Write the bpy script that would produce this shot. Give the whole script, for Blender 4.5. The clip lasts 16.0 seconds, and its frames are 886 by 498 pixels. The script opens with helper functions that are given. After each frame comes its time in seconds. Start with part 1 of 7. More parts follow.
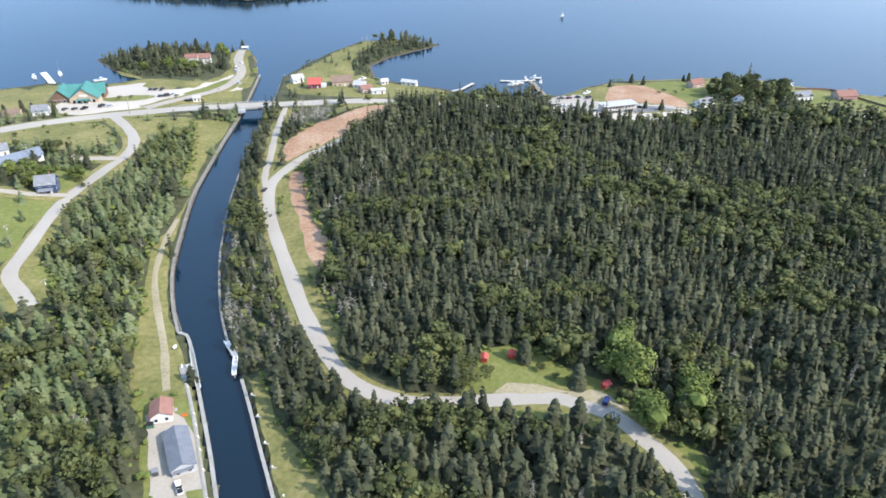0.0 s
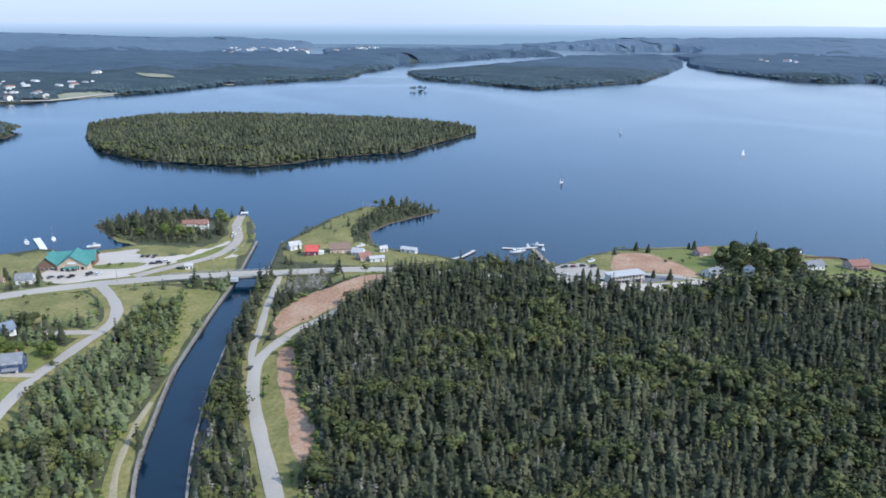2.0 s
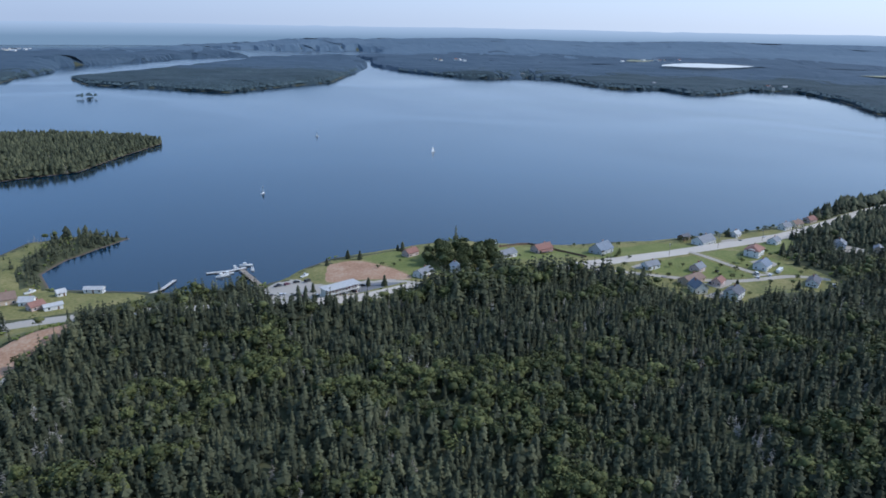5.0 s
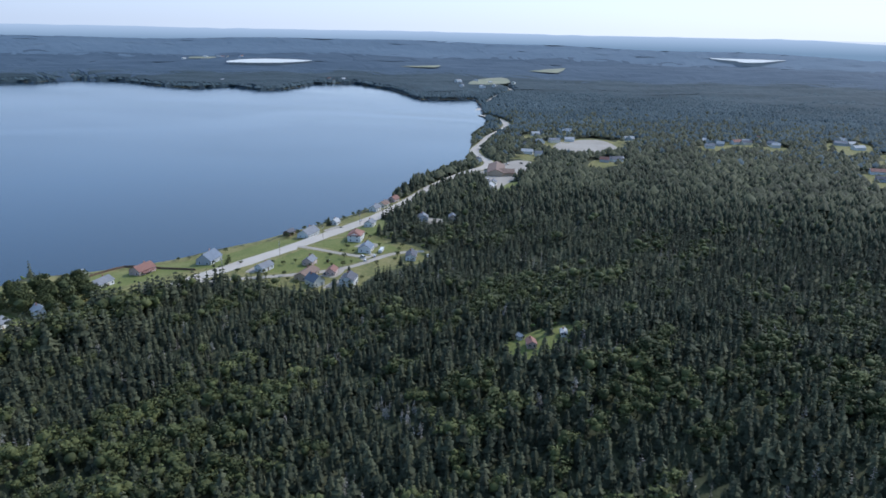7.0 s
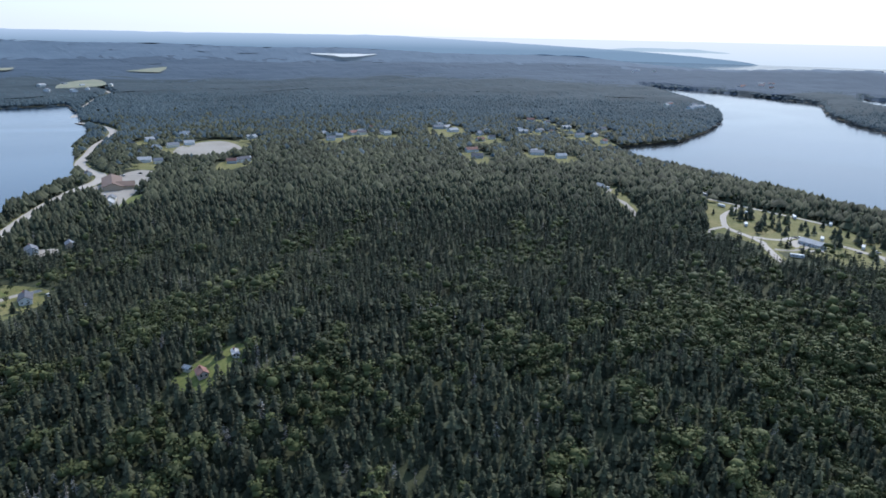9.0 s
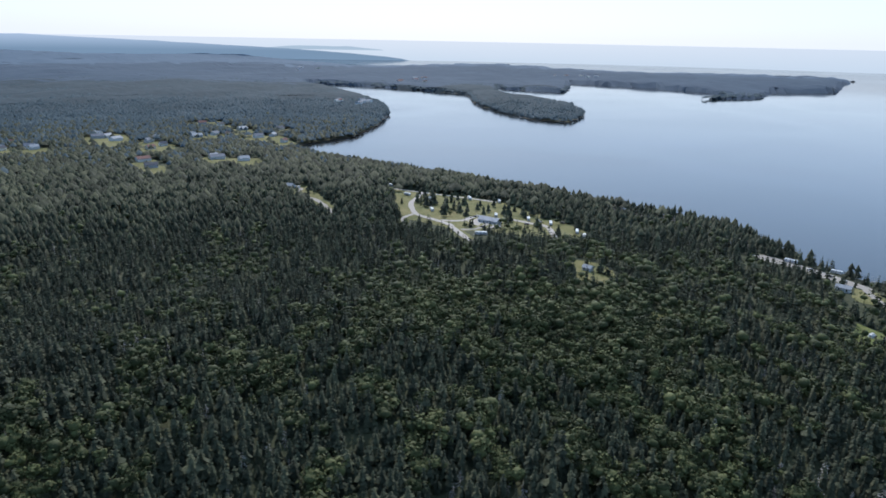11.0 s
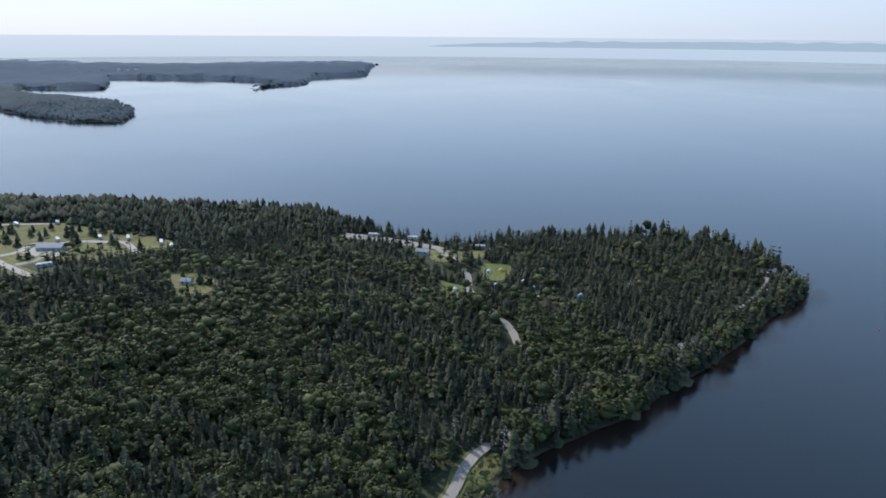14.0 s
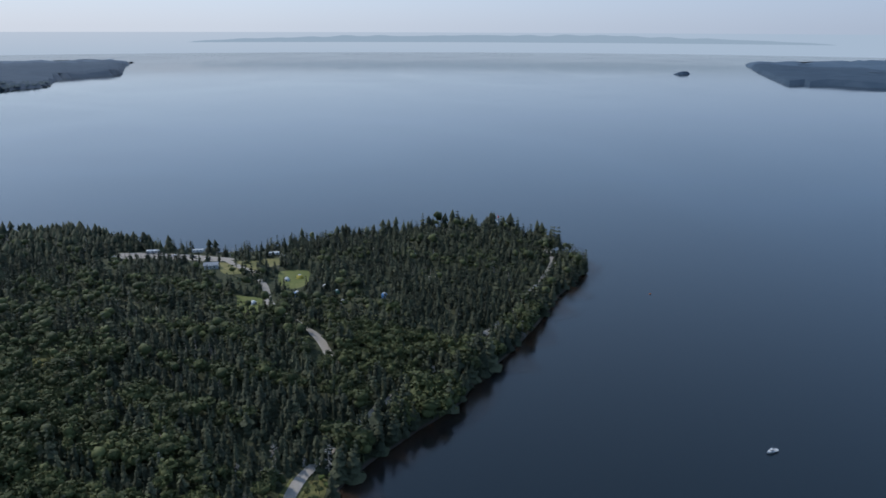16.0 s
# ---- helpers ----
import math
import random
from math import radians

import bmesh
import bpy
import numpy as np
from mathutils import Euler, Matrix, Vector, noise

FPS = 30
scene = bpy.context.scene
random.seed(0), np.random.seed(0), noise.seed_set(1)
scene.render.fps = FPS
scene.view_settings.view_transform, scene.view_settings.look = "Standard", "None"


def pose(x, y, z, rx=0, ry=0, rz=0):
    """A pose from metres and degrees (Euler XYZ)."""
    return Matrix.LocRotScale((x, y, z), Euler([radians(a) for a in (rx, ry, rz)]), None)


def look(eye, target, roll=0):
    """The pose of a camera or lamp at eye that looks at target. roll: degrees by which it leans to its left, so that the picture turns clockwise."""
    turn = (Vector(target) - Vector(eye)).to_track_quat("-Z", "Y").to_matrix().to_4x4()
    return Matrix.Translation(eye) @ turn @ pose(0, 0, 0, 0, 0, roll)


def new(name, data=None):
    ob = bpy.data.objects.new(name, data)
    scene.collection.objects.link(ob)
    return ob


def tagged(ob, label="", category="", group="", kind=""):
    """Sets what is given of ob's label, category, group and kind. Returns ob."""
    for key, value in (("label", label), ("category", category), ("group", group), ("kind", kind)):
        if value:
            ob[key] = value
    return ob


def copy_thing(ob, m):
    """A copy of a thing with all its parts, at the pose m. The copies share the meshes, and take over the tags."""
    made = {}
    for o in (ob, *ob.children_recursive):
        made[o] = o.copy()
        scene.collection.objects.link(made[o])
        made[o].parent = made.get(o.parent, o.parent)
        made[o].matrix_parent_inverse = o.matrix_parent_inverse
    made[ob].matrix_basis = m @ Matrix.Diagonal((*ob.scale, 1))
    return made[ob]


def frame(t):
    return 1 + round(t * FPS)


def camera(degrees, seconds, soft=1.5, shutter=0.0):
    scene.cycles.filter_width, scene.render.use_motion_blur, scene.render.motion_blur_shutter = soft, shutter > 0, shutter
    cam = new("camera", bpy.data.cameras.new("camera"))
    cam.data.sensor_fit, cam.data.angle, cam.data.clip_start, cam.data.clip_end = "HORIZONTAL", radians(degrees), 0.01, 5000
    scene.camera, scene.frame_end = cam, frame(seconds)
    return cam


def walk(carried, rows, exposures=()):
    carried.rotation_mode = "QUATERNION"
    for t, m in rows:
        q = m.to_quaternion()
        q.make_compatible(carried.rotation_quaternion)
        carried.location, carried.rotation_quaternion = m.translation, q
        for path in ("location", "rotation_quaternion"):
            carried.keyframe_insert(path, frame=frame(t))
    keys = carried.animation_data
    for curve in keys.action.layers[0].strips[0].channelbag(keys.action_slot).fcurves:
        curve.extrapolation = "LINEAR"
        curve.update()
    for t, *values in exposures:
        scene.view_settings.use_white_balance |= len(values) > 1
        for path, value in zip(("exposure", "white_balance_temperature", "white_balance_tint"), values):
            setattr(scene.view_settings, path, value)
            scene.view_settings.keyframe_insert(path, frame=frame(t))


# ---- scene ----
cam = camera(64.16, 16.0, soft=1.7)
walk(cam, [
    (0.0, look((0.17, -0.00, 156.68), (7.83, 85.88, 106.03), 0.18)),
    (0.5, look((0.62, 6.88, 156.89), (8.50, 94.58, 109.49), 0.31)),
    (1.0, look((1.24, 13.67, 156.91), (9.32, 104.15, 115.10), 0.36)),
    (1.5, look((1.71, 20.01, 156.68), (9.97, 112.84, 120.44), 0.35)),
    (2.0, look((2.28, 26.37, 156.54), (10.64, 121.11, 125.64), 0.33)),
    (2.5, look((2.73, 31.53, 156.49), (11.10, 126.33, 125.76), 0.35)),
    (3.0, look((3.31, 36.00, 156.52), (13.85, 130.58, 125.83), 0.37)),
    (3.2, look((3.57, 37.72, 156.56), (15.20, 132.17, 125.84), 0.33)),
    (5.3, look((7.98, 49.21, 160.51), (62.32, 127.47, 130.13), 1.11)),
    (5.5, look((8.24, 51.14, 160.51), (67.42, 125.83, 130.22), 1.14)),
    (6.0, look((8.93, 56.22, 160.46), (79.07, 120.82, 130.32), 1.17)),
    (6.5, look((10.50, 61.15, 160.33), (88.71, 115.74, 130.25), 1.18)),
    (7.0, look((12.45, 65.88, 160.13), (97.41, 109.29, 130.17), 1.22)),
    (7.5, look((15.14, 70.23, 159.93), (105.32, 101.55, 130.15), 1.25)),
    (8.0, look((17.98, 74.28, 159.99), (111.59, 93.14, 130.29), 1.29)),
    (8.5, look((21.03, 77.82, 160.17), (116.35, 84.13, 130.60), 1.33)),
    (9.0, look((24.26, 80.36, 160.49), (119.67, 74.69, 131.08), 1.16)),
    (9.2, look((25.45, 81.34, 160.60), (120.49, 70.91, 131.29), 1.24)),
    (11.3, look((38.24, 91.72, 161.04), (117.92, 38.65, 132.15), 1.10)),
    (11.5, look((39.86, 91.61, 161.01), (116.72, 34.55, 132.09), 1.07)),
    (12.0, look((44.11, 91.09, 161.01), (110.62, 22.24, 132.09), 0.87)),
    (12.5, look((48.48, 90.13, 161.08), (103.15, 11.56, 132.12), 0.76)),
    (13.0, look((52.85, 88.66, 161.25), (103.58, 7.57, 132.09), 0.61)),
    (13.5, look((56.20, 86.88, 161.58), (104.50, 4.38, 132.26), 0.57)),
    (14.0, look((59.25, 85.08, 161.83), (100.63, -1.08, 132.43), 0.43)),
    (14.5, look((62.27, 83.00, 162.18), (94.30, -7.01, 132.64), 0.33)),
    (15.0, look((64.92, 80.67, 162.47), (90.46, -11.36, 132.82), 0.28)),
    (15.5, look((67.33, 78.53, 162.73), (86.55, -14.96, 132.90), 0.26)),
    (16.0, look((69.78, 75.94, 162.98), (82.56, -18.60, 133.01), 0.20)),
], [(0.0, 1.15, 6450, 12), (1.0, 0.91, 6150, 12), (1.5, 0.8, 6030, 12), (2.1, 0.54, 5880, 12), (2.5, 0.24, 5760, 12), (5.5, 0.1, 5680, 12), (9.0, 0.27, 5900, 12), (12.5, 0.02, 6000, 12), (14.0, 0.02, 5970, 12), (16.0, -0.36, 5900, 12)])

# ---- sky and sun ----
SUN_AZ, SUN_EL = 118.0, 40.0          # degrees, clockwise from +y; above the horizon
SUN_FROM = Vector((math.sin(radians(SUN_AZ)) * math.cos(radians(SUN_EL)), math.cos(radians(SUN_AZ)) * math.cos(radians(SUN_EL)), math.sin(radians(SUN_EL))))
world = bpy.data.worlds.new("sky")
scene.world = world
world.use_nodes = True
wn, wl = world.node_tree.nodes, world.node_tree.links
sky = wn.new("ShaderNodeTexSky")
sky.sky_type, sky.sun_disc = "NISHITA", False
sky.sun_elevation, sky.sun_rotation = radians(SUN_EL), radians(SUN_AZ)
sky.air_density, sky.dust_density, sky.ozone_density = 1.0, 0.8, 1.8
wn["Background"].inputs["Strength"].default_value = 0.15
veil = wn.new("ShaderNodeMixRGB")              # summer haze: thick along the horizon, thin overhead
coord, split, lift = wn.new("ShaderNodeTexCoord"), wn.new("ShaderNodeSeparateXYZ"), wn.new("ShaderNodeMapRange")
wl.new(coord.outputs["Generated"], split.inputs[0])
wl.new(split.outputs["Z"], lift.inputs["Value"])
lift.inputs["From Min"].default_value, lift.inputs["From Max"].default_value = 0.0, 0.22
aim, glare = wn.new("ShaderNodeVectorMath"), wn.new("ShaderNodeMapRange")      # the haze is brighter towards the sun
aim.operation = "DOT_PRODUCT"
aim.inputs[1].default_value = SUN_FROM
wl.new(coord.outputs["Generated"], aim.inputs[0])
wl.new(aim.outputs["Value"], glare.inputs["Value"])
glare.inputs["From Min"].default_value, glare.inputs["From Max"].default_value = -0.35, 0.6


def blend(fac, a, b):
    """A sky colour between two others, each a colour or a socket."""
    m = wn.new("ShaderNodeMixRGB")
    wl.new(fac, m.inputs["Fac"])
    for slot, value in (("Color1", a), ("Color2", b)):
        if isinstance(value, tuple):
            m.inputs[slot].default_value = (*value, 1)
        else:
            wl.new(value, m.inputs[slot])
    return m.outputs[0]


low_sky = blend(glare.outputs[0], (2.7, 3.3, 4.3), (5.1, 5.6, 6.2))
mid_sky = blend(glare.outputs[0], (1.8, 3.4, 6.0), (4.7, 6.5, 8.8))
wl.new(blend(lift.outputs[0], low_sky, mid_sky), veil.inputs["Color2"])
thin = wn.new("ShaderNodeMapRange")
thin.inputs["From Min"].default_value, thin.inputs["From Max"].default_value = 0.0, 0.7
thin.inputs["To Min"].default_value, thin.inputs["To Max"].default_value = 0.85, 0.35
wl.new(split.outputs["Z"], thin.inputs["Value"])
wl.new(thin.outputs[0], veil.inputs["Fac"])
wl.new(sky.outputs[0], veil.inputs["Color1"])
wl.new(veil.outputs[0], wn["Background"].inputs["Color"])
sun_data = bpy.data.lights.new("sun", "SUN")
sun_data.energy, sun_data.angle, sun_data.color = 3.1, radians(0.5), (1.0, 0.95, 0.87)
sun = new("sun", sun_data)
sun.matrix_world = look(SUN_FROM * 900, (0, 0, 0))

# ---- materials ----
def material(name, rough=0.8, metal=0.0, spec=0.3):
    m = bpy.data.materials.new(name)
    m.use_nodes = True
    b = m.node_tree.nodes["Principled BSDF"]
    b.inputs["Roughness"].default_value = rough
    b.inputs["Metallic"].default_value = metal
    b.inputs["Specular IOR Level"].default_value = spec
    return m, m.node_tree.nodes, m.node_tree.links, b


def varied(name, stops, scales=(0.05, 0.6), rough=0.85, bump=0.0, bump_scale=2.0, detail=6, metal=0.0, spec=0.25, tint=False):
    """A surface whose colour wanders through the stops by noise at two scales; tint: also by the mesh's own tint."""
    m, n, l, b = material(name, rough, metal, spec)
    geo = n.new("ShaderNodeNewGeometry")
    facs = []
    for s in scales:
        t = n.new("ShaderNodeTexNoise")
        t.inputs["Scale"].default_value, t.inputs["Detail"].default_value = s, detail
        l.new(geo.outputs["Position"], t.inputs["Vector"])
        facs.append(t.outputs["Fac"])
    if tint:
        a = n.new("ShaderNodeAttribute")
        a.attribute_name = "tint"
        facs.append(a.outputs["Fac"])
    total = facs[0]
    for f in facs[1:]:
        add = n.new("ShaderNodeMath")
        add.operation = "ADD"
        l.new(total, add.inputs[0])
        l.new(f, add.inputs[1])
        total = add.outputs[0]
    mul = n.new("ShaderNodeMath")
    mul.operation = "MULTIPLY"
    mul.inputs[1].default_value = 1.0 / len(facs)
    l.new(total, mul.inputs[0])
    ramp = n.new("ShaderNodeValToRGB")
    e = ramp.color_ramp.elements
    lo, hi = (0.30, 0.70) if tint else (0.33, 0.67)
    while len(e) < len(stops):
        e.new(0.5)
    for i, c in enumerate(stops):
        e[i].position = lo + (hi - lo) * i / max(1, len(stops) - 1)
        e[i].color = (*c, 1)
    l.new(mul.outputs[0], ramp.inputs[0])
    l.new(ramp.outputs[0], b.inputs["Base Color"])
    if bump:
        t = n.new("ShaderNodeTexNoise")
        t.inputs["Scale"].default_value, t.inputs["Detail"].default_value = bump_scale, 5
        l.new(geo.outputs["Position"], t.inputs["Vector"])
        bp = n.new("ShaderNodeBump")
        bp.inputs["Strength"].default_value, bp.inputs["Distance"].default_value = 0.6, bump
        l.new(t.outputs["Fac"], bp.inputs["Height"])
        l.new(bp.outputs[0], b.inputs["Normal"])
    return m


def plain(name, color, rough=0.6, metal=0.0, grain=0.12, scale=3.0):
    lo, hi = [tuple(min(1, c * k) for c in color) for k in (1 - grain, 1 + grain)]
    return varied(name, [lo, color, hi], (scale, scale * 9), rough, 0, metal=metal)


M_FLOOR = varied("forest_floor", [(0.03, 0.036, 0.016), (0.055, 0.06, 0.028), (0.09, 0.085, 0.045)], (0.02, 0.4), 0.95, 0.4, 0.5)
M_GRASS = varied("mown_grass", [(0.092, 0.112, 0.028), (0.138, 0.150, 0.042), (0.195, 0.188, 0.070)], (0.05, 0.7), 0.95, 0.1, 3)
M_ROUGH = varied("rough_grass", [(0.095, 0.100, 0.032), (0.162, 0.152, 0.052), (0.25, 0.205, 0.088)], (0.06, 0.5), 0.95, 0.3, 1.5)
M_GRAVEL = varied("gravel", [(0.27, 0.238, 0.196), (0.32, 0.283, 0.235), (0.365, 0.328, 0.275)], (0.05, 1.2), 0.95, 0.03, 6)
M_ASPHALT = varied("worn_asphalt", [(0.29, 0.262, 0.222), (0.325, 0.294, 0.250), (0.36, 0.327, 0.28)], (0.03, 1.5), 0.9, 0.01, 8)
M_DARKASPHALT = varied("dark_asphalt", [(0.12, 0.12, 0.125), (0.17, 0.17, 0.175)], (0.06, 0.8), 0.9)
M_CLAY = varied("red_clay", [(0.24, 0.13, 0.075), (0.33, 0.20, 0.125), (0.40, 0.29, 0.20)], (0.07, 0.6), 0.95, 0.4, 0.8)
M_PALE = varied("pale_dusty_paving", [(0.37, 0.325, 0.27), (0.415, 0.367, 0.308), (0.46, 0.41, 0.35)], (0.04, 1.2), 0.95)
M_FAR_FIELD = varied("far_hay_field", [(0.16, 0.18, 0.11), (0.28, 0.26, 0.18)], (0.01, 0.05), 0.95)
M_SAND = varied("shore_shingle", [(0.16, 0.12, 0.085), (0.25, 0.19, 0.13), (0.34, 0.29, 0.22)], (0.05, 0.6), 0.95, 0.2, 2)
M_CONCRETE = varied("weathered_concrete", [(0.21, 0.20, 0.175), (0.28, 0.265, 0.235), (0.34, 0.325, 0.295)], (0.2, 2.0), 0.9, 0.02, 5)
M_STONE = varied("granite_blocks", [(0.13, 0.12, 0.105), (0.20, 0.185, 0.16), (0.27, 0.25, 0.22)], (0.3, 2.5), 0.9, 0.05, 3)
M_SPRUCE = varied("spruce_needles", [(0.020, 0.023, 0.013), (0.046, 0.051, 0.028), (0.112, 0.114, 0.060)], (0.012, 0.25, 2.2), 0.8, 0.35, 1.7, spec=0.15, tint=True)
M_LEAF = varied("broad_leaves", [(0.030, 0.035, 0.012), (0.060, 0.068, 0.022), (0.120, 0.126, 0.042)], (0.015, 0.35, 2.0), 0.75, 0.4, 1.4, spec=0.2, tint=True)
M_LARCH = varied("young_larch_needles", [(0.060, 0.080, 0.032), (0.110, 0.134, 0.060), (0.172, 0.188, 0.092)], (0.02, 0.3, 2.2), 0.8, 0.35, 1.7, spec=0.15, tint=True)
M_SHRUB = varied("alder_shrub_leaves", [(0.060, 0.078, 0.017), (0.100, 0.125, 0.030), (0.165, 0.175, 0.05)], (0.03, 0.4, 2.4), 0.75, 0.3, 2.0, spec=0.2, tint=True)
M_MAPLE = varied("maple_leaves", [(0.050, 0.068, 0.014), (0.098, 0.125, 0.026), (0.165, 0.190, 0.048)], (0.03, 0.5, 2.0), 0.7, 0.3, 1.6, spec=0.25, tint=True)
M_TRACK = varied("worn_earth_track", [(0.20, 0.17, 0.09), (0.28, 0.24, 0.15), (0.34, 0.29, 0.20)], (0.08, 0.9), 0.95, 0.05, 4)
M_SNAG = varied("grey_dead_wood", [(0.14, 0.12, 0.10), (0.22, 0.20, 0.17), (0.30, 0.28, 0.24)], (0.05, 0.8), 0.9, tint=True)


def add_beach(m):
    """Shingle on the lowest ground along the water."""
    n, l = m.node_tree.nodes, m.node_tree.links
    b = n["Principled BSDF"]
    old = b.inputs["Base Color"].links[0].from_socket
    geo, sep = n.new("ShaderNodeNewGeometry"), n.new("ShaderNodeSeparateXYZ")
    l.new(geo.outputs["Position"], sep.inputs[0])
    edge = n.new("ShaderNodeMapRange")
    edge.inputs["From Min"].default_value, edge.inputs["From Max"].default_value = 0.2, 0.5
    l.new(sep.outputs["Z"], edge.inputs["Value"])
    mix = n.new("ShaderNodeMixRGB")
    mix.inputs["Color1"].default_value = (0.095, 0.072, 0.053, 1)
    l.new(edge.outputs[0], mix.inputs["Fac"])
    l.new(old, mix.inputs["Color2"])
    l.new(mix.outputs[0], b.inputs["Base Color"])


add_beach(M_FLOOR)
M_BARK = varied("bark", [(0.05, 0.04, 0.03), (0.09, 0.075, 0.055)], (0.6, 4.0), 0.95)


def water_material():
    m, n, l, b = material("sea_water", 0.12, 0, 0.75)
    b.inputs["IOR"].default_value = 1.333
    geo = n.new("ShaderNodeNewGeometry")
    sep, north, mix = n.new("ShaderNodeSeparateXYZ"), n.new("ShaderNodeMapRange"), n.new("ShaderNodeMixRGB")     # clear blue lake, murkier sea
    l.new(geo.outputs["Position"], sep.inputs[0])
    l.new(sep.outputs["Y"], north.inputs["Value"])
    north.inputs["From Min"].default_value, north.inputs["From Max"].default_value = -150.0, 450.0
    l.new(north.outputs[0], mix.inputs["Fac"])
    mix.inputs["Color1"].default_value, mix.inputs["Color2"].default_value = (0.003, 0.008, 0.011, 1), (0.002, 0.014, 0.028, 1)
    l.new(mix.outputs[0], b.inputs["Base Color"])
    mp = n.new("ShaderNodeMapping")
    mp.inputs["Scale"].default_value = (1.0, 0.55, 1.0)
    l.new(geo.outputs["Position"], mp.inputs["Vector"])
    big = n.new("ShaderNodeTexNoise")
    big.inputs["Scale"].default_value, big.inputs["Detail"].default_value = 0.004, 4
    l.new(mp.outputs[0], big.inputs["Vector"])
    rr = n.new("ShaderNodeMapRange")
    rr.inputs["From Min"].default_value, rr.inputs["From Max"].default_value = 0.35, 0.7
    rr.inputs["To Min"].default_value, rr.inputs["To Max"].default_value = 0.20, 0.15
    l.new(big.outputs["Fac"], rr.inputs["Value"])
    calm = n.new("ShaderNodeMapRange")            # the open sea to the south lies calmer
    calm.inputs["From Min"].default_value, calm.inputs["From Max"].default_value = -1500.0, -450.0
    calm.inputs["To Min"].default_value, calm.inputs["To Max"].default_value = 0.5, 0.85
    l.new(sep.outputs["Y"], calm.inputs["Value"])
    slick = n.new("ShaderNodeTexNoise")           # long winding slicks: the contour of a wide noise
    slick.inputs["Scale"].default_value, slick.inputs["Detail"].default_value = 0.0011, 2
    l.new(geo.outputs["Position"], slick.inputs["Vector"])
    off, width, near = n.new("ShaderNodeMath"), n.new("ShaderNodeMath"), n.new("ShaderNodeMapRange")
    off.operation, width.operation = "SUBTRACT", "ABSOLUTE"
    off.inputs[1].default_value = 0.5
    l.new(slick.outputs["Fac"], off.inputs[0])
    l.new(off.outputs[0], width.inputs[0])
    l.new(width.outputs[0], near.inputs["Value"])
    near.inputs["From Max"].default_value = 0.045
    near.inputs["To Min"].default_value, near.inputs["To Max"].default_value = 0.72, 1.0
    value = rr.outputs[0]
    for more in (calm.outputs[0], near.outputs[0]):
        times = n.new("ShaderNodeMath")
        times.operation = "MULTIPLY"
        l.new(value, times.inputs[0])
        l.new(more, times.inputs[1])
        value = times.outputs[0]
    l.new(value, b.inputs["Roughness"])
    wav = n.new("ShaderNodeTexNoise")
    wav.inputs["Scale"].default_value, wav.inputs["Detail"].default_value = 0.35, 3
    l.new(mp.outputs[0], wav.inputs["Vector"])
    bp = n.new("ShaderNodeBump")
    bp.inputs["Strength"].default_value, bp.inputs["Distance"].default_value = 0.06, 0.07
    l.new(wav.outputs["Fac"], bp.inputs["Height"])
    l.new(bp.outputs[0], b.inputs["Normal"])
    return m


M_WATER = water_material()

# ---- the lie of the land ----
LAND_LAKE_SHORE = [(-84, 470), (-78, 490), (-73, 523), (-59, 559), (-43, 591), (-16, 630), (24, 633), (54, 611), (32, 594), (8, 574), (-8, 550),
    (-4, 518), (18, 505), (50, 486), (79, 469), (108, 466), (128, 471), (149, 487), (172, 498), (203, 499), (235, 500), (273, 500),
    (294, 479), (320, 462), (348, 448), (382, 440), (409, 429), (438, 425), (468, 420), (512, 413), (561, 412), (618, 424), (688, 436),
    (792, 436), (851, 457), (877, 470), (1012, 530), (1113, 550), (1228, 605), (1439, 713), (1547, 777)]
LAND_FAR_BAY = [(1507, 803), (1457, 870), (1637, 1060), (1746, 1253), (1654, 1316), (1453, 1267), (1398, 1294), (1441, 1436), (1341, 1465),
    (1330, 1568), (1371, 1771), (1318, 1900), (1219, 1890), (1136, 1960), (1106, 2107), (1072, 2297), (1103, 2584), (1250, 2900), (1300, 3250), (1450, 3420), (1640, 3600), (1620, 3930), (1250, 3930), (980, 4190), (760, 4900)]
LAND_EAST_COAST = [(4900, 4900), (4900, -1150), (4400, -1250), (3540, -1390), (3340, -1810), (3080, -2200), (2730, -2600), (2400, -2920), (1964, -3117),
    (1760, -2700), (1533, -2321), (1589, -2059), (1450, -1787), (1470, -1620), (1455, -1516), (1560, -1790), (1731, -1818), (1903, -1771), (2125, -1678),
    (2132, -1620), (1960, -1493), (1815, -1347), (1973, -1222), (2045, -1252), (1835, -1112), (1725, -1085), (1532, -1079),
    (1443, -1076), (1254, -958), (1147, -825), (1219, -788), (1361, -799), (1568, -861), (1822, -990), (2015, -935), (2195, -842), (2378, -698)]
LAND_INLET = [(2352, -689), (2111, -694), (1847, -673), (1638, -642), (1416, -558), (1243, -450), (1123, -355), (1083, -269), (1058, -231),
    (979, -228), (920, -250), (868, -280), (805, -305), (729, -340), (660, -368), (590, -392), (515, -412), (455, -436), (411, -430), (369, -412),
    (316, -404), (277, -412), (250, -440), (190, -475), (140, -497), (100, -500), (58, -470), (31, -411), (40, -381), (52, -351), (65, -305), (78, -266),
    (94, -231), (100, -205), (114, -183), (127, -162), (135, -144), (140, -122), (128, -80), (90, -30), (30, -15), (-36, -30), (-50, 20)]
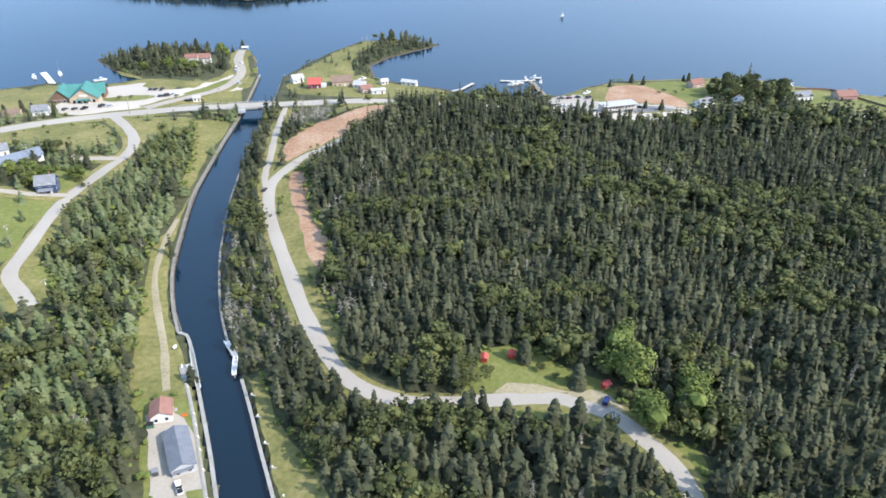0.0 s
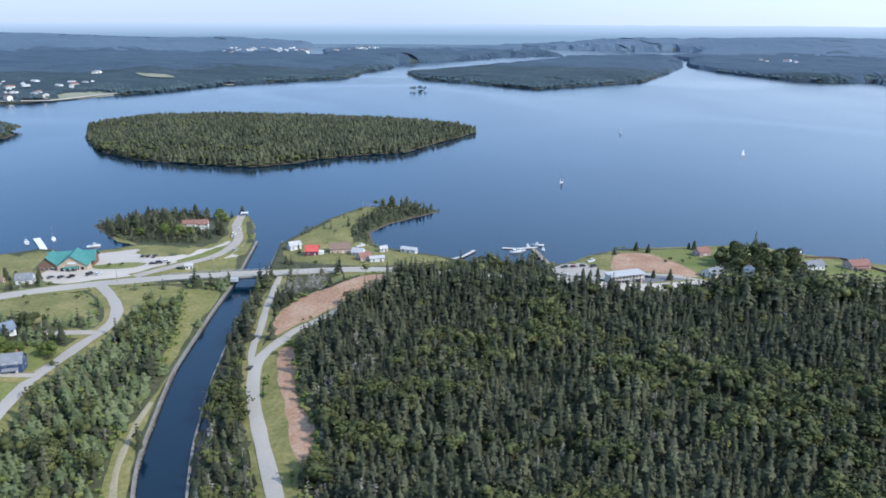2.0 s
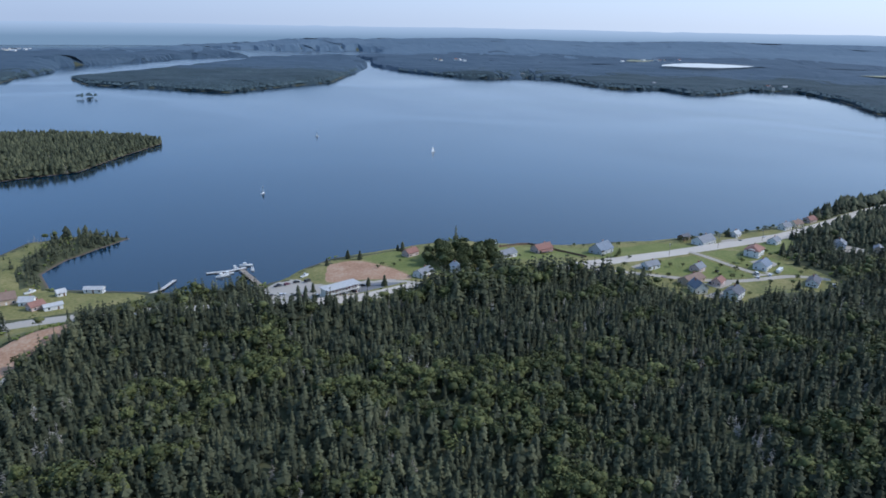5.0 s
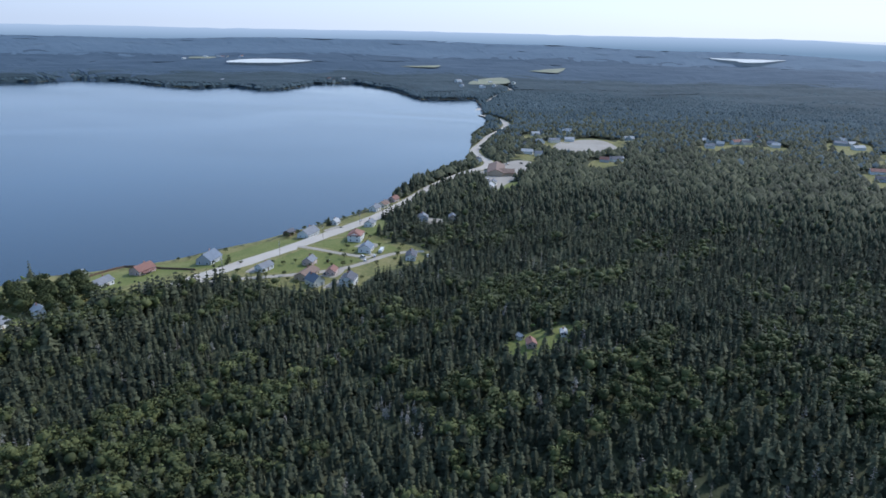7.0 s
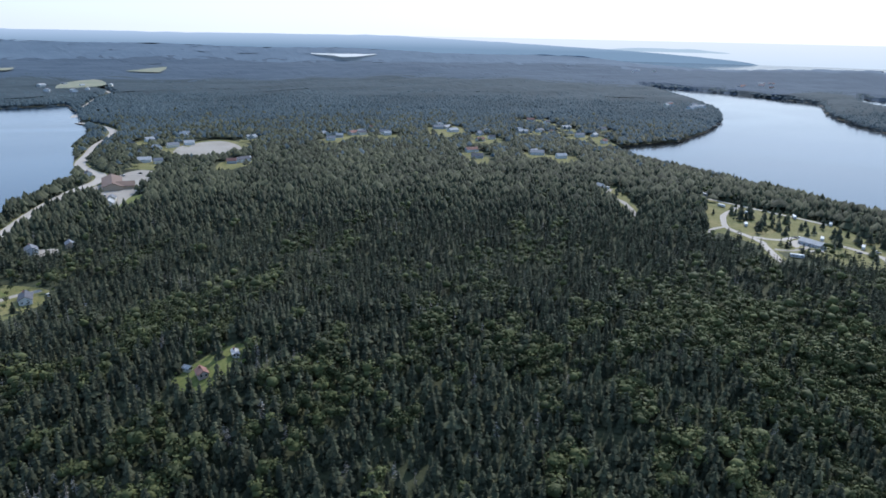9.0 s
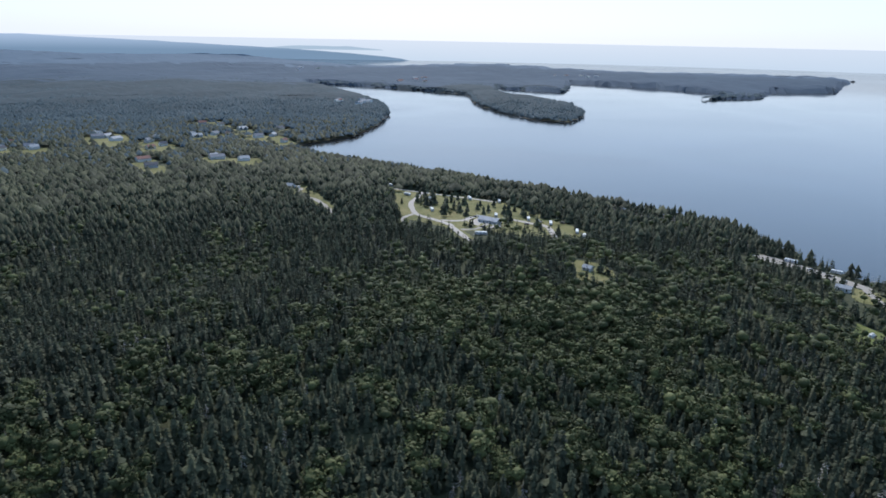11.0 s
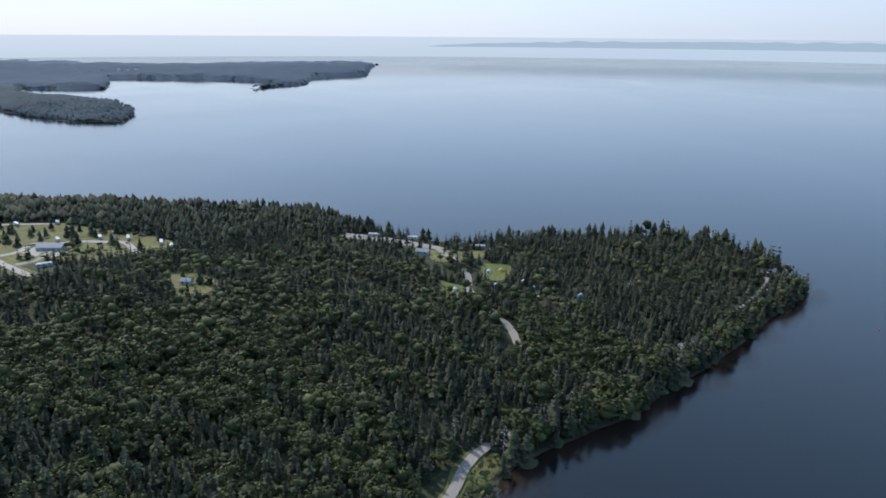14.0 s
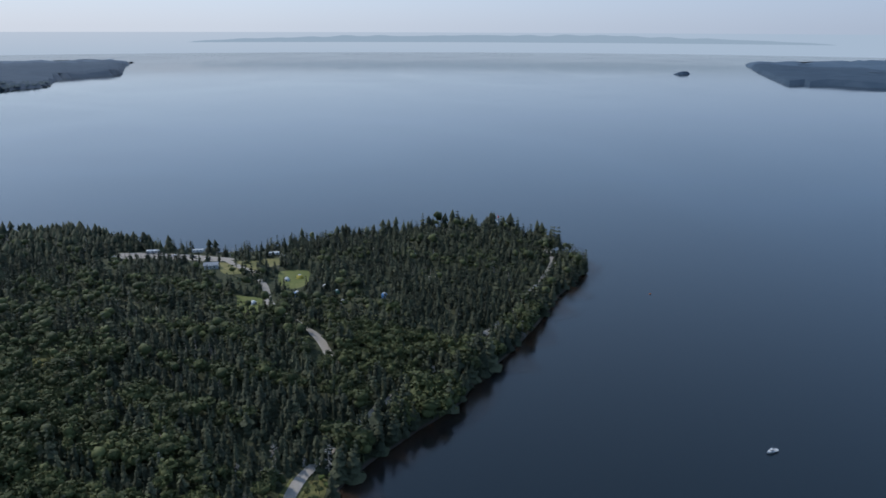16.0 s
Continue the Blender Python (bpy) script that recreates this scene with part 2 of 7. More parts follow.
LAND_WEST = [(-60, 20), (-70, -40), (-160, -90), (-400, -140), (-4900, -300), (-4900, 430), (-600, 440), (-420, 480), (-320, 505), (-269, 514), (-251, 521), (-238, 529), (-220, 518), (-201, 519),
    (-173, 531), (-191, 539), (-208, 560), (-228, 588), (-216, 596), (-193, 612), (-153, 614), (-126, 596), (-116, 615), (-109, 607),
    (-102, 587), (-95, 554), (-91, 511), (-88, 470), (-70, 470), (-75, 300), (-60, 190), (-40, 130)]
ISLAND = [(-394, 1017), (-344, 921), (-278, 859), (-208, 832), (-143, 812), (-101, 829), (-76, 851), (-31, 877), (30, 889), (73, 956),
    (145, 1056), (112, 1100), (40, 1150), (-96, 1205), (-253, 1230), (-380, 1210), (-430, 1120)]
LAND_NORTH = [(-4900, 1150), (-1200, 1250), (-860, 1360), (-706, 1437), (-657, 1463), (-557, 1597), (-468, 1693), (-378, 1865), (-251, 1946), (-94, 2037),
    (-36, 2299), (56, 2516), (84, 2814), (-80, 3000), (-300, 3150), (-420, 4900), (-4900, 4900)]
FAR_ISLAND = [(77, 2230), (107, 2015), (256, 1853), (372, 1714), (539, 1815), (707, 1914), (796, 2067), (1047, 2462), (1200, 2800), (1330, 3330), (1023, 3230), (826, 3220), (700, 2960), (632, 2830), (404, 2510), (235, 2360)]
FAR_STRIP = [(-200, 2770), (65, 2795), (197, 2870), (422, 3075), (564, 3215), (736, 3320), (836, 3260), (850, 3600), (761, 4000), (476, 3850), (200, 3900), (-100, 4100), (-300, 3900)]
WEST_ISLET = [(-505, 1022), (-507, 1056), (-519, 1098), (-571, 1157), (-660, 1130), (-640, 1020)]
ROCK_ISLET = [(86 + 24 * math.cos(a), 1693 + 14 * math.sin(a)) for a in (0, 1, 2, 3, 4, 5)]
SEA_ISLET = [(-425 + 55 * math.cos(a), -2700 + 42 * math.sin(a)) for a in (0, 1, 2, 3, 4, 5)]
WEST_HEAD = [(-860, -3480), (-737, -2810), (-655, -2236), (-904, -2134), (-1900, -2000), (-3500, -2500), (-3500, -3800), (-1500, -3700)]
LANDS = [LAND_LAKE_SHORE + LAND_FAR_BAY + LAND_EAST_COAST + LAND_INLET, LAND_WEST, ISLAND, LAND_NORTH, FAR_ISLAND, FAR_STRIP, WEST_ISLET, ROCK_ISLET, SEA_ISLET, WEST_HEAD]
CANAL_W = [(-90, 530), (-90, 468), (-91, 435), (-93, 403), (-94.5, 366), (-95.5, 330), (-94, 306), (-92, 284), (-90, 264), (-87, 247), (-82, 228), (-76.5, 212),
    (-73, 210), (-69, 200), (-64, 184), (-58.5, 167), (-54, 153), (-49, 136), (-40, 106), (-28, 66), (-10, 6), (0, -30)]
CANAL_E = [(16, -30), (6, 6), (-12, 66), (-25, 106), (-34.5, 136), (-40, 153), (-45, 169), (-50, 184), (-55, 197), (-60, 211), (-65, 229), (-69, 249), (-72, 268), (-74, 288),
    (-76, 311), (-77, 343), (-77, 381), (-76, 417), (-75, 447), (-73, 468), (-72, 530)]
CANAL = CANAL_W + CANAL_E


def from_line(px, py, line, closed=False):
    """The distance of points from a polyline."""
    best = np.full(np.shape(px), 1e9)
    pts = line + line[:1] if closed else line
    for (ax, ay), (bx, by) in zip(pts[:-1], pts[1:]):
        dx, dy = bx - ax, by - ay
        t = np.clip(((px - ax) * dx + (py - ay) * dy) / (dx * dx + dy * dy + 1e-9), 0, 1)
        best = np.minimum(best, np.hypot(px - ax - t * dx, py - ay - t * dy))
    return best


def inside(px, py, poly):
    odd = np.zeros(np.shape(px), bool)
    for (ax, ay), (bx, by) in zip(poly, poly[1:] + poly[:1]):
        if ay != by:
            odd ^= ((ay > py) != (by > py)) & (px < (bx - ax) * (py - ay) / (by - ay) + ax)
    return odd


def signed(px, py, poly):
    d = from_line(px, py, poly, True)
    return np.where(inside(px, py, poly), d, -d)


def smooth(a, b, v):
    t = np.clip((v - a) / (b - a), 0, 1)
    return t * t * (3 - 2 * t)


def wobble(x, y, s, seed=0):
    """Soft waves between about -1 and 1 with a wavelength near s."""
    out = 0
    rng = np.random.RandomState(seed + 11)
    for _ in range(6):
        a, k, p = rng.uniform(0, 6.28), rng.uniform(0.7, 1.6) * 6.28 / s, rng.uniform(0, 6.28)
        out = out + np.sin((x * math.cos(a) + y * math.sin(a)) * k + p)
    return out / 3.2


HILLS = [(320, 10, 120, 150, 16), (305, 150, 80, 70, 14), (385, -195, 110, 60, 13), (-200, 290, 70, 110, 11), (2, 416, 55, 18, 8), (75, 396, 55, 16, 6), (1150, 150, 300, 250, 6), (-230, 1010, 200, 130, 5), (600, -200, 160, 60, 4)]


EMBANKMENTS = [[(-150, 438), (-124, 443), (-97, 446)], [(-69, 447), (-57, 448), (-20, 446)]]


def shore_distance(x, y):
    """Metres from the water's edge, positive on land."""
    s = np.full(np.shape(x), -1e9)
    for poly in LANDS:
        s = np.maximum(s, signed(x, y, poly))
    return s + np.clip(np.abs(s) / 10, 0.3, 1.0) * 1.6 * wobble(x, y, 34, 3)


def height(x, y, full=False):
    """The ground's height; full: also the distance from the shore."""
    x, y = np.asarray(x, float), np.asarray(y, float)
    s = shore_distance(x, y)
    c = signed(x, y, CANAL)
    up = smooth(0, 70, s)
    z = np.where(s < 0, np.maximum(s * 0.25, -6), np.minimum(s * 0.22, 1.3)) + 3.6 * up
    for hx, hy, a, b, h in HILLS:
        z = z + h * up * np.exp(-((x - hx) / a) ** 2 - ((y - hy) / b) ** 2)
    far = smooth(1300, 3000, np.hypot(x, y))
    z = z + up * (0.5 * wobble(x, y, 90, 5) + far * 10 * (0.6 + wobble(x, y, 1500, 9)))
    away = np.hypot(x, y)
    z = z + smooth(0, 700, s) * 48 * smooth(3200, 4850, away) * smooth(104, 84, np.degrees(np.arctan2(x, y)))
    bank = smooth(0, 16, -c)
    for line in EMBANKMENTS:
        b = from_line(x, y, line)
        bank_top = 5.9 - 0.55 * np.maximum(b - 6.5, 0)
        z = np.where((c < -1) & (b < 20), np.maximum(np.where(s > 0, 1.6 + (z - 1.6) * bank, z), np.minimum(bank_top, 5.9)), z)
        bank = np.where((b < 20) & (c < -1), np.maximum(bank, smooth(22, 8, b)), bank)
    z = np.where((c > -1.0) & ((s > 0.5) | (c > 0.2)), np.where(c > 0.2, -4.0, 1.6), np.where(s > 0, 1.6 + (z - 1.6) * bank, z))
    return (z, np.minimum(s, -c)) if full else z


def steps(*spans):
    """Grid lines: spans of (start, end, step)."""
    out = []
    for a, b, d in spans:
        out += list(np.linspace(a, b, max(2, int(round((b - a) / d))), endpoint=False))
    return np.array(out + [spans[-1][1]])


def mesh_of(name, verts, faces, mat, tint=None, smooth_faces=False):
    """A mesh from arrays; faces all have the same number of corners."""
    me = bpy.data.meshes.new(name)
    faces = np.asarray(faces, np.int32)
    nf, k = faces.shape
    me.vertices.add(len(verts))
    me.vertices.foreach_set("co", np.asarray(verts, np.float32).ravel())
    me.loops.add(nf * k)
    me.loops.foreach_set("vertex_index", faces.ravel())
    me.polygons.add(nf)
    me.polygons.foreach_set("loop_start", np.arange(nf, dtype=np.int32) * k)
    me.polygons.foreach_set("loop_total", np.full(nf, k, np.int32))
    me.polygons.foreach_set("use_smooth", np.full(nf, smooth_faces, bool))
    if tint is not None:
        me.attributes.new("tint", "FLOAT", "POINT").data.foreach_set("value", np.asarray(tint, np.float32))
    me.materials.append(mat)
    me.update(calc_edges=True)
    return me


def grid_faces(nx, ny):
    i = np.arange(nx * ny).reshape(nx, ny)
    return np.stack([i[:-1, :-1], i[1:, :-1], i[1:, 1:], i[:-1, 1:]], -1).reshape(-1, 4)


gx = steps((-4900, -1500, 170), (-1500, -330, 45), (-330, -114, 7), (-114, 22, 2), (22, 700, 6.5), (700, 1300, 14), (1300, 2600, 42), (2600, 4900, 100))
gy = steps((-4900, -2600, 110), (-2600, -520, 45), (-520, -40, 6.5), (-40, 90, 4), (90, 640, 5), (640, 1300, 15), (1300, 2700, 42), (2700, 4900, 100))
GX, GY = np.meshgrid(gx, gy, indexing="ij")
GZ = height(GX, GY) - 5 * smooth(2150, 2400, np.hypot(GX - 40, GY - 70))      # the far canopy lies over it
ground = new("ground", mesh_of("ground", np.stack([GX, GY, GZ], -1).reshape(-1, 3), grid_faces(*GX.shape), M_FLOOR, smooth_faces=True))
tagged(ground, "dark mossy forest floor rolling down to shingle shores", "ground", kind="structure")

wa = np.linspace(0, 2 * math.pi, 97)[:-1]
wv = [(4880 * math.cos(a), 4880 * math.sin(a), 0.0) for a in wa]
bm = bmesh.new()
bm.faces.new([bm.verts.new(v) for v in wv])
me = bpy.data.meshes.new("water")
bm.to_mesh(me)
bm.free()
me.materials.append(M_WATER)
water = tagged(new("water", me), "deep blue rippled lake and sea water", "water", kind="structure")

def shallows(name, pts, width, label):
    """A film of brown shallow water that thins out from the shore."""
    c = np.array(pts, float)
    fine = np.concatenate([np.linspace(a, b, 12, endpoint=False) for a, b in zip(c[:-1], c[1:])] + [c[-1:]])
    d = np.gradient(fine, axis=0)
    d /= np.linalg.norm(d, axis=1)[:, None] + 1e-9
    side = np.stack([-d[:, 1], d[:, 0]], 1)
    probe = fine[len(fine) // 2] + 8 * side[len(fine) // 2]
    if float(shore_distance(probe[0], probe[1])) > 0:
        side = -side
    w = width * (1 + 0.35 * wobble(fine[:, 0], fine[:, 1], 40, 71))
    rows = [fine + side * (w * k)[:, None] for k in (-0.3, 0.15, 0.5, 1.0)]
    v = np.stack(rows, 1)
    v = np.concatenate([v, np.full((*v.shape[:2], 1), 0.04)], -1).reshape(-1, 3)
    m, n, l, b = material("brown_shallows", 0.16, 0, 0.5)
    b.inputs["Base Color"].default_value = (0.050, 0.032, 0.020, 1)
    fade = n.new("ShaderNodeAttribute")
    fade.attribute_name = "tint"
    l.new(fade.outputs["Fac"], b.inputs["Alpha"])
    return tagged(new(name, mesh_of(name, v, grid_faces(len(fine), 4), m, np.tile([0.75, 0.65, 0.3, 0.0], len(fine)), True)), label, "water", kind="structure")


i = LAND_INLET.index((140, -497))
shallows("shallow_water", LAND_INLET[i:i + 18], 15.0, "brown shallow water over shingle along the wooded shore")

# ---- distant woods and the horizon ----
# distance haze painted into the base colours, bluer and paler ring by ring
M_HAZE_WOODS_MID = varied("haze_tinted_woods", [(0.034, 0.052, 0.058), (0.050, 0.075, 0.083), (0.074, 0.102, 0.110)], (0.006, 0.05), 0.95)
# darker copy of the colour above: shade between trees painted in, with the haze
M_HAZE_WOODS_SHADED = varied("painted_shade_canopy", [(0.018, 0.030, 0.034), (0.027, 0.043, 0.049), (0.042, 0.060, 0.066)], (0.006, 0.05), 0.95)
M_HAZE_WOODS_FAR = varied("far_haze_woods", [(0.030, 0.052, 0.076), (0.040, 0.064, 0.090), (0.056, 0.082, 0.110)], (0.004, 0.03), 0.95)
M_HAZE_WOODS_LAST = varied("farthest_haze_woods", [(0.064, 0.098, 0.132), (0.078, 0.114, 0.150), (0.094, 0.130, 0.166)], (0.003, 0.02), 0.95)


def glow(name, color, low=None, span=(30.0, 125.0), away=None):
    """Far-off haze painted as emission; low: the colour at its foot; away: the colour far from the sun's side (towards
    -x).
    """
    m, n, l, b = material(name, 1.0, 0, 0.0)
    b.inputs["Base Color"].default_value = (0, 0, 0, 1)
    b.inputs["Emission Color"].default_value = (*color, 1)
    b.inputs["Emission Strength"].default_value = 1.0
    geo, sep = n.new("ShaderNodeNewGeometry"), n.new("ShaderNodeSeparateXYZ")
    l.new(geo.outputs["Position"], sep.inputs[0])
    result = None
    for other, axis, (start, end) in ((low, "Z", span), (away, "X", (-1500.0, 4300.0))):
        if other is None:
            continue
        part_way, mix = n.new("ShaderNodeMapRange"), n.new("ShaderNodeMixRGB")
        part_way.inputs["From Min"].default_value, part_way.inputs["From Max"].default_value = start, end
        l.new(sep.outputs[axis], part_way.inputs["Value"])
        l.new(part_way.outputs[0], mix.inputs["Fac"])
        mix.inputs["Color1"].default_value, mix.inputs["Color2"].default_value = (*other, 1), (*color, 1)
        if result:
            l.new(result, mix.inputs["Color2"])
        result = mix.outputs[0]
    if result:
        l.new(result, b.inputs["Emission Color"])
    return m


# haze and the brighter sun side are put into these emission colours
M_GLOW_HILLS = glow("hill_haze_glow", (0.38, 0.48, 0.61), (0.19, 0.28, 0.38), (50.0, 124.0))
M_GLOW_SEA = glow("sea_haze_glow", (0.68, 0.73, 0.78), (0.58, 0.66, 0.73), (0.0, 120.0), away=(0.52, 0.62, 0.71))


def far_ring(name, r0, r1, ratio, mat, label):
    """A rolling canopy between two distances, sunk below the water where there is no land."""
    r = np.exp(np.arange(math.log(r0), math.log(r1), ratio))
    r = np.append(r, r1)
    a = np.radians(np.arange(-48, 232, 0.33))
    R, A = np.meshgrid(r, a, indexing="ij")
    x, y = 40 + R * np.sin(A), 70 + R * np.cos(A)
    rag = 1 + 0.035 * wobble(x, y, 260, 21)
    x, y = 40 + (x - 40) * rag, 70 + (y - 70) * rag
    z, s = height(x, y, True)
    rng = np.random.RandomState(4)
    top = smooth(3, 16, s) * (5.4 + 3.1 * smooth(1640, 1950, R) + 1.6 * smooth(1500, 1900, R) * wobble(x, y, 160, 8) + rng.uniform(-0.35, 0.35, x.shape) * smooth(2300, 2000, R))
    for line, w in FAR_OPENINGS:
        top = np.where((inside(x, y, line) if w is None else from_line(x, y, line) < w), -1.5, top)
    z = np.where(s > 3, z + top, -6)
    f = grid_faces(*x.shape)[:, ::-1]
    keep = (s.ravel()[f] > 0).any(1)
    ob = new("backdrop", mesh_of(name, np.stack([x, y, z], -1).reshape(-1, 3), f[keep], mat))
    return tagged(ob, label, "woods", kind="structure")


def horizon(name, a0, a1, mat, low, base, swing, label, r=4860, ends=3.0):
    """A plain glowing band, painted as distance, that stands at the edge of the water, sinking at its ends."""
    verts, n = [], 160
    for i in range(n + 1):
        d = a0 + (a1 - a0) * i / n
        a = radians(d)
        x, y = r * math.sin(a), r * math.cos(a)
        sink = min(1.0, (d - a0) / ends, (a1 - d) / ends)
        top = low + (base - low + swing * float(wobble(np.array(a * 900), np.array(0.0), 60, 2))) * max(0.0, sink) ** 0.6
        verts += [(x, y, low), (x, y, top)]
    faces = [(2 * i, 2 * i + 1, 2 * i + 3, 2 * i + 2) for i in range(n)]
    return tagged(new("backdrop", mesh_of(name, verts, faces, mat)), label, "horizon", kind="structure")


M_GLOW_ISLAND = glow("island_haze_glow", (0.40, 0.50, 0.58))
horizon("sea_haze_glow", 70, 300, M_GLOW_SEA, -8, 128, 0.0, "open sea at the horizon, painted as a pale glowing band", r=4868, ends=0.5)
horizon("horizon_land", -75, 116, M_GLOW_HILLS, -8, 128, 3, "hazy hills along the horizon, painted as a blue glowing band", r=4856, ends=28)
horizon("island_haze_glow", 104, 113.5, M_GLOW_ISLAND, 62, 84, 3, "low island far out at sea, painted as pale glowing haze", r=4862, ends=3)
horizon("island_haze_glow", 152, 200, M_GLOW_ISLAND, 66, 110, 6, "long low island far out at sea, painted as pale glowing haze", r=4850, ends=14)

# ---- roads, lots and lawns ----
def curve_through(pts, step=4.0):
    """Points along a smooth curve through the given ones."""
    out, p = [], [pts[0]] + list(pts) + [pts[-1]]
    for i in range(1, len(p) - 2):
        a, b, c, d = [np.array(q, float) for q in p[i - 1:i + 3]]
        n = max(1, int(np.linalg.norm(c - b) / step))
        for k in range(n):
            t = k / n
            out.append(0.5 * (2 * b + (c - a) * t + (2 * a - 5 * b + 4 * c - d) * t * t + (3 * b - a - 3 * c + d) * t ** 3))
    out.append(np.array(pts[-1], float))
    return np.array(out)


CLEAR_LINES, CLEAR_AREAS = [], []


def strip(name, pts, width, mat, label, dz=0.18, clear=2.5, category="road", rag=0.25, verge=True):
    """A draped road along a curve."""
    c = curve_through(pts)
    d = np.gradient(c, axis=0)
    d /= np.linalg.norm(d, axis=1)[:, None] + 1e-9
    side = np.stack([-d[:, 1], d[:, 0]], 1)
    w = width / 2 + rag * wobble(c[:, 0], c[:, 1], 25, 6)
    rows = [c + side * (w * k)[:, None] for k in (1, 0.34, -0.34, -1)]
    xy = np.stack(rows, 1)
    z = height(xy[..., 0], xy[..., 1])
    top = np.pad(z.max(1), 3, mode="edge")
    top = np.convolve(np.maximum(np.maximum(top[1:-1], top[:-2]), top[2:]), np.ones(5) / 5, "valid")
    z = np.repeat(top[:, None], 4, 1) + dz
    z[:, 0] -= 0.12
    z[:, 3] -= 0.12
    v = np.concatenate([xy, z[..., None]], -1).reshape(-1, 3)
    CLEAR_LINES.append((list(map(tuple, c[::2])) + [tuple(c[-1])], width / 2 + clear))
    if verge and category == "road" and clear > 0:
        edge = np.stack([c + side * ((w + 1.2 + clear * 0.8 + 0.7 * wobble(c[:, 0], c[:, 1], 17, 8)) * k)[:, None] for k in (1, -1)], 1)
        ez = np.repeat(top[:, None], 2, 1) + dz - 0.16
        ez = np.minimum(ez, height(edge[..., 0], edge[..., 1]) + 0.25)
        ev = np.concatenate([edge, ez[..., None]], -1)
        mid = np.concatenate([c, (top + dz - 0.1)[:, None]], -1)
        ev = np.stack([ev[:, 0], mid, ev[:, 1]], 1).reshape(-1, 3)
        tagged(new("verge", mesh_of("verge", ev, grid_faces(len(c), 3)[:, ::-1], M_ROUGH, smooth_faces=True)), "strip of weedy grass along a road", "grass", kind="structure")
    return tagged(new(name, mesh_of(name, v, grid_faces(len(c), 4)[:, ::-1], mat, smooth_faces=True)), label, category, kind="structure")


def area(name, pts, mat, label, dz=0.12, clear=1.0, category="ground", soft=2.0, cell=5.0, keep_trees=False, sparse=0.0):
    """A draped patch of ground inside a closed curve."""
    ring = curve_through(list(pts) + [pts[0]], 3.0)[:-1]
    ring = ring + np.stack([wobble(ring[:, 0], ring[:, 1], 13, 1), wobble(ring[:, 0], ring[:, 1], 13, 2)], 1) * 0.25 * soft
    poly = list(map(tuple, ring))
    lo, hi = ring.min(0), ring.max(0)
    X, Y = np.meshgrid(np.arange(lo[0] + 1, hi[0], cell), np.arange(lo[1] + 1, hi[1], cell), indexing="ij")
    ok = signed(X, Y, poly) > cell * 0.4
    pts2 = [Vector(p) for p in poly] + [Vector(p) for p in zip(X[ok], Y[ok])]
    n = len(poly)
    from mathutils.geometry import delaunay_2d_cdt
    vs, _, fs, *_ = delaunay_2d_cdt(pts2, [(i, (i + 1) % n) for i in range(n)], [], 1, 1e-4)
    xy = np.array([tuple(v) for v in vs])
    z = height(xy[:, 0], xy[:, 1]) + dz
    edge = from_line(xy[:, 0], xy[:, 1], poly, True) < 0.05
    z = z - 0.1 * edge
    tri = np.array([f for f in fs if len(f) == 3])
    if not keep_trees:
        CLEAR_AREAS.append((poly, clear, sparse))
    return tagged(new(name, mesh_of(name, np.column_stack([xy, z]), tri, mat, smooth_faces=True)), label, category, kind="structure")


area("lawn", [(-90, 207), (-101, 271), (-98, 292), (-97, 323), (-95.5, 300), (-91.5, 262), (-83.5, 226), (-77, 211), (-69, 190), (-65, 176), (-80, 177), (-86, 185)], M_ROUGH, "rough grass bank beside the canal", category="grass")
area("lawn", [(-86, 178), (-66, 176), (-60, 165), (-51, 134), (-38, 92), (-56, 92), (-68, 134), (-74, 153), (-78, 168)], M_GRASS, "mown grass round the lock house", category="grass")
area("lawn", [(-47, 183), (-44, 186), (-36, 164), (-26, 147), (-17, 128), (-8, 95), (-20, 96), (-32, 134), (-43, 169)], M_ROUGH, "sunlit grass verge along the lock", category="grass")
area("lawn", [(18, 168), (26, 177), (30, 187), (44, 189), (58, 176), (68, 168), (68, 160), (53, 164), (36, 168), (27, 167)], M_GRASS, "mown picnic lawn beside the road", category="grass")
area("lawn", [(28, 161), (46, 159), (58, 156), (60, 150), (50, 149), (33, 152)], M_GRASS, "small lawn beside the road", category="grass")
area("lawn", [(74, 143), (85, 140), (86, 130), (80, 124)], M_GRASS, "grassy road verge", category="grass")
area("lawn", [(-55, 330), (-50, 348), (-42, 349), (-36, 305), (-28, 282), (-24, 248), (-29, 240), (-17, 200), (-25, 200), (-38, 240), (-46, 273)], M_ROUGH, "weedy roadside verge", category="grass")
area("clay_patch", [(-50, 344), (-43, 347), (-36, 297), (-28, 280), (-25, 262), (-28, 247), (-34, 261), (-40, 292), (-46, 315)], M_CLAY, "bare eroded clay beside the road", dz=0.26, category="bare soil")
area("clay_bank", [(-58, 364), (-57, 383), (-53, 400), (-40, 411), (-26, 413), (-9, 423), (6, 440), (9, 430), (4, 413), (-13, 401), (-26, 389), (-41, 375), (-52, 362)], M_CLAY, "cut bank of red clay", dz=0.3, category="bare soil")
area("lawn", [(-34, 416), (-28, 438), (-10, 452), (6, 450), (-8, 428), (-22, 418)], M_ROUGH, "weedy slope above the clay bank", dz=0.24, category="grass", sparse=0.1)
area("lot", [(-204, 504), (-169, 517), (-166, 504), (-144, 489), (-128, 503), (-107, 535), (-98, 528), (-97, 498), (-108, 486), (-124, 466), (-147, 452), (-170, 440), (-194, 437), (-210, 454)], M_PALE, "pale worn car park", category="car park")
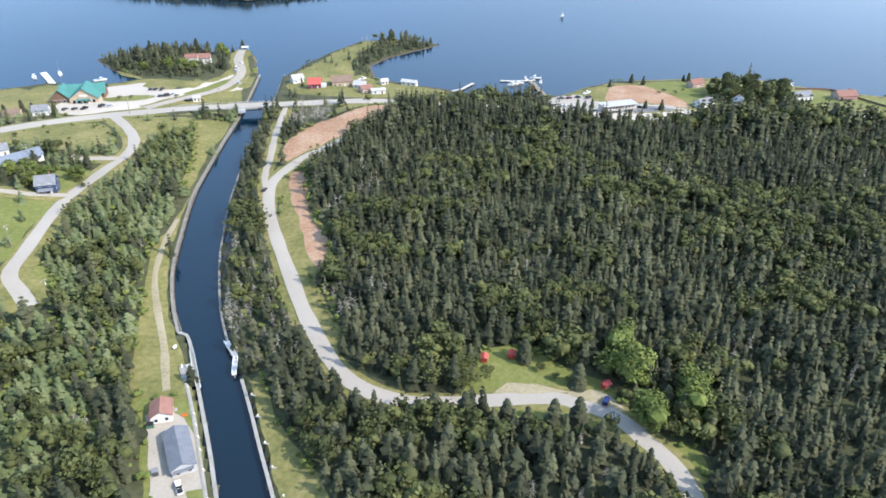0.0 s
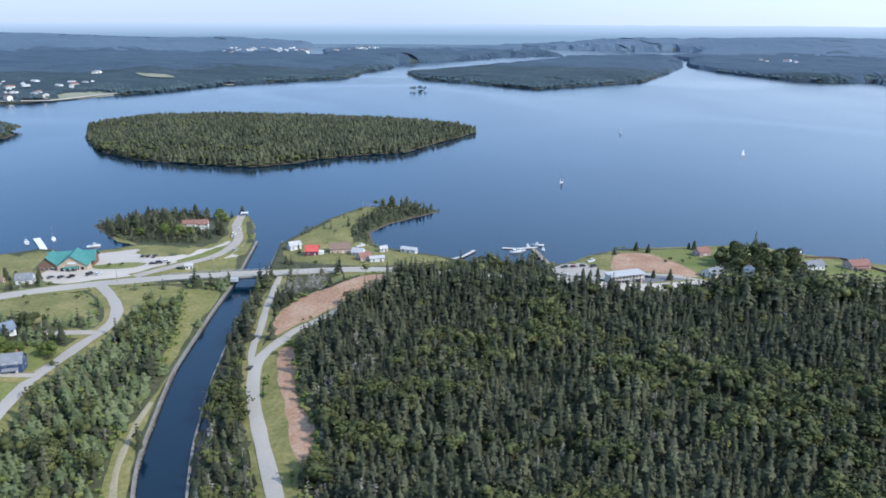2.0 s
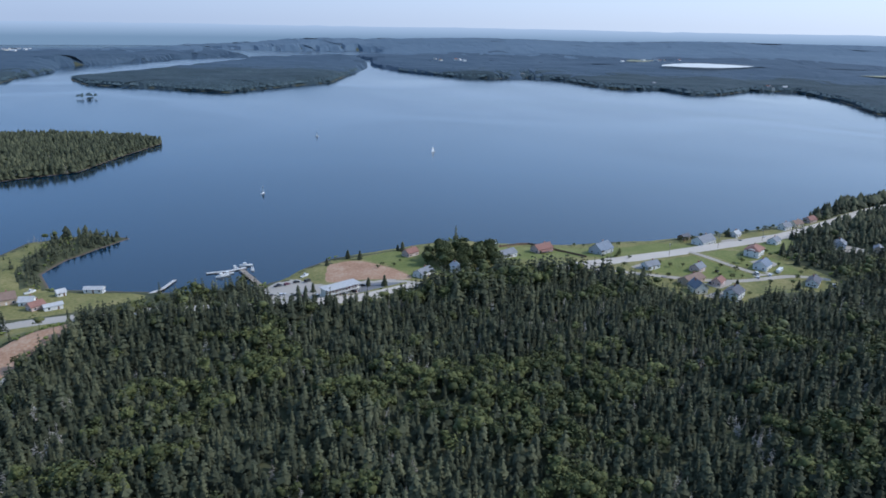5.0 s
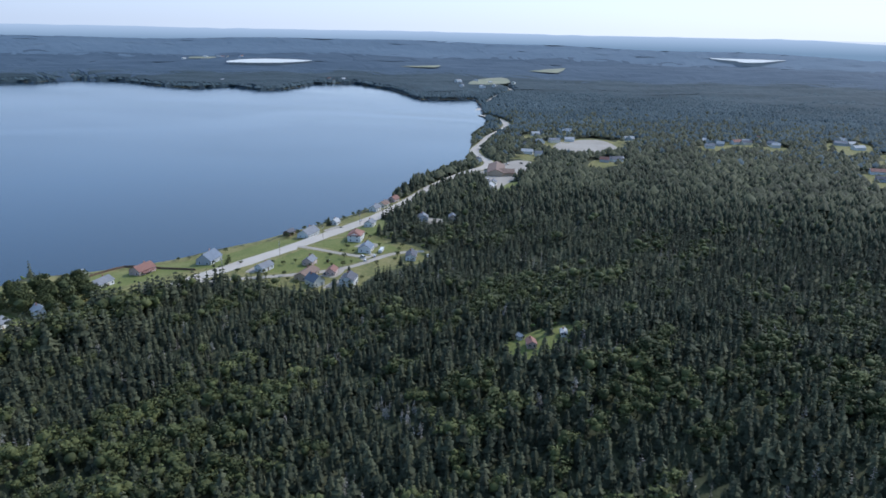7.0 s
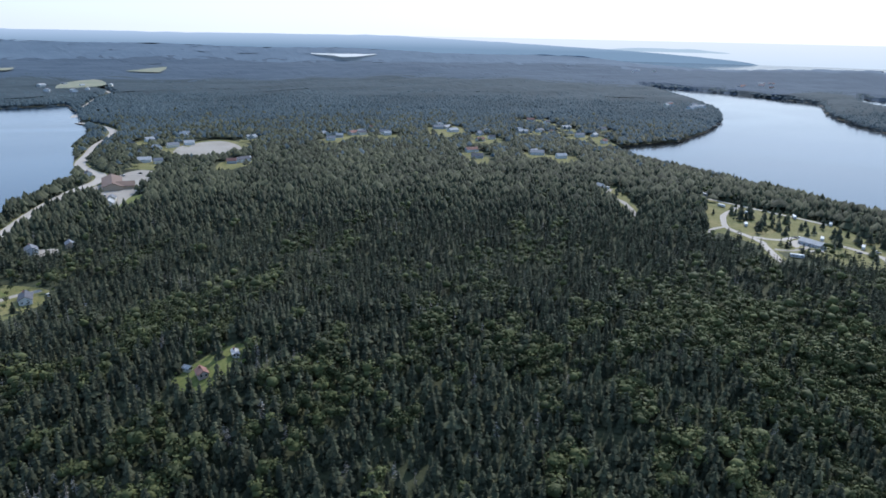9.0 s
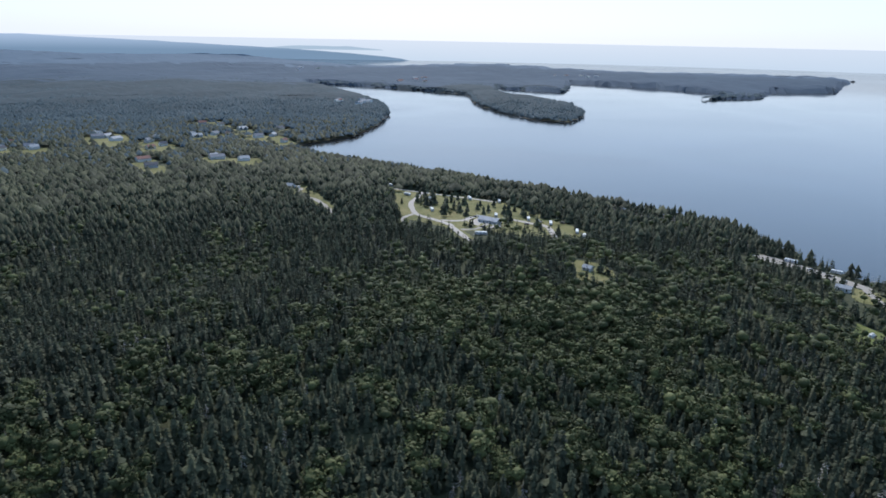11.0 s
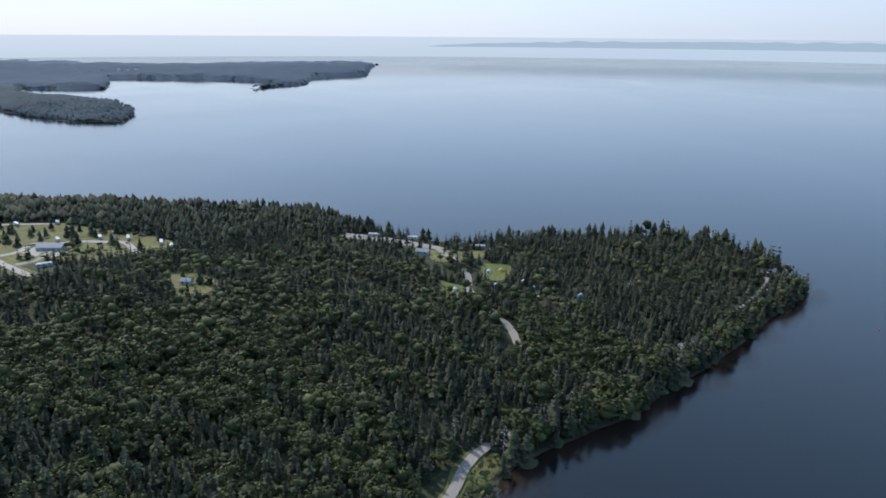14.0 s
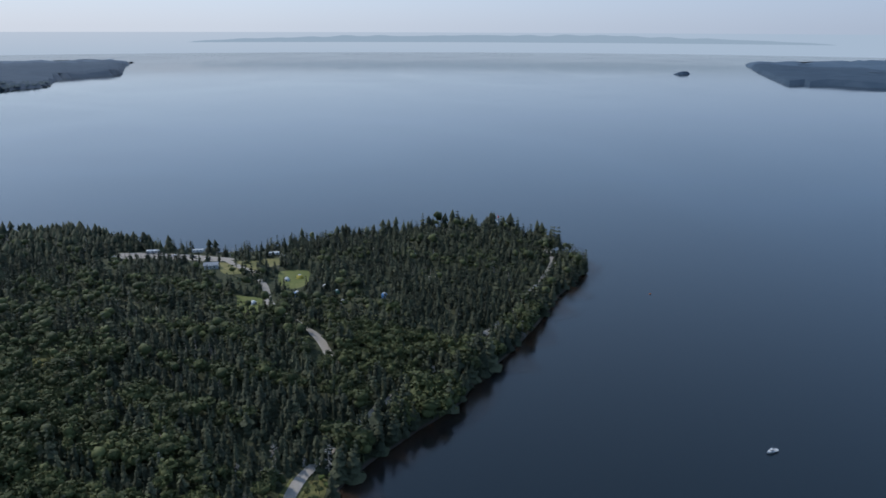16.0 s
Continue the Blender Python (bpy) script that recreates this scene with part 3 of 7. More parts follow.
area("lawn", [(-199, 552), (-168, 527), (-132, 508), (-128, 494), (-143, 499), (-160, 512), (-185, 520)], M_ROUGH, "dry grass beside the car park", dz=0.2, category="grass")
area("lawn", [(-124, 496), (-110, 520), (-104, 505), (-112, 494), (-124, 478), (-134, 480)], M_GRASS, "grass island between the lanes", dz=0.25, category="grass")
area("lawn", [(-102, 500), (-98, 525), (-96, 560), (-103, 585), (-98, 590), (-93, 554), (-93, 500)], M_ROUGH, "grass edge above the channel", dz=0.22, category="grass")
area("lawn", [(-185, 473), (-165, 478), (-150, 472), (-160, 464), (-180, 465)], M_GRASS, "grass island in the car park", dz=0.24, category="grass")
area("lawn", [(-250, 375), (-217, 398), (-184, 416), (-168, 418), (-154, 397), (-149, 372), (-176, 368), (-190, 376), (-215, 372)], M_ROUGH, "hay meadow beside the highway", category="grass")
area("lawn", [(-160, 424), (-122, 434), (-117, 415), (-125, 400), (-134, 368), (-137, 390), (-149, 415)], M_ROUGH, "weedy meadow by the highway", category="grass", sparse=0.03)
area("lawn", [(-116, 428), (-95, 428), (-98, 375), (-99, 331), (-103, 338), (-107, 380)], M_ROUGH, "dry grass strip along the canal", category="grass")
area("lawn", [(-162, 313), (-166, 335), (-142, 340), (-146, 309)], M_GRASS, "garden lawn", category="grass")
area("lawn", [(-200, 304), (-152, 304), (-152, 275), (-153, 250), (-190, 250)], M_GRASS, "wide garden lawn", category="grass", sparse=0.06)
area("lawn", [(-141, 255), (-128, 240), (-125, 226), (-140, 224), (-143, 240)], M_GRASS, "roadside grass", category="grass")
area("lawn", [(-68, 500), (-60, 545), (-40, 585), (-16, 622), (20, 627), (-6, 600), (-22, 560), (-20, 520), (-30, 492), (-55, 478)], M_ROUGH, "grassy point beside the channel", category="grass", keep_trees=True)
area("lawn", [(-55, 478), (-20, 520), (-6, 516), (10, 500), (40, 484), (40, 470), (-20, 462)], M_ROUGH, "grass between cottages", category="grass")
area("lot", [(104, 446), (112, 431), (124, 420), (157, 407), (196, 414), (196, 424), (168, 437), (150, 441), (136, 465), (120, 463)], M_ASPHALT, "gravel yard of the motel", category="car park")
area("lot", [(160, 411), (190, 417), (188, 421), (168, 430), (158, 424)], M_DARKASPHALT, "dark asphalt car park", dz=0.24, category="car park")
area("clay_patch", [(162, 481), (184, 480), (198, 440), (196, 425), (172, 437), (150, 448)], M_CLAY, "pinkish bare gravel bank by the shore", dz=0.2, category="bare soil")
area("lawn", [(185, 487), (228, 488), (228, 456), (222, 424), (198, 424), (199, 445)], M_GRASS, "shore lawn", category="grass")
area("lawn", [(120, 466), (150, 480), (164, 488), (158, 470), (148, 450), (137, 463)], M_ROUGH, "dry grass on the shore", dz=0.2, category="grass")
area("lawn", [(268, 470), (300, 462), (338, 440), (372, 424), (410, 419), (424, 396), (380, 391), (338, 396), (330, 412), (268, 432)], M_GRASS, "lawns between houses and water", category="grass")
area("lawn", [(350, 382), (413, 380), (440, 372), (446, 340), (430, 306), (400, 318), (372, 332), (344, 352)], M_GRASS, "gardens along the highway", category="grass")
area("lawn", [(440, 382), (500, 381), (490, 362), (450, 352)], M_GRASS, "garden lawn along the highway", category="grass")
area("lot", [(700, 392), (810, 384), (815, 355), (770, 345), (690, 338), (660, 334), (668, 352), (700, 365)], M_GRAVEL, "pale gravel yard of the low school building", category="car park")
area("lawn", [(640, 340), (665, 336), (690, 338), (700, 328), (650, 318)], M_GRASS, "lawn by the yard", category="grass", dz=0.2)
area("clay_patch", [(905, 372), (990, 392), (1040, 330), (955, 276), (890, 330)], M_ROUGH, "bare ball field", category="field")
area("lawn", [(915, 365), (985, 380), (1025, 330), (955, 290), (905, 332)], M_GRAVEL, "worn ball field", category="field", dz=0.3)
area("lawn", [(1190, 40), (1215, -12), (1092, -12), (1059, 38)], M_ROUGH, "hay field among the woods", category="field", sparse=0.07)
area("lawn", [(951, -100), (941, -148), (897, -132), (895, -98)], M_ROUGH, "small field among the woods", category="field", sparse=0.08)
area("lawn", [(1194, -174), (1112, -234), (1012, -205), (1041, -184), (1096, -160)], M_ROUGH, "dry field above the cove", category="field", sparse=0.3)
area("lawn", [(288, 176), (304, 168), (318, 156), (310, 146), (292, 152), (278, 160)], M_GRASS, "small clearing in the forest", category="grass", sparse=0.08)
area("lawn", [(303, -199), (286, -207), (280, -196), (291, -186)], M_ROUGH, "overgrown glade in the leafy wood", category="grass", sparse=0.25)
area("lawn", [(388, -207), (376, -226), (350, -212), (340, -188), (352, -184), (366, -192)], M_ROUGH, "hilltop clearing", category="grass", sparse=0.12)
area("lawn", [(690, -214), (664, -246), (600, -294), (560, -296), (504, -300), (465, -290), (448, -260), (452, -228), (483, -212), (500, -198), (545, -182), (580, -176), (640, -196)], M_ROUGH, "campground meadow", category="grass", sparse=0.10)
area("lawn", [(680, -140), (745, -148), (748, -122), (680, -124), (615, -118), (612, -134)], M_ROUGH, "cleared lot among spruces", category="grass", sparse=0.25)
area("lot", [(370, -366), (345, -376), (313, -376), (286, -378), (290, -388), (345, -392), (372, -384)], M_GRAVEL, "gravel parking by the sea", category="car park")
area("lawn", [(290, -372), (252, -392), (240, -380), (270, -345)], M_ROUGH, "grass beside the camp road", category="grass", dz=0.1, sparse=0.3)
area("lawn", [(240, -356), (221, -360), (214, -332), (228, -328)], M_GRASS, "grassy camping pitch", category="grass")
area("lawn", [(250, -310), (233, -306), (226, -284), (238, -286)], M_GRASS, "grassy camping pitch", category="grass")

strip("road", [(-61, 449), (-64, 412), (-63, 372), (-63, 349), (-59.5, 328)], 3.8, M_ASPHALT, "narrow pale lane to the bridge", dz=0.26, clear=2.5)
strip("road", [(-44, 366), (-52, 352), (-58, 336), (-57.5, 318), (-54, 297), (-47, 270), (-39, 242), (-32, 218), (-23, 194), (-16, 180), (-7, 171), (4, 166), (16, 164), (28, 164), (43, 164), (53, 162), (62, 157),
    (68, 151), (72, 143), (76, 135), (78, 123), (77, 105), (72, 80), (72, 40), (84, 0), (112, -40), (140, -68), (150, -90)], 5.8, M_ASPHALT, "pale worn asphalt road curving through the forest", clear=2.0)
area("lot", [(30, 166), (36, 171), (45, 170), (55, 166), (65, 165), (70, 155), (60, 157), (45, 162)], M_TRACK, "tan gravel lay-by", dz=0.24, category="lay-by")
strip("road", [(-48, 359), (-44, 366), (-35, 374), (-22, 388)], 5.0, M_GRAVEL, "gravel road up the clay bank", dz=0.36)
strip("highway", [(-330, 345), (-270, 378), (-220, 405), (-205, 414), (-186, 425), (-166, 434), (-144, 440), (-124, 444), (-99, 446)], 10.0, M_ASPHALT, "two-lane pale asphalt highway", clear=4, dz=0.26)
strip("highway", [(-70, 447), (-57, 448), (-30, 450), (0, 450), (40, 444), (90, 426), (130, 411)], 9.5, M_ASPHALT, "pale asphalt highway behind the trees", clear=0.5, dz=0.3)
strip("highway", [(130, 411), (157, 406), (193, 411)], 11.5, M_PALE, "pale asphalt highway by the motel", clear=3, dz=0.3)
strip("highway", [(193, 411), (230, 406), (270, 402), (311, 397)], 9.5, M_ASPHALT, "pale asphalt highway between tall spruces", clear=0.3, dz=0.3)
strip("highway", [(311, 397), (338, 393), (369, 390), (415, 387), (476, 385), (519, 386), (588, 394), (653, 402), (719, 402),
    (765, 398), (800, 408), (840, 440), (879, 464), (935, 478), (994, 493), (1060, 502), (1128, 520), (1180, 550), (1228, 590), (1285, 650), (1370, 680)], 12.0, M_PALE, "pale asphalt shore highway", clear=3, dz=0.3)
strip("road", [(-166, 434), (-151, 411), (-140, 388), (-137, 367), (-141, 345), (-144, 325), (-147, 305), (-147, 283), (-146, 259), (-145, 242), (-137, 231), (-130, 222)], 6.0, M_ASPHALT, "pale side road past the houses", dz=0.26, clear=5)
strip("road", [(-158, 356), (-139, 358)], 5, M_GRAVEL, "gravel drive", dz=0.24)
strip("road", [(-200, 312), (-178, 310), (-162, 308), (-145, 310)], 3.6, M_GRAVEL, "gravel drive", dz=0.24)
strip("road", [(-150, 447), (-130, 470), (-112, 494), (-104, 530), (-112, 570), (-114, 605)], 7, M_GRAVEL, "gravel road out to the channel point", dz=0.3)
strip("road", [(309, 394), (339, 361), (379, 328), (422, 317), (440, 300)], 5, M_GRAVEL, "gravel side street", dz=0.3)
for pts in ([(424, 350), (436, 348), (438, 338), (428, 336)], [(404, 334), (418, 330), (414, 320), (402, 324)], [(360, 334), (376, 336), (378, 326), (362, 322)], [(340, 378), (356, 380), (358, 374), (342, 372)], [(452, 392), (470, 393), (472, 398), (454, 400)], [(522, 392), (580, 395), (580, 400), (524, 397)], [(342, 318), (358, 318), (360, 312), (346, 311)]):
    area("driveway", pts, M_GRAVEL, "pale gravel driveway beside a house", dz=0.26, category="driveway", soft=0.8)
strip("road", [(404, 386), (405, 352), (409, 326)], 4.5, M_GRAVEL, "gravel drive between lawns", dz=0.3)
strip("road", [(662, -238), (641, -223), (620, -205), (599, -195), (576, -188), (552, -192), (530, -194), (519, -191), (490, -183), (470, -178)], 5, M_PALE, "pale gravel campground road", dz=0.3)
strip("road", [(690, -221), (680, -227), (663, -241), (642, -256), (623, -271), (600, -289)], 4.5, M_PALE, "pale gravel road behind the campground", dz=0.3)
strip("road", [(561, -168), (573, -174), (580, -190)], 4, M_PALE, "short gravel spur", dz=0.3)
strip("road", [(506, -192), (502, -202), (509, -215), (518, -225)], 4, M_GRAVEL, "gravel lane round a shrub island", dz=0.34)
strip("road", [(546, -195), (538, -206), (538, -216), (546, -227), (549, -238), (538, -246), (531, -259), (515, -269), (502, -275), (477, -262), (453, -246)], 5, M_PALE, "pale gravel campground loop", dz=0.32)
strip("road", [(741, -137), (713, -126), (676, -132), (621, -128)], 5, M_GRAVEL, "gravel drive in the woods", dz=0.3)
strip("road", [(289, -380), (273, -364), (254, -349), (238, -326), (225, -300), (200, -275), (183, -258), (171, -239), (163, -227)], 4.5, M_GRAVEL, "gravel camp track", dz=0.3, clear=-0.9)
strip("road", [(150, -90), (150, -112), (152.5, -130), (151.8, -141)], 4.6, M_GRAVEL, "pale gravel shore road", dz=0.7, clear=0.4)
strip("road", [(151.8, -141), (146, -161), (142, -171), (131, -203), (109, -249), (96, -276), (82, -312), (66, -364), (56, -410), (60, -440)], 4.4, M_GRAVEL, "gravel shore road under trees", dz=0.7, clear=-1.2, verge=False)
strip("road", [(950, 240), (866, 227), (709, 220), (619, 217), (560, 222)], 3.5, M_FLOOR, "overgrown power-line cut", dz=0.3, clear=-0.2)
strip("road", [(1455, 707), (1600, 740), (1761, 770), (1924, 862)], 7, M_GRAVEL, "pale road over the far hill", dz=0.6, clear=5, verge=False)
strip("path", [(-73, 180), (-80, 205), (-88, 228), (-94, 248), (-96.5, 266), (-97.5, 281), (-97, 300)], 2.6, M_TRACK, "worn earth track on the grass bank", dz=0.22, clear=2, category="path")

# open ground with few or no trees
CLEAR_AREAS.append(([(282, -352), (372, -338), (384, -366), (345, -378), (286, -380)], 0.0, 0.5))
CLEAR_AREAS.append(([(246, -322), (262, -318), (288, -356), (292, -378), (274, -362)], 0.0, 0.08))
CLEAR_AREAS.append(([(205, -318), (224, -300), (238, -322), (242, -352), (222, -360)], 0.0, 0.3))
CLEAR_AREAS.append(([(-152, 550), (-100, 548), (-100, 612), (-124, 604), (-140, 588), (-150, 578)], 0.0, 0.08))
INLAND_HOMES = [(1079, 401), (976, 385), (996, 369), (863, 282), (877, 272), (1050, 297), (1034, 183), (1061, 173), (1091, 155), (1091, 142), (1087, 104), (1174, 24), (1179, 10), (1055, -32),
    (1080, -52), (1153, -111), (1173, -142), (959, -94), (964, -11), (917, -14), (1030, 433), (863, 367), (870, 385), (1320, -152), (1292, -177), (1222, -196), (1126, -197), (1133, -222), (1086, -225), (1209, -255), (929, -125), (1114, -37), (1144, 2)]
for hx, hy in INLAND_HOMES:
    CLEAR_AREAS.append(([(hx - 62, hy - 18), (hx + 10, hy - 20), (hx + 10, hy + 20), (hx - 62, hy + 18)], 0.0, 0.10))
    area("yard", [(hx - 40, hy - 9), (hx + 4, hy - 14), (hx + 9, hy + 12), (hx - 36, hy + 10)], M_ROUGH, "open grassy yard among inland woods", dz=0.3, category="yard", cell=9, keep_trees=True)
area("lawn", [(1350, -130), (1360, -188), (1271, -174), (1280, -124)], M_ROUGH, "open field behind the cove", category="field", sparse=0.12)
area("lot", [(540, -213), (552, -238), (536, -246), (520, -236), (508, -232), (499, -217), (503, -211), (520, -213)], M_PALE, "pale gravel yard of the camp office", category="car park", dz=0.28)
CLEAR_AREAS.append(([(420, -206), (470, -172), (560, -168), (600, -178), (600, -196), (500, -200)], 0.0, 0.25))
CLEAR_AREAS.append(([(143, -90), (158, -90), (159, -128), (156, -142), (148, -144), (144, -138), (142, -115)], 0.0, 0.0))
area("lawn", [(143, -92), (148, -92), (148, -118), (150, -134), (147, -144), (142, -142), (141, -118)], M_ROUGH, "dry grass bank between shore road and water", dz=0.1, category="grass")
CLEAR_AREAS.append(([(165, -228), (177, -225), (190, -262), (182, -268)], 0.0, 0.0))
for poly in ([(112, 466), (150, 492), (235, 506), (290, 490), (350, 455), (440, 432), (560, 420), (600, 400), (560, 380), (440, 372), (345, 388), (335, 414), (290, 432), (262, 424), (236, 420), (196, 408), (150, 402), (118, 420)],
             [(325, 395), (326, 318), (345, 294), (380, 296), (412, 284), (436, 286), (452, 310), (452, 385)],
             [(-300, 470), (-300, 520), (-250, 535), (-225, 520), (-225, 480), (-250, 455)],
             [(-84, 452), (-82, 500), (-60, 562), (-40, 596), (-18, 630), (-4, 610), (-16, 575), (-24, 545), (-14, 520), (30, 500), (60, 480), (60, 452), (0, 452)],
             [(-260, 455), (-250, 520), (-215, 520), (-165, 535), (-130, 520), (-120, 555), (-120, 610), (-100, 600), (-90, 500), (-92, 455), (-150, 445), (-210, 430)]):
    CLEAR_AREAS.append((poly, 0.0, 0.09))
area("lawn", [(112, 464), (150, 490), (235, 503), (290, 487), (350, 450), (440, 428), (560, 414), (590, 402), (560, 390), (440, 392), (330, 398), (250, 408), (200, 414), (150, 412), (122, 424)], M_ROUGH, "rough shore grass between highway and lake", dz=0.06, category="grass", cell=7)
area("lawn", [(-256, 455), (-246, 512), (-215, 514), (-165, 527), (-128, 516), (-116, 555), (-116, 600), (-102, 590), (-96, 500), (-96, 455), (-150, 447), (-210, 432)], M_ROUGH, "rough grass round the car park", dz=0.05, category="grass", cell=7)

area("lawn", [(330, 392), (331, 322), (347, 298), (380, 300), (412, 289), (434, 290), (448, 312), (446, 378)], M_ROUGH, "rough grass and yards between houses", dz=0.08, category="grass", cell=6)
area("lawn", [(-300, 474), (-298, 514), (-262, 512), (-245, 505), (-228, 482), (-252, 458)], M_ROUGH, "reedy grass by the lake", dz=0.08, category="grass", cell=6, sparse=0.05)

# fields, beaches and small lakes in the distance
def far_sheet(name, pts, mat, label, category, rise):
    """A level opening in the distant woods."""
    cx, cy = sum(p[0] for p in pts) / len(pts), sum(p[1] for p in pts) / len(pts)
    if sum(a[0] * b[1] - b[0] * a[1] for a, b in zip(pts, pts[1:] + pts[:1])) < 0:
        pts = pts[::-1]
    hz = float(height(np.array(cx), np.array(cy))) + rise
    edge = [(cx + (x - cx) * k, cy + (y - cy) * k, hz) for (x0, y0), (x1, y1) in zip(pts, pts[1:] + pts[:1]) for x, y, k in ((x0, y0, 0.92), ((x0 + x1) / 2, (y0 + y1) / 2, 1.06))]
    return tagged(new(name, mesh_of(name, edge, [tuple(range(len(edge)))], mat)), label, category, kind="structure")


FAR_OPENINGS = []
for pts in ([(-641, 1476), (-660, 1600), (-600, 1640), (-536, 1550), (-586, 1462)], [(-668, 2076), (-560, 2010), (-505, 1893), (-589, 1928)],
            [(1760, 900), (1950, 960), (2100, 940), (1980, 860), (1850, 820)], [(2210, 1384), (2411, 1312), (2245, 1248)], [(2415, 980), (2732, 935), (2374, 850)], [(2291, 2462), (2400, 2350), (2268, 2278), (2180, 2360)]):
    if math.hypot(*pts[0]) < 1830:
        area("far_field", pts, M_FAR_FIELD, "pale hay field across the water", dz=0.6, category="field", cell=20, soft=6)
        FAR_OPENINGS.append((pts, None))
        continue
    far_sheet("far_field", pts, M_FAR_FIELD, "pale hay field in distant woods", "field", 10.5)
# the lakes' bright sheen is painted as emission, not reflected
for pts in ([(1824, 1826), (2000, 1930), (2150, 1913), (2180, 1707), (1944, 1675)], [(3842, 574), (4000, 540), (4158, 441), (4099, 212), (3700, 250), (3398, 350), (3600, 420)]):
    far_sheet("far_lake", pts, M_GLOW_SEA, "small lake in distant woods, its pale sheen painted as glow", "lake", 13)
strip("beach", [(-420, 1745), (-385, 1800), (-368, 1862)], 22, M_SAND, "pale beach across the water", dz=0.6, clear=0, category="beach")
strip("beach", [(1300, 1975), (1340, 1950), (1366, 1930)], 24, M_SAND, "pale beach across the bay", dz=0.8, clear=0, category="beach")

strip("beach", [(-720, 1462), (-640, 1490), (-600, 1560), (-560, 1620)], 16, M_PALE, "pale shore road and beach across the water", dz=0.6, clear=4, category="beach", verge=False)
FAR_OPENINGS += [([(-720, 1462), (-640, 1490), (-600, 1560), (-560, 1620)], 22), ([(-420, 1745), (-385, 1800), (-368, 1862)], 24), ([(1300, 1975), (1340, 1950), (1366, 1930)], 24), ([(1455, 707), (1600, 740), (1761, 770), (1924, 862)], 12)]
far_ring("mid_woods", 1470, 2300, 0.011, M_HAZE_WOODS_SHADED, "wooded shores across the water, painted shade and haze in their colour")
far_ring("far_woods", 2240, 3500, 0.014, M_HAZE_WOODS_FAR, "woods in the distance, blue-green with painted haze")
far_ring("last_woods", 3400, 4840, 0.02, M_HAZE_WOODS_LAST, "wooded hills far away, pale blue with painted haze")

# ---- building kit ----
def finish(name, bm, mat, label="", smooth_faces=False):
    me = bpy.data.meshes.new(name)
    bmesh.ops.recalc_face_normals(bm, faces=bm.faces)
    bm.to_mesh(me)
    bm.free()
    if smooth_faces:
        me.polygons.foreach_set("use_smooth", [True] * len(me.polygons))
    me.materials.append(mat)
    ob = new(name, me)
    if label:
        ob["label"] = label
    return ob


def part(name, bm, mat, parent, label="", smooth_faces=False):
    ob = finish(name, bm, mat, label, smooth_faces)
    ob.parent = parent
    return ob


def box(bm, c, s, rz=0.0, rx=0.0, ry=0.0, bevel=0.0):
    m = pose(*c, rx, ry, rz) @ Matrix.Diagonal((*s, 1))
    made = bmesh.ops.create_cube(bm, size=1, matrix=m)
    if bevel:
        edges = list({e for v in made["verts"] for e in v.link_edges})
        bmesh.ops.bevel(bm, geom=edges, offset=bevel, segments=1, affect="EDGES")
    return bm


def tube(bm, a, b, r0, r1=None, n=8):
    """A tapered rod from a to b."""
    a, b = Vector(a), Vector(b)
    q = (b - a).to_track_quat("Z", "Y").to_matrix().to_4x4()
    bmesh.ops.create_cone(bm, cap_ends=True, segments=n, radius1=r0, radius2=r0 if r1 is None else r1, depth=(b - a).length, matrix=Matrix.Translation((a + b) / 2) @ q)
    return bm


def prism(bm, profile, x0, x1):
    """A closed yz profile drawn out along x."""
    rows = [[bm.verts.new((x, y, z)) for y, z in profile] for x in (x0, x1)]
    n = len(profile)
    bm.faces.new(rows[0])
    bm.faces.new(rows[1][::-1])
    for i in range(n):
        bm.faces.new((rows[0][i], rows[0][(i + 1) % n], rows[1][(i + 1) % n], rows[1][i]))
    return bm


def ground_at(x, y):
    return float(height(np.array([x], float), np.array([y], float))[0])


def thing(name, x, y, rot=0.0, label="", category="", group="", z=None, scale=1.0):
    e = new(name)
    e.empty_display_size = 0.5
    e.matrix_basis = pose(x, y, ground_at(x, y) if z is None else z, 0, 0, rot) @ Matrix.Scale(scale, 4)
    return tagged(e, label, category, group)


def placed(x, y, rot=0.0, z=None, scale=1.0, dz=0.0):
    return pose(x, y, (ground_at(x, y) if z is None else z) + dz, 0, 0, rot) @ Matrix.Scale(scale, 4)


PAINT = {k: plain(k + "_paint", c, r) for k, c, r in (
    ("white", (0.62, 0.615, 0.59), 0.55), ("cream", (0.66, 0.61, 0.50), 0.6), ("grey", (0.40, 0.41, 0.42), 0.6), ("blue", (0.045, 0.065, 0.13), 0.5), ("red", (0.42, 0.05, 0.04), 0.55),
    ("brown", (0.16, 0.10, 0.07), 0.7), ("tan", (0.45, 0.34, 0.24), 0.7), ("maroon", (0.16, 0.05, 0.07), 0.6), ("black", (0.02, 0.02, 0.022), 0.4), ("pink", (0.46, 0.35, 0.31), 0.6),
    ("silver", (0.50, 0.51, 0.53), 0.35), ("navy", (0.02, 0.035, 0.12), 0.3), ("green", (0.06, 0.14, 0.09), 0.6), ("orange", (0.55, 0.14, 0.04), 0.5), ("skyblue", (0.16, 0.34, 0.62), 0.5), ("charcoal", (0.06, 0.06, 0.065), 0.6), ("yellow", (0.6, 0.45, 0.08), 0.5))}
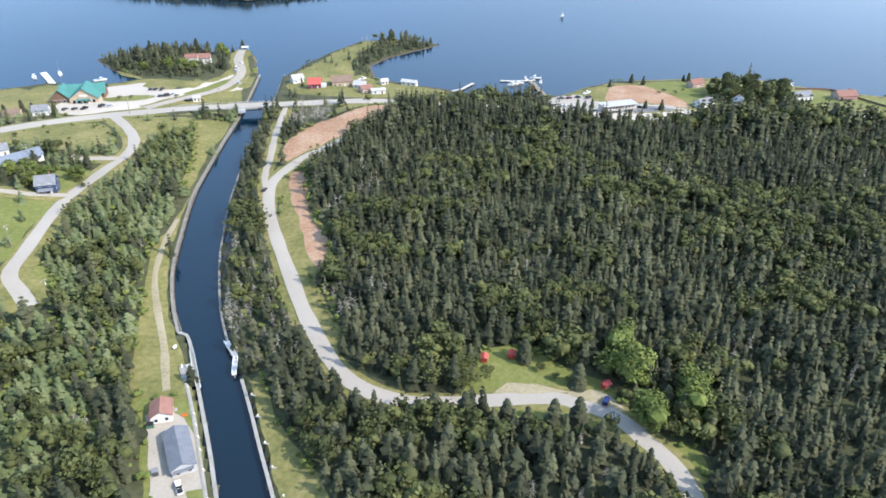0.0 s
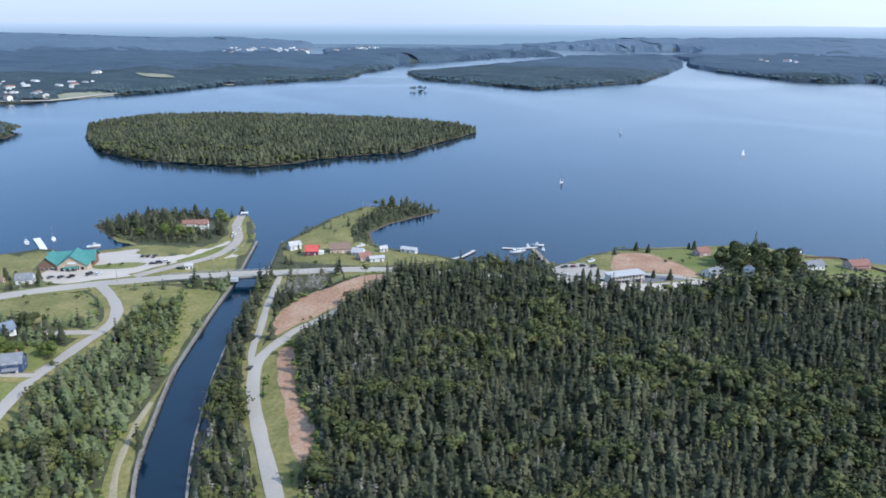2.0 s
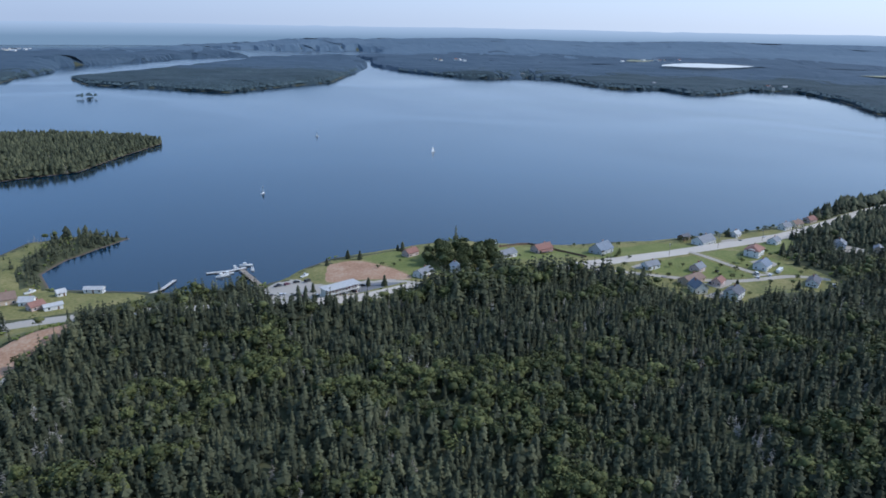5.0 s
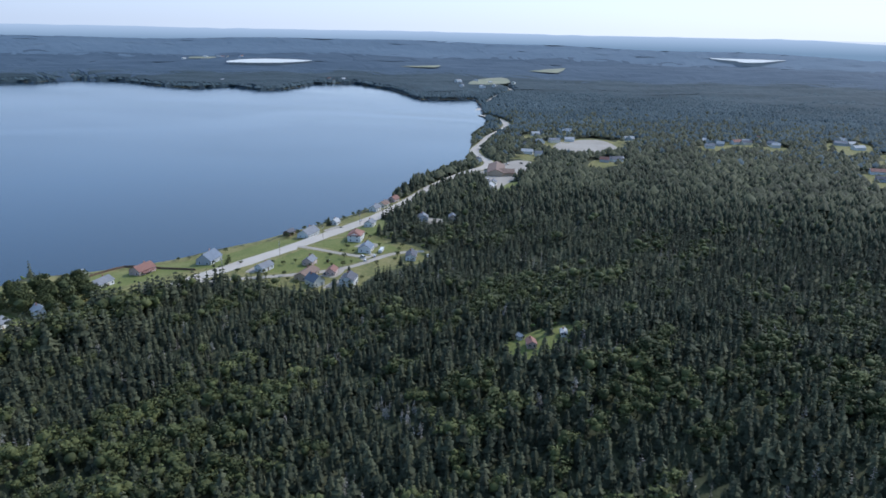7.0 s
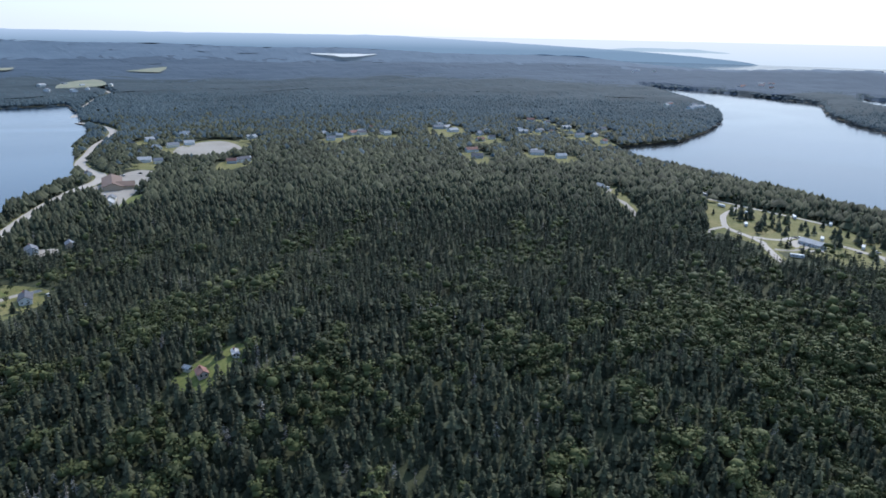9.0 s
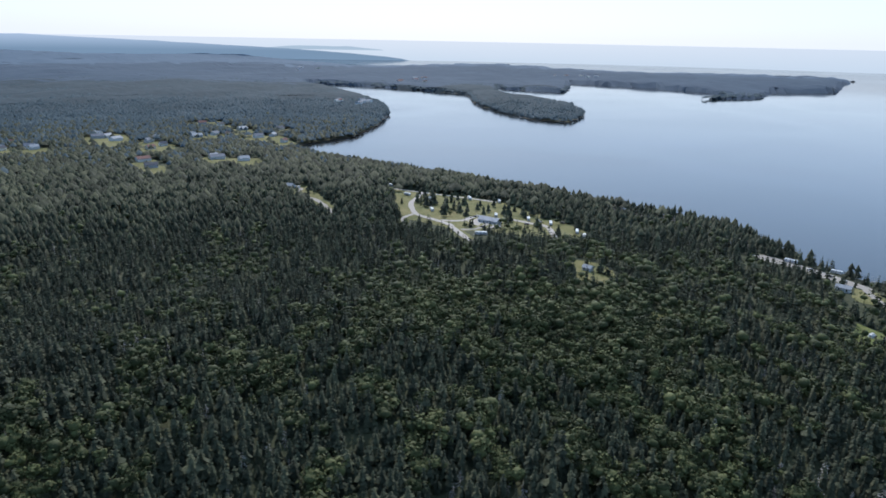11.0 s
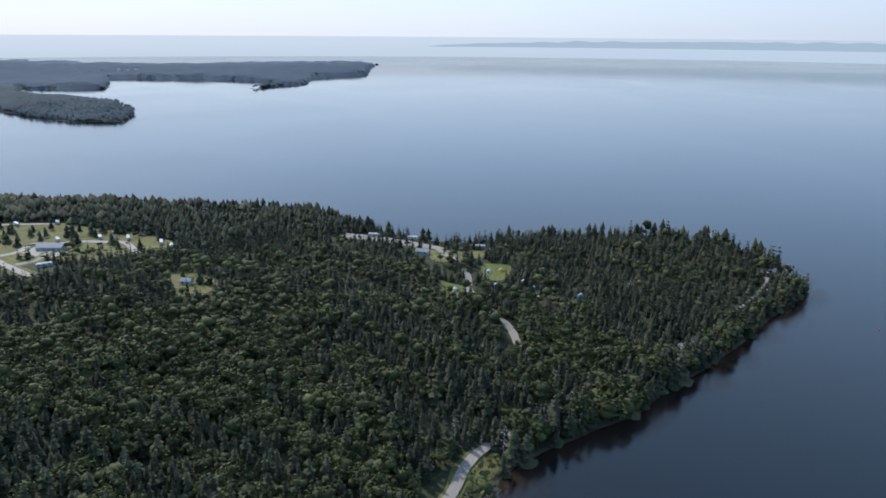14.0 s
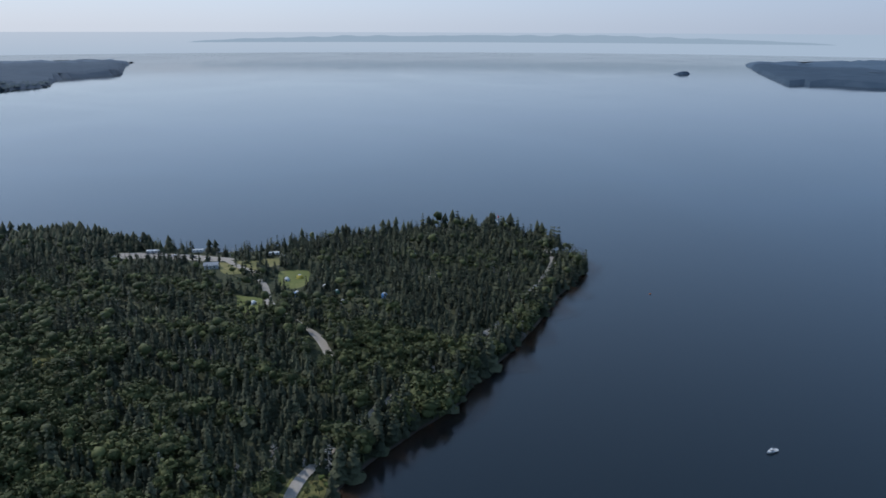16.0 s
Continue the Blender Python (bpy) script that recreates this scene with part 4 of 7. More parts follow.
ROOF = {k: varied(k + "_shingles", [tuple(c * 0.8 for c in col), col, tuple(c * 1.2 for c in col)], (0.5, 5.0), 0.85, 0.02, 6) for k, col in (
    ("grey", (0.185, 0.19, 0.20)), ("dark", (0.10, 0.10, 0.11)), ("brown", (0.19, 0.13, 0.10)), ("red", (0.22, 0.115, 0.09)), ("teal", (0.06, 0.19, 0.17)), ("pale", (0.38, 0.375, 0.365)),
    ("bluegrey", (0.16, 0.185, 0.22)), ("rust", (0.25, 0.13, 0.10)), ("bright", (0.46, 0.09, 0.075)), ("slate", (0.15, 0.16, 0.18)))}
M_GLASS = material("window_glass", 0.08, 0, 0.6)[0]
M_GLASS.node_tree.nodes["Principled BSDF"].inputs["Base Color"].default_value = (0.02, 0.026, 0.032, 1)
M_RUBBER = plain("tyre_rubber", (0.02, 0.02, 0.02), 0.8)
M_STEEL = plain("galvanised_steel", (0.45, 0.46, 0.47), 0.45, 0.7)
M_TIMBER = varied("weathered_timber", [(0.13, 0.105, 0.08), (0.22, 0.18, 0.14), (0.32, 0.28, 0.23)], (0.5, 5), 0.9)
M_DECK = varied("grey_deck_boards", [(0.36, 0.34, 0.31), (0.46, 0.44, 0.41), (0.54, 0.53, 0.50)], (0.5, 5), 0.85)
M_SAIL = plain("sailcloth", (0.82, 0.82, 0.80), 0.7)


def window(parent, x, y, z, w, h, face):
    """A framed pane on a wall; face: the way it looks, degrees."""
    f = part("window", box(bmesh.new(), (0, 0, 0), (w + 0.24, 0.12, h + 0.24)), PAINT["white"], parent)
    f.matrix_basis = pose(x, y, z, 0, 0, face + 90)
    part("pane", box(bmesh.new(), (0, -0.05, 0), (w, 0.08, h)), M_GLASS, f)
    return f


def wing(parent, cx, cy, rot, w, d, h, rise, roof, wall, over=0.45, hip=0.0, lift=0.0):
    """A gabled block: ridge along its own x. Returns its walls."""
    bm = prism(bmesh.new(), [(-d / 2, -1.2 - lift), (d / 2, -1.2 - lift), (d / 2, h), (0, h + rise * (0.999 if not hip else 0.4)), (-d / 2, h)], -w / 2, w / 2)
    body = part("wall", bm, wall, parent)
    body.matrix_basis = pose(cx, cy, 0, 0, 0, rot)
    bm = bmesh.new()
    t, e = 0.22, rise / (d / 2) * over
    x0, x1 = -w / 2 - over, w / 2 + over
    if hip:
        base = [(x0, -d / 2 - over), (x1, -d / 2 - over), (x1, d / 2 + over), (x0, d / 2 + over)]
        lo = [bm.verts.new((x, y, h - e)) for x, y in base]
        up = [bm.verts.new((x, y, h - e + t)) for x, y in base]
        r = [bm.verts.new((x0 + hip, 0, h + rise + t)), bm.verts.new((x1 - hip, 0, h + rise + t))]
        bm.faces.new(lo[::-1])
        for i in range(4):
            bm.faces.new((lo[i], lo[(i + 1) % 4], up[(i + 1) % 4], up[i]))
        bm.faces.new((up[0], up[1], r[1], r[0]))
        bm.faces.new((up[2], up[3], r[0], r[1]))
        bm.faces.new((up[1], up[2], r[1]))
        bm.faces.new((up[3], up[0], r[0]))
    else:
        prism(bm, [(-d / 2 - over, h - e), (0, h + rise), (d / 2 + over, h - e), (d / 2 + over, h - e + t), (0, h + rise + t), (-d / 2 - over, h - e + t)], x0, x1)
    cover = part("roof", bm, roof, parent)
    cover.matrix_basis = pose(cx, cy, 0, 0, 0, rot)
    return body


def house(x, y, rot, w, d, h, rise, roof, wall, label, hip=0.0, porch=False, chimney=True, name="house", storeys=1, group="", trim=0):
    """A dwelling: walls, roof, windows on its four sides, a door and a chimney."""
    e = thing(name, x, y, rot, label, "house", group)
    wing(e, 0, 0, 0, w, d, h, rise, ROOF[roof], PAINT[wall], hip=hip)
    n = max(2, int(w / 3.2))
    for s in range(storeys):
        z = 1.5 + s * 2.7
        for i in range(n):
            u = -w / 2 + w * (i + 0.5) / n
            if not (s == 0 and i == n // 2):
                window(e, u, -d / 2, z, 0.95, 1.15, -90)
            window(e, u, d / 2, z, 0.95, 1.15, 90)
        for v in (-d / 4, d / 4):
            window(e, w / 2, v, z, 0.9, 1.1, 0)
            window(e, -w / 2, v, z, 0.9, 1.1, 180)
    u = -w / 2 + w * (n // 2 + 0.5) / n
    door = part("door", box(bmesh.new(), (u, -d / 2 - 0.02, 1.0), (0.95, 0.12, 2.05)), PAINT["white" if wall != "white" else "brown"], e)
    part("door_step", box(bmesh.new(), (u, -d / 2 - 0.6, -0.2), (1.6, 1.1, 0.5), bevel=0.04), M_CONCRETE, e)
    if chimney:
        bm = box(bmesh.new(), (w * 0.22, d * 0.12, h + rise * 0.95), (0.6, 0.6, 1.8))
        box(bm, (w * 0.22, d * 0.12, h + rise * 0.95 + 0.95), (0.75, 0.75, 0.14))
        part("chimney", bm, plain("chimney_brick", (0.30, 0.15, 0.11), 0.9), e)
    if porch:
        bm = box(bmesh.new(), (0, -d / 2 - 1.3, -0.1), (w * 0.7, 2.4, 0.5))
        part("porch", bm, M_DECK, e)
        for k in (-1, 0, 1):
            part("post", tube(bmesh.new(), (k * w * 0.32, -d / 2 - 2.3, 0), (k * w * 0.32, -d / 2 - 2.3, 2.4), 0.07), PAINT["white"], e)
        part("porch_roof", box(bmesh.new(), (0, -d / 2 - 1.3, 2.5), (w * 0.75, 2.8, 0.15), rx=8), ROOF[roof], e)
    return e


def car(color, label, kind="hatch"):
    """A parked car: body, glazed cabin, four wheels with rims, lamps, bumpers; length along x."""
    e = tagged(new(kind), label, "car")
    bm = bmesh.new()
    prof = {"hatch": [(-2.1, 0.35), (2.1, 0.35), (2.15, 0.75), (1.1, 0.92), (-2.05, 0.95), (-2.15, 0.6)],
            "pickup": [(-2.7, 0.45), (2.6, 0.45), (2.65, 0.95), (1.4, 1.1), (-2.7, 1.1)],
            "van": [(-2.4, 0.4), (2.4, 0.4), (2.4, 0.9), (1.7, 1.1), (-2.4, 1.1)]}[kind]
    rows = [[bm.verts.new((x, y, z)) for x, z in prof] for y in (-0.88, 0.88)]
    n = len(prof)
    bm.faces.new(rows[0])
    bm.faces.new(rows[1][::-1])
    for i in range(n):
        bm.faces.new((rows[0][i], rows[0][(i + 1) % n], rows[1][(i + 1) % n], rows[1][i]))
    bmesh.ops.bevel(bm, geom=list(bm.edges), offset=0.07, segments=2, affect="EDGES")
    body = part("body", bm, PAINT[color], e)
    x0, x1, top, base = {"hatch": (-1.95, 0.95, 1.45, 0.92), "pickup": (-0.7, 1.4, 1.75, 1.08), "van": (-2.3, 1.7, 2.0, 1.08)}[kind]
    for nm, mat, ins, z0, z1, k in (("cabin_glass", M_GLASS, 0.06, base, top - 0.06, 1.0), ("car_roof", PAINT[color], 0.0, top - 0.08, top, 0.0)):
        bm = bmesh.new()
        sl = 0.42
        f = lambda z: (z - base) / (top - base) * sl
        lo = [(x0 + 0.6 * f(z0), -0.84 + 0.3 * f(z0)), (x1 - 1.3 * f(z0), -0.84 + 0.3 * f(z0)), (x1 - 1.3 * f(z0), 0.84 - 0.3 * f(z0)), (x0 + 0.6 * f(z0), 0.84 - 0.3 * f(z0))]
        hi = [(x0 + 0.6 * f(z1), -0.84 + 0.3 * f(z1)), (x1 - 1.3 * f(z1), -0.84 + 0.3 * f(z1)), (x1 - 1.3 * f(z1), 0.84 - 0.3 * f(z1)), (x0 + 0.6 * f(z1), 0.84 - 0.3 * f(z1))]
        a = [bm.verts.new((*p, z0)) for p in lo]
        b = [bm.verts.new((*p, z1)) for p in hi]
        bm.faces.new(a[::-1])
        bm.faces.new(b)
        for i in range(4):
            bm.faces.new((a[i], a[(i + 1) % 4], b[(i + 1) % 4], b[i]))
        part(nm, bm, mat, e)
    if kind == "pickup":
        part("load_bed", box(bmesh.new(), (-1.7, 0, 1.09), (1.8, 1.5, 0.08)), PAINT["black"], e)
    for wx in (1.3, -1.3):
        for wy in (-0.82, 0.82):
            w = part("wheel", tube(bmesh.new(), (wx, wy - 0.11, 0.34), (wx, wy + 0.11, 0.34), 0.34, n=14), M_RUBBER, e)
            part("rim", tube(bmesh.new(), (wx, wy - 0.125, 0.34), (wx, wy + 0.125, 0.34), 0.2, n=10), M_STEEL, w)
    for y in (-0.62, 0.62):
        part("headlight", box(bmesh.new(), (2.1, y, 0.72), (0.12, 0.34, 0.14)), PAINT["white"], e)
        part("tail_light", box(bmesh.new(), (-2.1 if kind == "hatch" else prof[0][0], y, 0.75), (0.1, 0.3, 0.16)), PAINT["red"], e)
    return e


def camper(label, length=7.0, stripe="grey"):
    """A white travel trailer on two axles with a rounded body, windows, door, drawbar and awning."""
    e = tagged(new("travel_trailer"), label, "trailer")
    bm = box(bmesh.new(), (0, 0, 1.75), (length, 2.4, 2.3), bevel=0.28)
    part("body", bm, PAINT["white"], e)
    part("stripe", box(bmesh.new(), (0, 0, 1.35), (length + 0.02, 2.43, 0.28)), PAINT[stripe], e)
    for x in (-length * 0.3, 0.1, length * 0.32):
        for y in (-1.2, 1.2):
            part("pane", box(bmesh.new(), (x, y, 2.1), (1.1, 0.06, 0.6)), M_GLASS, e)
    part("door", box(bmesh.new(), (length * 0.16, -1.21, 1.55), (0.7, 0.06, 1.8)), PAINT["grey"], e)
    part("awning", box(bmesh.new(), (-0.3, -1.33, 2.75), (length * 0.6, 0.2, 0.2)), PAINT[stripe], e)
    part("roof_vent", box(bmesh.new(), (0.6, 0, 3.0), (0.7, 0.7, 0.25), bevel=0.05), PAINT["grey"], e)
    for x in (-0.45, 0.45):
        for y in (-1.05, 1.05):
            part("wheel", tube(bmesh.new(), (x, y - 0.1, 0.34), (x, y + 0.1, 0.34), 0.34, n=12), M_RUBBER, e)
    part("drawbar", tube(bmesh.new(), (length / 2 - 0.1, 0, 0.6), (length / 2 + 1.2, 0, 0.45), 0.06), M_STEEL, e)
    return e


def hull(bm, length, beam, depth, sheer=0.25, sections=9):
    """A boat's hull: rounded sections that narrow to the bow."""
    rows = []
    for i in range(sections):
        t = i / (sections - 1)
        x = -length / 2 + length * t
        w = beam / 2 * (1 - max(0, (t - 0.45) / 0.55) ** 2.2) * (0.86 + 0.14 * min(1, t * 4))
        top = depth * (0.55 + sheer * t * t)
        keel = -depth * 0.45 * (1 - max(0, (t - 0.7) / 0.3) ** 2)
        w = max(w, 0.03)
        rows.append([bm.verts.new(p) for p in ((x, -w, top), (x, -w * 0.82, 0), (x, 0, keel), (x, w * 0.82, 0), (x, w, top))])
    for a, b in zip(rows[:-1], rows[1:]):
        for k in range(4):
            bm.faces.new((a[k], a[k + 1], b[k + 1], b[k]))
        bm.faces.new((a[0], b[0], b[4], a[4]))
    bm.faces.new(rows[0])
    bm.faces.new(rows[-1][::-1])
    return bm


def motor_boat(label, length=8.0, wheelhouse=True):
    e = tagged(new("motor_boat"), label, "boat")
    part("hull", hull(bmesh.new(), length, length * 0.34, 1.5), PAINT["white"], e)
    part("deck", box(bmesh.new(), (-length * 0.12, 0, 0.93), (length * 0.5, length * 0.24, 0.06)), M_DECK, e)
    if wheelhouse:
        part("cabin", box(bmesh.new(), (length * 0.08, 0, 1.6), (length * 0.26, length * 0.22, 1.3), bevel=0.12), PAINT["white"], e)
        part("windscreen", box(bmesh.new(), (length * 0.08, 0, 1.95), (length * 0.265, length * 0.225, 0.4)), M_GLASS, e)
        part("mast", tube(bmesh.new(), (length * 0.02, 0, 2.2), (length * 0.02, 0, 4.2), 0.04), M_STEEL, e)
    for s in (-1, 1):
        bm = tube(bmesh.new(), (length * 0.14, s * length * 0.13, 1.5), (length * 0.42, s * 0.1, 1.75), 0.03, n=5)
        part("rail", bm, M_STEEL, e)
    part("outboard", box(bmesh.new(), (-length / 2 - 0.15, 0, 0.8), (0.4, 0.4, 0.9), bevel=0.06), PAINT["black"], e)
    return e


def sail_boat(label, sails=True, length=8.5):
    e = tagged(new("sail_boat"), label, "boat")
    part("hull", hull(bmesh.new(), length, 2.7, 1.4), PAINT["white"], e)
    part("cabin", box(bmesh.new(), (0.4, 0, 1.1), (3.0, 1.5, 0.6), bevel=0.12), PAINT["white"], e)
    part("mast", tube(bmesh.new(), (0.8, 0, 0.7), (0.8, 0, 11.5), 0.08, 0.05), M_STEEL, e)
    part("boom", tube(bmesh.new(), (0.8, 0, 1.9), (-2.9, 0.5, 1.9), 0.06), M_STEEL, e)
    if sails:
        for nm, pts in (("mainsail", [(0.7, 0.02, 2.1), (-2.8, 0.5, 2.1), (0.7, 0.02, 11.2)]), ("jib", [(3.9, 0, 1.1), (0.9, 0.6, 1.7), (0.85, 0.05, 10.0)])):
            bm = bmesh.new()
            a, b, c = map(Vector, pts)
            n, grid = 6, []
            for i in range(n + 1):
                row = []
                for j in range(n + 1 - i):
                    u, w = i / n, j / n
                    p = a + (c - a) * u + (b - a) * w
                    p.y += 0.5 * math.sin(math.pi * w) * (1 - u)
                    row.append(bm.verts.new(p))
                grid.append(row)
            for i in range(n):
                for j in range(n - i):
                    bm.faces.new((grid[i][j], grid[i][j + 1], grid[i + 1][j]))
                    if j < n - i - 1:
                        bm.faces.new((grid[i][j + 1], grid[i + 1][j + 1], grid[i + 1][j]))
            bmesh.ops.solidify(bm, geom=list(bm.faces), thickness=0.04)
            part(nm, bm, M_SAIL, e)
    return e


def jetty(name, pts, width, label, z=0.9, mat=None):
    """A plank deck on piles along a line, with bearers at the edges."""
    e = tagged(new(name), label, "jetty")
    e.matrix_basis = pose(*pts[0], z)
    mat = mat or M_DECK
    for (ax, ay), (bx, by) in zip(pts[:-1], pts[1:]):
        a, b = Vector((ax - pts[0][0], ay - pts[0][1], 0)), Vector((bx - pts[0][0], by - pts[0][1], 0))
        L, rz = (b - a).length, math.degrees(math.atan2(by - ay, bx - ax))
        base = pose(*a, 0, 0, rz)
        n = max(1, int(L / 1.2))
        plank = None
        for i in range(n):
            m = base @ pose(L * (i + 0.5) / n, 0, 0.02 * math.sin(i * 2.7))
            if plank is None:
                plank = part("plank", box(bmesh.new(), (0, 0, 0), (L / n - 0.06, width, 0.12)), mat, e)
                plank.matrix_basis = m
            else:
                q = new("plank", plank.data)
                q.parent, q.matrix_basis = e, m
        for s in (-1, 1):
            bm = box(bmesh.new(), (L / 2, s * (width / 2 - 0.15), -0.2), (L, 0.2, 0.28))
            part("bearer", bm, M_TIMBER, e).matrix_basis = base
            for k in range(max(2, int(L / 5)) + 1):
                u = L * k / max(2, int(L / 5))
                part("post", tube(bmesh.new(), (u, s * width / 2, -3.5), (u, s * width / 2, 0.35), 0.15, n=7), M_TIMBER, e).matrix_basis = base
    return e


def utility_pole(label, h=10.5):
    e = tagged(new("utility_pole"), label, "pole", "utility poles")
    part("pole", tube(bmesh.new(), (0, 0, -0.5), (0, 0, h), 0.17, 0.11), M_TIMBER, e)
    arm = part("crossarm", box(bmesh.new(), (0, 0, h - 0.6), (2.6, 0.14, 0.16)), M_TIMBER, e)
    for x in (-1.15, -0.5, 0.5, 1.15):
        part("insulator", tube(bmesh.new(), (x, 0, h - 0.52), (x, 0, h - 0.25), 0.06), PAINT["white"], arm)
    part("transformer", tube(bmesh.new(), (0.32, 0, h - 2.4), (0.32, 0, h - 1.5), 0.24, n=10), PAINT["grey"], e)
    return e


def picnic_shelter(label):
    """A small open roofed table: four posts, a red hipped roof, a table and two benches."""
    e = tagged(new("picnic_shelter"), label, "shelter", "picnic shelters")
    for x in (-1.3, 1.3):
        for y in (-1.1, 1.1):
            part("post", box(bmesh.new(), (x, y, 1.05), (0.12, 0.12, 2.3)), M_TIMBER, e)
    bm = prism(bmesh.new(), [(-1.6, 2.1), (0, 3.1), (1.6, 2.1), (1.6, 2.22), (0, 3.24), (-1.6, 2.22)], -1.8, 1.8)
    part("roof", bm, ROOF["bright"], e)
    part("table_top", box(bmesh.new(), (0, 0, 0.75), (1.9, 0.8, 0.06)), M_TIMBER, e)
    for y in (-0.75, 0.75):
        part("bench", box(bmesh.new(), (0, y, 0.45), (1.9, 0.28, 0.05)), M_TIMBER, e)
    part("back_panel", box(bmesh.new(), (-1.35, 0, 1.3), (0.06, 2.2, 1.7)), PAINT["red"], e)
    return e


def tent(color, label):
    e = tagged(new("tent"), label, "tent", "tents")
    bm = bmesh.new()
    ring = [bm.verts.new((2.0 * math.cos(a), 1.6 * math.sin(a), 0)) for a in np.linspace(0, 6.283, 11)[:-1]]
    mid = [bm.verts.new((1.5 * math.cos(a), 1.2 * math.sin(a), 1.3)) for a in np.linspace(0, 6.283, 11)[:-1]]
    top = bm.verts.new((0, 0, 1.9))
    for i in range(10):
        j = (i + 1) % 10
        bm.faces.new((ring[i], ring[j], mid[j], mid[i]))
        bm.faces.new((mid[i], mid[j], top))
    bm.faces.new(ring[::-1])
    part("canvas", bm, PAINT[color], e)
    part("fly_sheet", box(bmesh.new(), (0, 0, 1.82), (1.5, 1.2, 0.3), bevel=0.14), PAINT["white"], e)
    part("flap", box(bmesh.new(), (1.72, 0, 0.62), (0.12, 0.9, 1.2), ry=-18), PAINT["charcoal"], e)
    return e


def far_house(x, y, rot, w, roof, wall, label, top=0.0):
    """A house too far off to show more than its walls and roof."""
    e = thing("house", x, y, rot, label, "house", "distant houses", z=ground_at(x, y) + top)
    wing(e, 0, 0, 0, w, w * 0.65, 3.8, 2.6, ROOF[roof], PAINT[wall], lift=top)
    return e

# ---- the lock and canal ----
def quay(name, pts, mat, label, width=1.3, top=1.75, side=1):
    """A wall with a coping along the canal's edge; it reaches down under the water."""
    c = curve_through(pts, 3.0)
    d = np.gradient(c, axis=0)
    d /= np.linalg.norm(d, axis=1)[:, None] + 1e-9
    nrm = np.stack([-d[:, 1], d[:, 0]], 1) * side
    prof = [(-0.25, -4.5), (-0.25, top - 0.5), (-0.4, top - 0.45), (-0.4, top), (width, top), (width, top - 1.6)]
    v = np.concatenate([np.column_stack([c + nrm * o, np.full(len(c), z)]) for o, z in prof]).reshape(len(prof), -1, 3)
    v = v.transpose(1, 0, 2).reshape(-1, 3)
    f = grid_faces(len(c), len(prof))
    ob = new(name, mesh_of(name, v, f if side < 0 else f[:, ::-1], mat))
    return tagged(ob, label, "quay wall", kind="structure")


LOCK_W, LOCK_E = CANAL_W[11:], CANAL_E[:8]
quay("quay_wall", LOCK_W, M_CONCRETE, "pale concrete lock wall with a broad coping", side=-1, width=0.8)
quay("quay_wall", LOCK_E, M_CONCRETE, "pale concrete lock wall", side=-1, width=0.7)
quay("quay_wall", CANAL_W[:12], M_STONE, "low stone revetment along the canal", side=-1, width=0.8, top=1.65)
quay("quay_wall", CANAL_E[8:], M_STONE, "low stone revetment under the trees", side=-1, width=0.5, top=1.1)
area("forecourt", [(-77, 169), (-69, 171), (-65, 168), (-60, 160), (-55, 146), (-48, 118), (-42, 97), (-56, 97), (-63, 120), (-70, 148)], M_GRAVEL, "pale concrete forecourt round the lock house", dz=0.22, category="paving")
area("lawn", [(-57.5, 138), (-53, 139), (-47, 118), (-51, 117)], M_GRASS, "small lawn by the lock house", dz=0.34, category="grass")
strip("path", [(-70, 190), (-65.5, 178), (-61, 165), (-57, 152), (-52, 136), (-43, 106)], 1.2, M_CONCRETE, "concrete walk along the lock", dz=0.34, clear=1, category="path", rag=0)

timber_wall = tagged(new("timber_revetment"), "dark weathered timber piles along the canal bank", "revetment", kind="structure")
pile_mesh = None
for i, (px, py) in enumerate(curve_through([(-95.8, 330), (-94.3, 306), (-92.3, 284), (-90.3, 264), (-87.3, 247), (-82.3, 228), (-77, 214)], 2.6)):
    q = part("post", tube(bmesh.new(), (0, 0, -3), (0, 0, 1.9), 0.24, 0.2, n=7), M_TIMBER, timber_wall) if pile_mesh is None else new("post", pile_mesh)
    pile_mesh = q.data
    q.parent = timber_wall
    q.matrix_basis = pose(px + 0.75, py, 0.1 * math.sin(i * 5.1), 0, 2 * math.sin(i * 3.3), 0)


def gate_leaf(x, y, rot, length, label):
    """An open lock gate: timber and steel leaf, white walkway, posts and hand rails."""
    e = thing("lock_gate", x, y, rot, label, "lock gate", "lock gates", z=1.2)
    part("leaf", box(bmesh.new(), (length / 2, 0, -2.3), (length, 0.5, 4.6)), M_TIMBER, e)
    part("walkway", box(bmesh.new(), (length / 2, 0, 0.3), (length, 1.5, 0.25)), PAINT["white"], e)
    for s in (-0.7, 0.7):
        r = part("rail", tube(bmesh.new(), (0, s, 1.35), (length, s, 1.35), 0.09, n=6), PAINT["white"], e)
        part("lower_rail", tube(bmesh.new(), (0, s, 0.85), (length, s, 0.85), 0.07, n=6), PAINT["white"], r)
        for k in range(int(length / 1.6) + 1):
            part("post", tube(bmesh.new(), (min(k * 1.6, length), s, 0.35), (min(k * 1.6, length), s, 1.4), 0.08, n=6), PAINT["white"], e)
    return e


gate_leaf(-53.6, 195.6, 118, 10.6, "white-railed lock gate swung open")
gate_leaf(-53.6, 195.2, -84, 8.6, "white-railed lock gate swung open against the wall")
gate_leaf(-69.4, 200.2, -72, 9.6, "lock gate leaf folded into its recess, with pale rails")
gate_leaf(-66.2, 190.2, -71, 9.6, "lock gate leaf folded into its recess, with pale rails")
e = thing("gate_platform", -68.6, 189.5, -70, "concrete platform with gate machinery", "platform")
